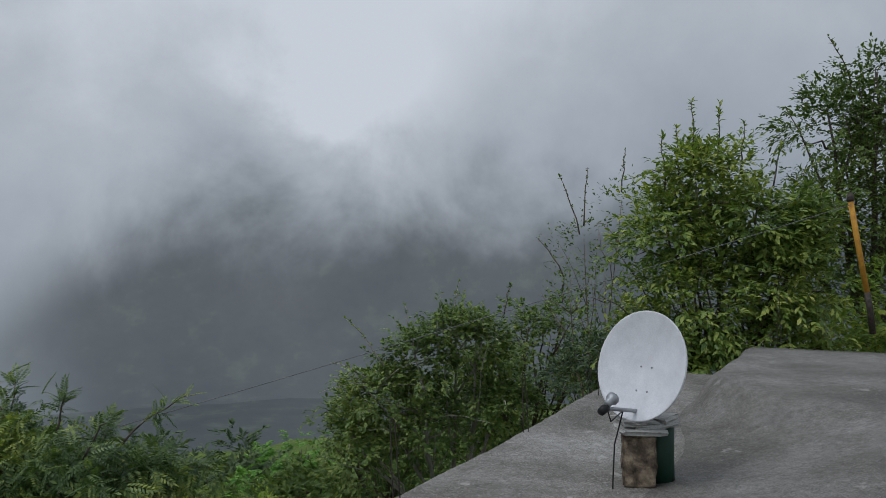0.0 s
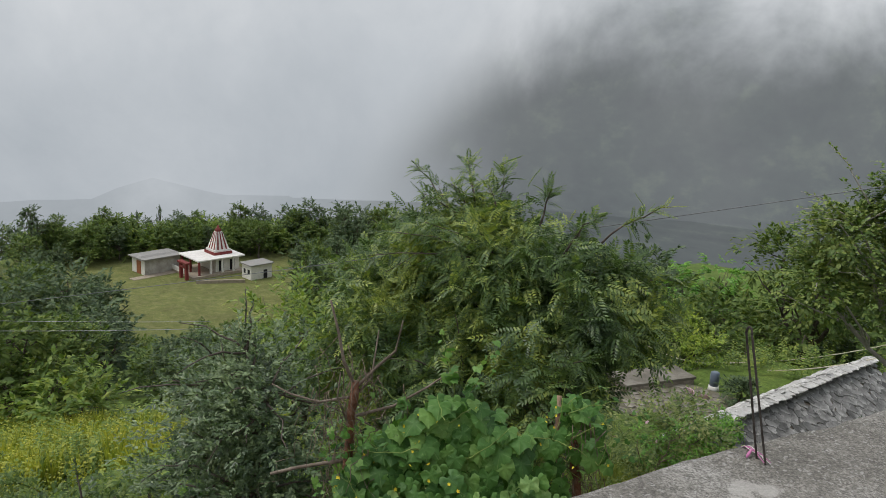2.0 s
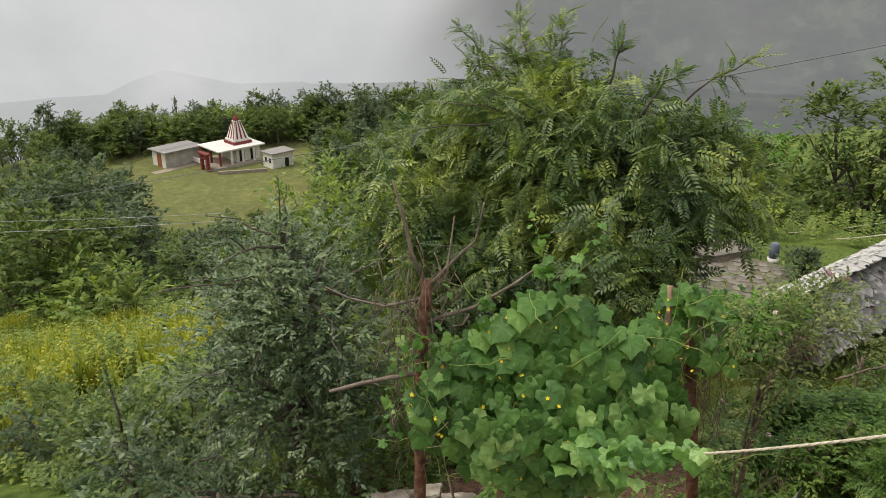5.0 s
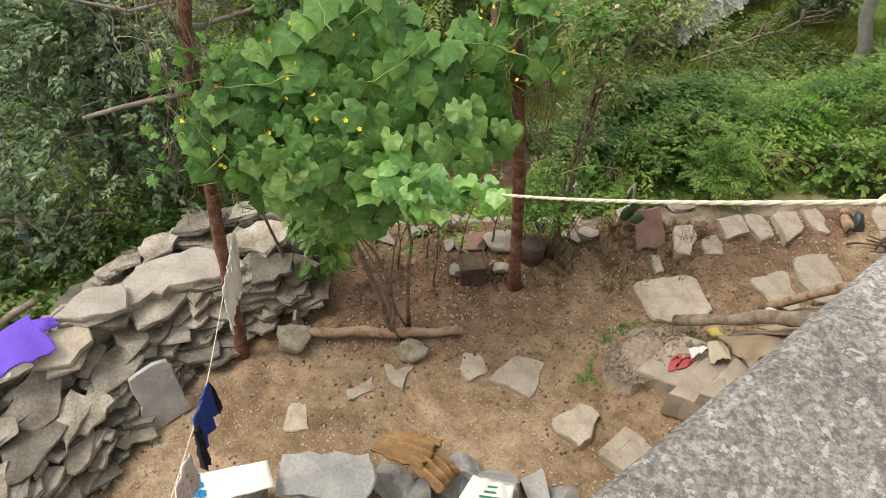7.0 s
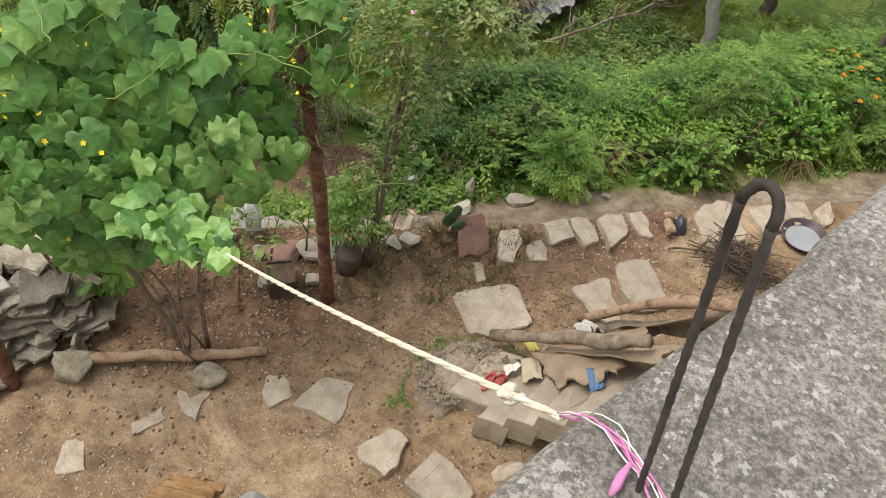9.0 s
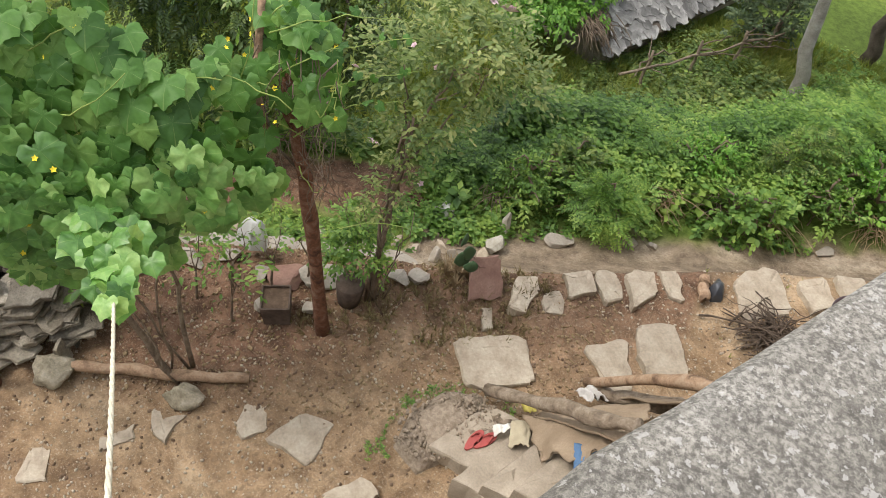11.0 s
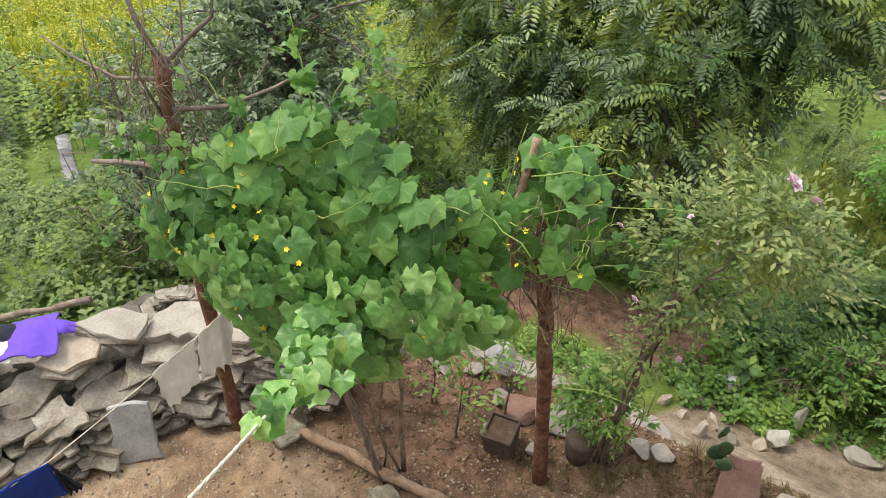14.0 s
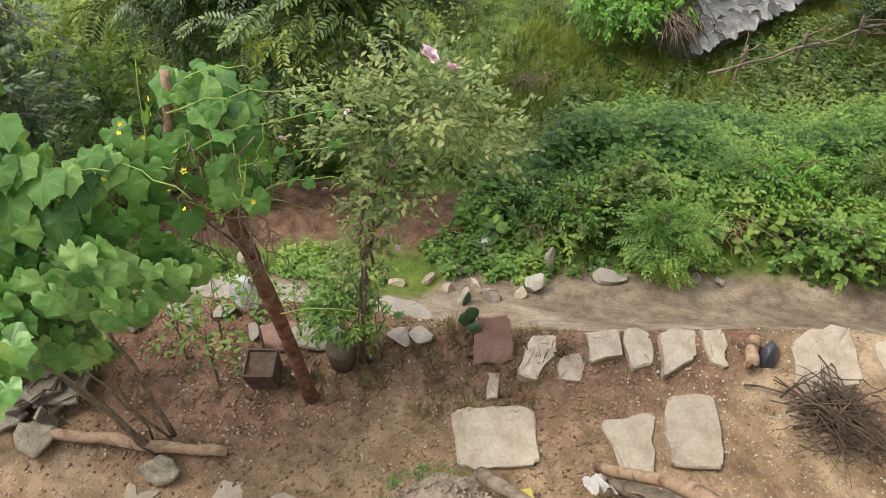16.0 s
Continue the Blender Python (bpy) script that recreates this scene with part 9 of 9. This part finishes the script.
part("drum", buf, plain("blue_grey_plastic", (0.13, 0.165, 0.21), 0.4), jar)
buf = Buf()
add_tube(buf, [(0, 0, 0), (0, 0, 0.12), (0, 0, 0.25)], [0.3, 0.28, 0.26], 10)
part("stand", buf, PLASTER, jar)
for k, (x, y) in enumerate(((-1.35, 18.6), (-0.6, 19.6), (-2.1, 17.6), (-0.05, 20.6))):
    rs = np.random.default_rng(95 + k)
    th = thing("fence_stake", "crooked wooden fence stake with twigs", "stake", "crooked fence below the shed", at=(x, y, zland(x, y)))
    buf = Buf()
    add_tube(buf, bend((0, 0, -0.1), (rs.normal(0, 0.05), 0, 0.95), 6, 0, 0.02, rs), np.linspace(0.04, 0.025, 6), 7)
    part("stake_pole", buf, GREY_WOOD, th)
    buf = Buf()
    for q in range(5):
        z = rs.uniform(0.5, 0.9)
        add_tube(buf, bend((0, 0, z), (rs.normal(0.3, 0.35), rs.normal(0.4, 0.35), z + rs.uniform(-0.1, 0.3)), 6, -0.05, 0.03, rs), np.linspace(0.018, 0.006, 6), 5)
    part("twig", buf, TWIG, th)
add_log("fence_rail", (-2.5, 17.0, 0.6), (0.3, 20.9, 0.75), 0.025, 0.02, GREY_WOOD, "crooked wooden fence rail below the shed", 99, 0.05, jit=0.04)
add_tree("dark leafy bush at the far end of the shed", (-0.35, 20.9), [(-0.35, 20.9, -7.25, 0.75), (0.15, 21.3, -7.3, 0.7), (-0.7, 20.5, -7.55, 0.5), (0.0, 20.9, -6.75, 0.5)], L_OVAL, 3200, 0.12, FAR_DARK, BARK, 0.04, 93, 0.15, 0.25, 8, name="bush", category="bush")
add_tree("lime green bush behind the courtyard", (-6.6, 26.4), [(-6.6, 26.4, -7.6, 1.0), (-5.5, 26.7, -7.7, 0.9), (-7.5, 26.0, -7.9, 0.8)], L_OVAL, 4200, 0.14, LIME, BARK, 0.04, 94, 0.18, 0.3, 8, name="bush", category="bush")
wp = thing("wire_pole", "thin leaning pole carrying cords", "pole", at=(-6.1, 28.5, zland(-6.1, 28.5)))
buf = Buf()
add_tube(buf, [(0, 0, 0), (0.05, 0, 1.2), (0.12, 0, 2.6)], [0.05, 0.045, 0.035], 7)
part("shaft", buf, GREY_WOOD, wp)
for a, b in (((-6.0, 28.5, zland(-6.1, 28.5) + 2.5), (-0.6, 25.4, -6.4)), ((-6.0, 28.5, zland(-6.1, 28.5) + 2.5), (-9.5, 29.5, -8.2)), ((-6.0, 28.5, zland(-6.1, 28.5) + 2.5), (1.0, 30.0, -6.6))):
    buf = Buf()
    add_tube(buf, bend(a, b, 12, 0.35), 0.018, 5)
    lone("cord", buf, ROPE, "slack pale cord hung between poles", "cord", "cords by the shed")

# fence and fallen pole on the slope beside the yard
fp = thing("fence_post", "old grey fence post with blue twine", "post", at=(-8.68, 6.66, zland(-8.68, 6.66)))
buf = Buf()
add_tube(buf, [(0, 0, -0.1), (0.02, 0, 0.4), (0.0, 0.02, 0.78)], [0.06, 0.055, 0.045], 8)
part("pole", buf, GREY_WOOD, fp)
buf = Buf()
a = np.linspace(0, 19, 50)
add_tube(buf, np.stack([0.066 * np.cos(a), 0.066 * np.sin(a), 0.5 + 0.006 * a], -1), 0.008, 5)
add_tube(buf, bend((0.06, -0.02, 0.5), (0.14, -0.06, 0.2), 6, 0, 0.01, np.random.default_rng(3)), 0.01, 5)
part("twine", buf, plain("blue_twine", (0.06, 0.25, 0.38), 0.8), fp, "blue plastic twine")
add_log("fence_rail", (-9.45, 6.45, 0.62), (-7.9, 7.3, 0.66), 0.032, 0.024, GREY_WOOD, "thin grey fence rail lashed to a post", 101)
add_log("fallen_pole", (-7.75, 3.4, -4.86), (-6.93, 5.34, -4.68), 0.038, 0.032, GREY_WOOD, "grey fallen pole lying along the back of the stone wall", 102, z_from_land=False)
add_log("fallen_pole", (-7.9, 4.25, -4.95), (-6.75, 3.75, -4.72), 0.022, 0.014, BRANCH_WOOD, "thin crooked branch crossing behind the stone wall", 103, jit=0.03, z_from_land=False)
for k in range(9):
    q = k / 8
    x, y = -14.9 + 2.5 * q, 6.75 - 0.45 * q
    lay("channel_stone", [(x - 0.16, y - 0.1), (x - 0.12, y + 0.1), (x + 0.17, y + 0.09), (x + 0.15, y - 0.11)], 0.2, 0.14, SLATE, "flat grey stone of a water channel", "stone", 800 + k, "stones of a water channel")


# ---- temple and huts by the meadow ----
def box(bm, x0, x1, y0, y1, z0, z1, taper=0.0):
    lo = [bm.verts.new(p) for p in ((x0, y0, z0), (x1, y0, z0), (x1, y1, z0), (x0, y1, z0))]
    hi = [bm.verts.new(p) for p in ((x0 + taper, y0 + taper, z1), (x1 - taper, y0 + taper, z1), (x1 - taper, y1 - taper, z1), (x0 + taper, y1 - taper, z1))]
    for i in range(4):
        bm.faces.new((lo[i], lo[(i + 1) % 4], hi[(i + 1) % 4], hi[i]))
    bm.faces.new(hi)
    bm.faces.new(lo[::-1])


def boxes(rows):
    bm = bmesh.new()
    for r in rows:
        box(bm, *r)
    return bm


MAROON = plain("maroon_paint", (0.22, 0.045, 0.04), 0.7)
# near-black panel colour paints the unlit inside of doorways and windows
DARK = plain("painted_dark_opening", (0.02, 0.02, 0.022), 0.8)
RUST_DOOR = plain("orange_brown_door", (0.33, 0.13, 0.06), 0.7)
SHEET = plain("grey_roof_sheet", (0.30, 0.29, 0.27), 0.6)


def make_temple():
    t = thing("temple", "small white temple with a maroon-striped spire", "temple", at=(-83.8, 81.0, -30.05))
    t.rotation_euler, t.scale = (0, 0, radians(74)), (0.8, 0.8, 0.8)
    part("platform", boxes([(-5.5, 5.0, -3.9, 4.2, -0.6, 0.5)]), CEMENT, t)
    part("wall", boxes([(-0.5, 4.2, -2.6, 3.2, 0.5, 3.0)]), PLASTER, t, "white plaster wall")
    part("roof_slab", boxes([(-4.4, 4.8, -3.6, 3.8, 3.0, 3.22)]), PLASTER, t, "white overhanging roof slab")
    for x, y in ((-4.0, -3.2), (-4.0, 0.0), (-4.0, 3.2), (-1.8, -3.2), (0.4, -3.3), (2.6, -3.3)):
        part("column", boxes([(x - 0.16, x + 0.16, y - 0.16, y + 0.16, 0.5, 3.0)]), MAROON if x < -3 else PLASTER, t)
    for x in (0.6, 2.8):
        part("doorway", boxes([(x - 0.5, x + 0.5, -2.64, -2.56, 0.55, 2.5)]), DARK, t, "doorway as a flat panel in shade-dark colour")
    part("spire_base", boxes([(-0.2, 3.4, -1.6, 2.0, 3.22, 3.7)]), MAROON, t)
    part("spire_base", boxes([(0.0, 3.2, -1.4, 1.8, 3.7, 4.1)]), PLASTER, t)
    part("spire", boxes([(0.2, 3.0, -1.2, 1.6, 4.1, 7.2, 0.85)]), PLASTER, t, "tapering white spire")
    for k in range(3):
        x = 0.75 + 0.85 * k
        bm = bmesh.new()
        lean = (1.6 - x) * 0.55
        v = [bm.verts.new(p) for p in ((x - 0.16, -1.24, 4.1), (x + 0.16, -1.24, 4.1), (x + 0.09 + lean, -0.42, 7.15), (x - 0.09 + lean, -0.42, 7.15), (x - 0.16, -1.15, 4.1), (x + 0.16, -1.15, 4.1), (x + 0.09 + lean, -0.33, 7.15), (x - 0.09 + lean, -0.33, 7.15))]
        for f in ((0, 1, 2, 3), (4, 7, 6, 5), (0, 3, 7, 4), (1, 5, 6, 2)):
            bm.faces.new([v[i] for i in f])
        part("stripe", bm, MAROON, t, "maroon stripe")
        bm = bmesh.new()
        y = -0.8 + 0.9 * k
        lean = (0.2 - y) * 0.55
        v = [bm.verts.new(p) for p in ((0.16, y - 0.16, 4.1), (0.16, y + 0.16, 4.1), (0.98, y + 0.09 + lean, 7.15), (0.98, y - 0.09 + lean, 7.15), (0.3, y - 0.16, 4.1), (0.3, y + 0.16, 4.1), (1.1, y + 0.09 + lean, 7.15), (1.1, y - 0.09 + lean, 7.15))]
        for f in ((0, 1, 2, 3), (4, 7, 6, 5), (0, 3, 7, 4), (1, 5, 6, 2)):
            bm.faces.new([v[i] for i in f])
        part("stripe", bm, MAROON, t, "maroon stripe")
    buf = Buf()
    add_tube(buf, [(1.6, 0.2, 7.1), (1.6, 0.2, 7.5), (1.6, 0.2, 7.8), (1.6, 0.2, 8.4)], [0.5, 0.6, 0.3, 0.05], 10)
    part("finial", buf, MAROON, t, "maroon finial")
    part("gate", boxes([(-6.6, -6.1, -3.4, -2.9, -0.4, 2.9), (-6.6, -6.1, -1.4, -0.9, -0.4, 2.9), (-6.8, -5.9, -3.7, -0.6, 2.9, 3.2), (-6.6, -6.1, -3.4, -0.9, 2.1, 2.4)]), MAROON, t, "maroon gateway")
    part("railing", boxes([(-5.6, -5.45, -0.6, 4.4, 0.5, 1.3)]), PLASTER, t)
    return t


make_temple()
h = thing("hut", "low hut with a sheet roof and orange-brown door", "hut", at=(-89.9, 76.4, -30.05))
h.rotation_euler, h.scale = (0, 0, radians(79)), (0.85, 0.85, 0.85)
part("wall", boxes([(-3.2, 3.2, -2.0, 2.0, -0.3, 2.7)]), surface("grey_plaster", [(0.3, (0.3, 0.28, 0.24)), (0.7, (0.48, 0.46, 0.41))], 1, 20, 0.9), h)
part("roof", boxes([(-3.7, 3.7, -2.6, 2.5, 2.7, 2.85), (-3.6, 3.6, -1.2, 1.2, 2.85, 3.1, 0.5)]), SHEET, h, "grey sheet roof")
part("door", boxes([(-3.26, -3.18, -0.8, 0.5, -0.2, 2.3)]), RUST_DOOR, h, "orange-brown door")
part("white_front", boxes([(-3.24, -3.2, -2.0, -0.85, -0.3, 2.65), (-3.24, -3.2, 0.55, 2.0, -0.3, 2.65)]), PLASTER, h, "white painted front")
part("terrace", boxes([(-6.0, 4.0, -3.6, -2.02, -0.6, 0.12)]), CEMENT, h)
h = thing("hut", "small pale hut with windows", "hut", at=(-76.6, 82.9, -30.05))
h.rotation_euler, h.scale = (0, 0, radians(76)), (0.78, 0.78, 0.78)
part("wall", boxes([(-2.4, 2.0, -1.5, 1.5, -0.5, 2.7)]), PLASTER, h)
part("roof", boxes([(-2.7, 2.3, -1.9, 1.8, 2.7, 2.9)]), SHEET, h, "grey flat roof")
for y in (-0.7, 0.6):
    part("window", boxes([(-2.45, -2.38, y - 0.3, y + 0.3, 1.1, 1.9)]), DARK, h, "dark window")
part("doorway", boxes([(0.2, 1.0, -1.55, -1.48, -0.4, 1.7)]), DARK, h, "doorway as a flat panel in shade-dark colour")
h = thing("boundary_wall", "low pale wall beside the meadow", "wall", at=(-80, 78, -30.05))
h.rotation_euler = (0, 0, radians(45))
part("wall", boxes([(-2.5, 4.0, -1.9, -1.6, -0.5, 0.5)]), CEMENT, h)


# ---- double pole of the power line on the slope ----
PAINTED_POLE = surface("ochre_painted_pole", [(0.3, (0.16, 0.10, 0.05)), (0.7, (0.36, 0.24, 0.11))], 2, 20, 0.8)
gx, gy = -52.1, 24.2
pole = thing("power_pole", "ochre double pole of a power line with a yellow box", "power pole", at=(gx, gy, zland(gx, gy)))
side = np.array([0.419, 0.908, 0.0])
for k in (0, 1):
    buf = Buf()
    a = side * 1.3 * k
    add_tube(buf, [a - (0, 0, 0.4), a + (-0.1, -0.2, 2.6), a - side * 0.35 + (0, 0, 5.2 - 0.4 * k)], [0.11, 0.1, 0.09], 10)
    part("shaft", buf, PAINTED_POLE, pole)
buf = Buf()
add_tube(buf, [side * -0.5 + (0, 0, 5.25), side * 1.4 + (0, 0, 4.85)], 0.08, 8)
part("crossarm", buf, GREY_METAL, pole, "steel crossarm")
for z in (4.3, 3.9, 3.2):
    buf = Buf()
    add_tube(buf, [side * -0.2 + (0, 0, z), side * 1.1 + (0, 0, z - 0.15)], 0.035, 6)
    part("strut", buf, GREY_METAL, pole, "thin steel strut")
bm = bmesh.new()
box(bm, -0.25, 0.3, -0.35, 0.25, 1.7, 2.6)
part("switch_box", bm, plain("yellow_box_paint", (0.6, 0.34, 0.05), 0.6), pole, "yellow switch box")
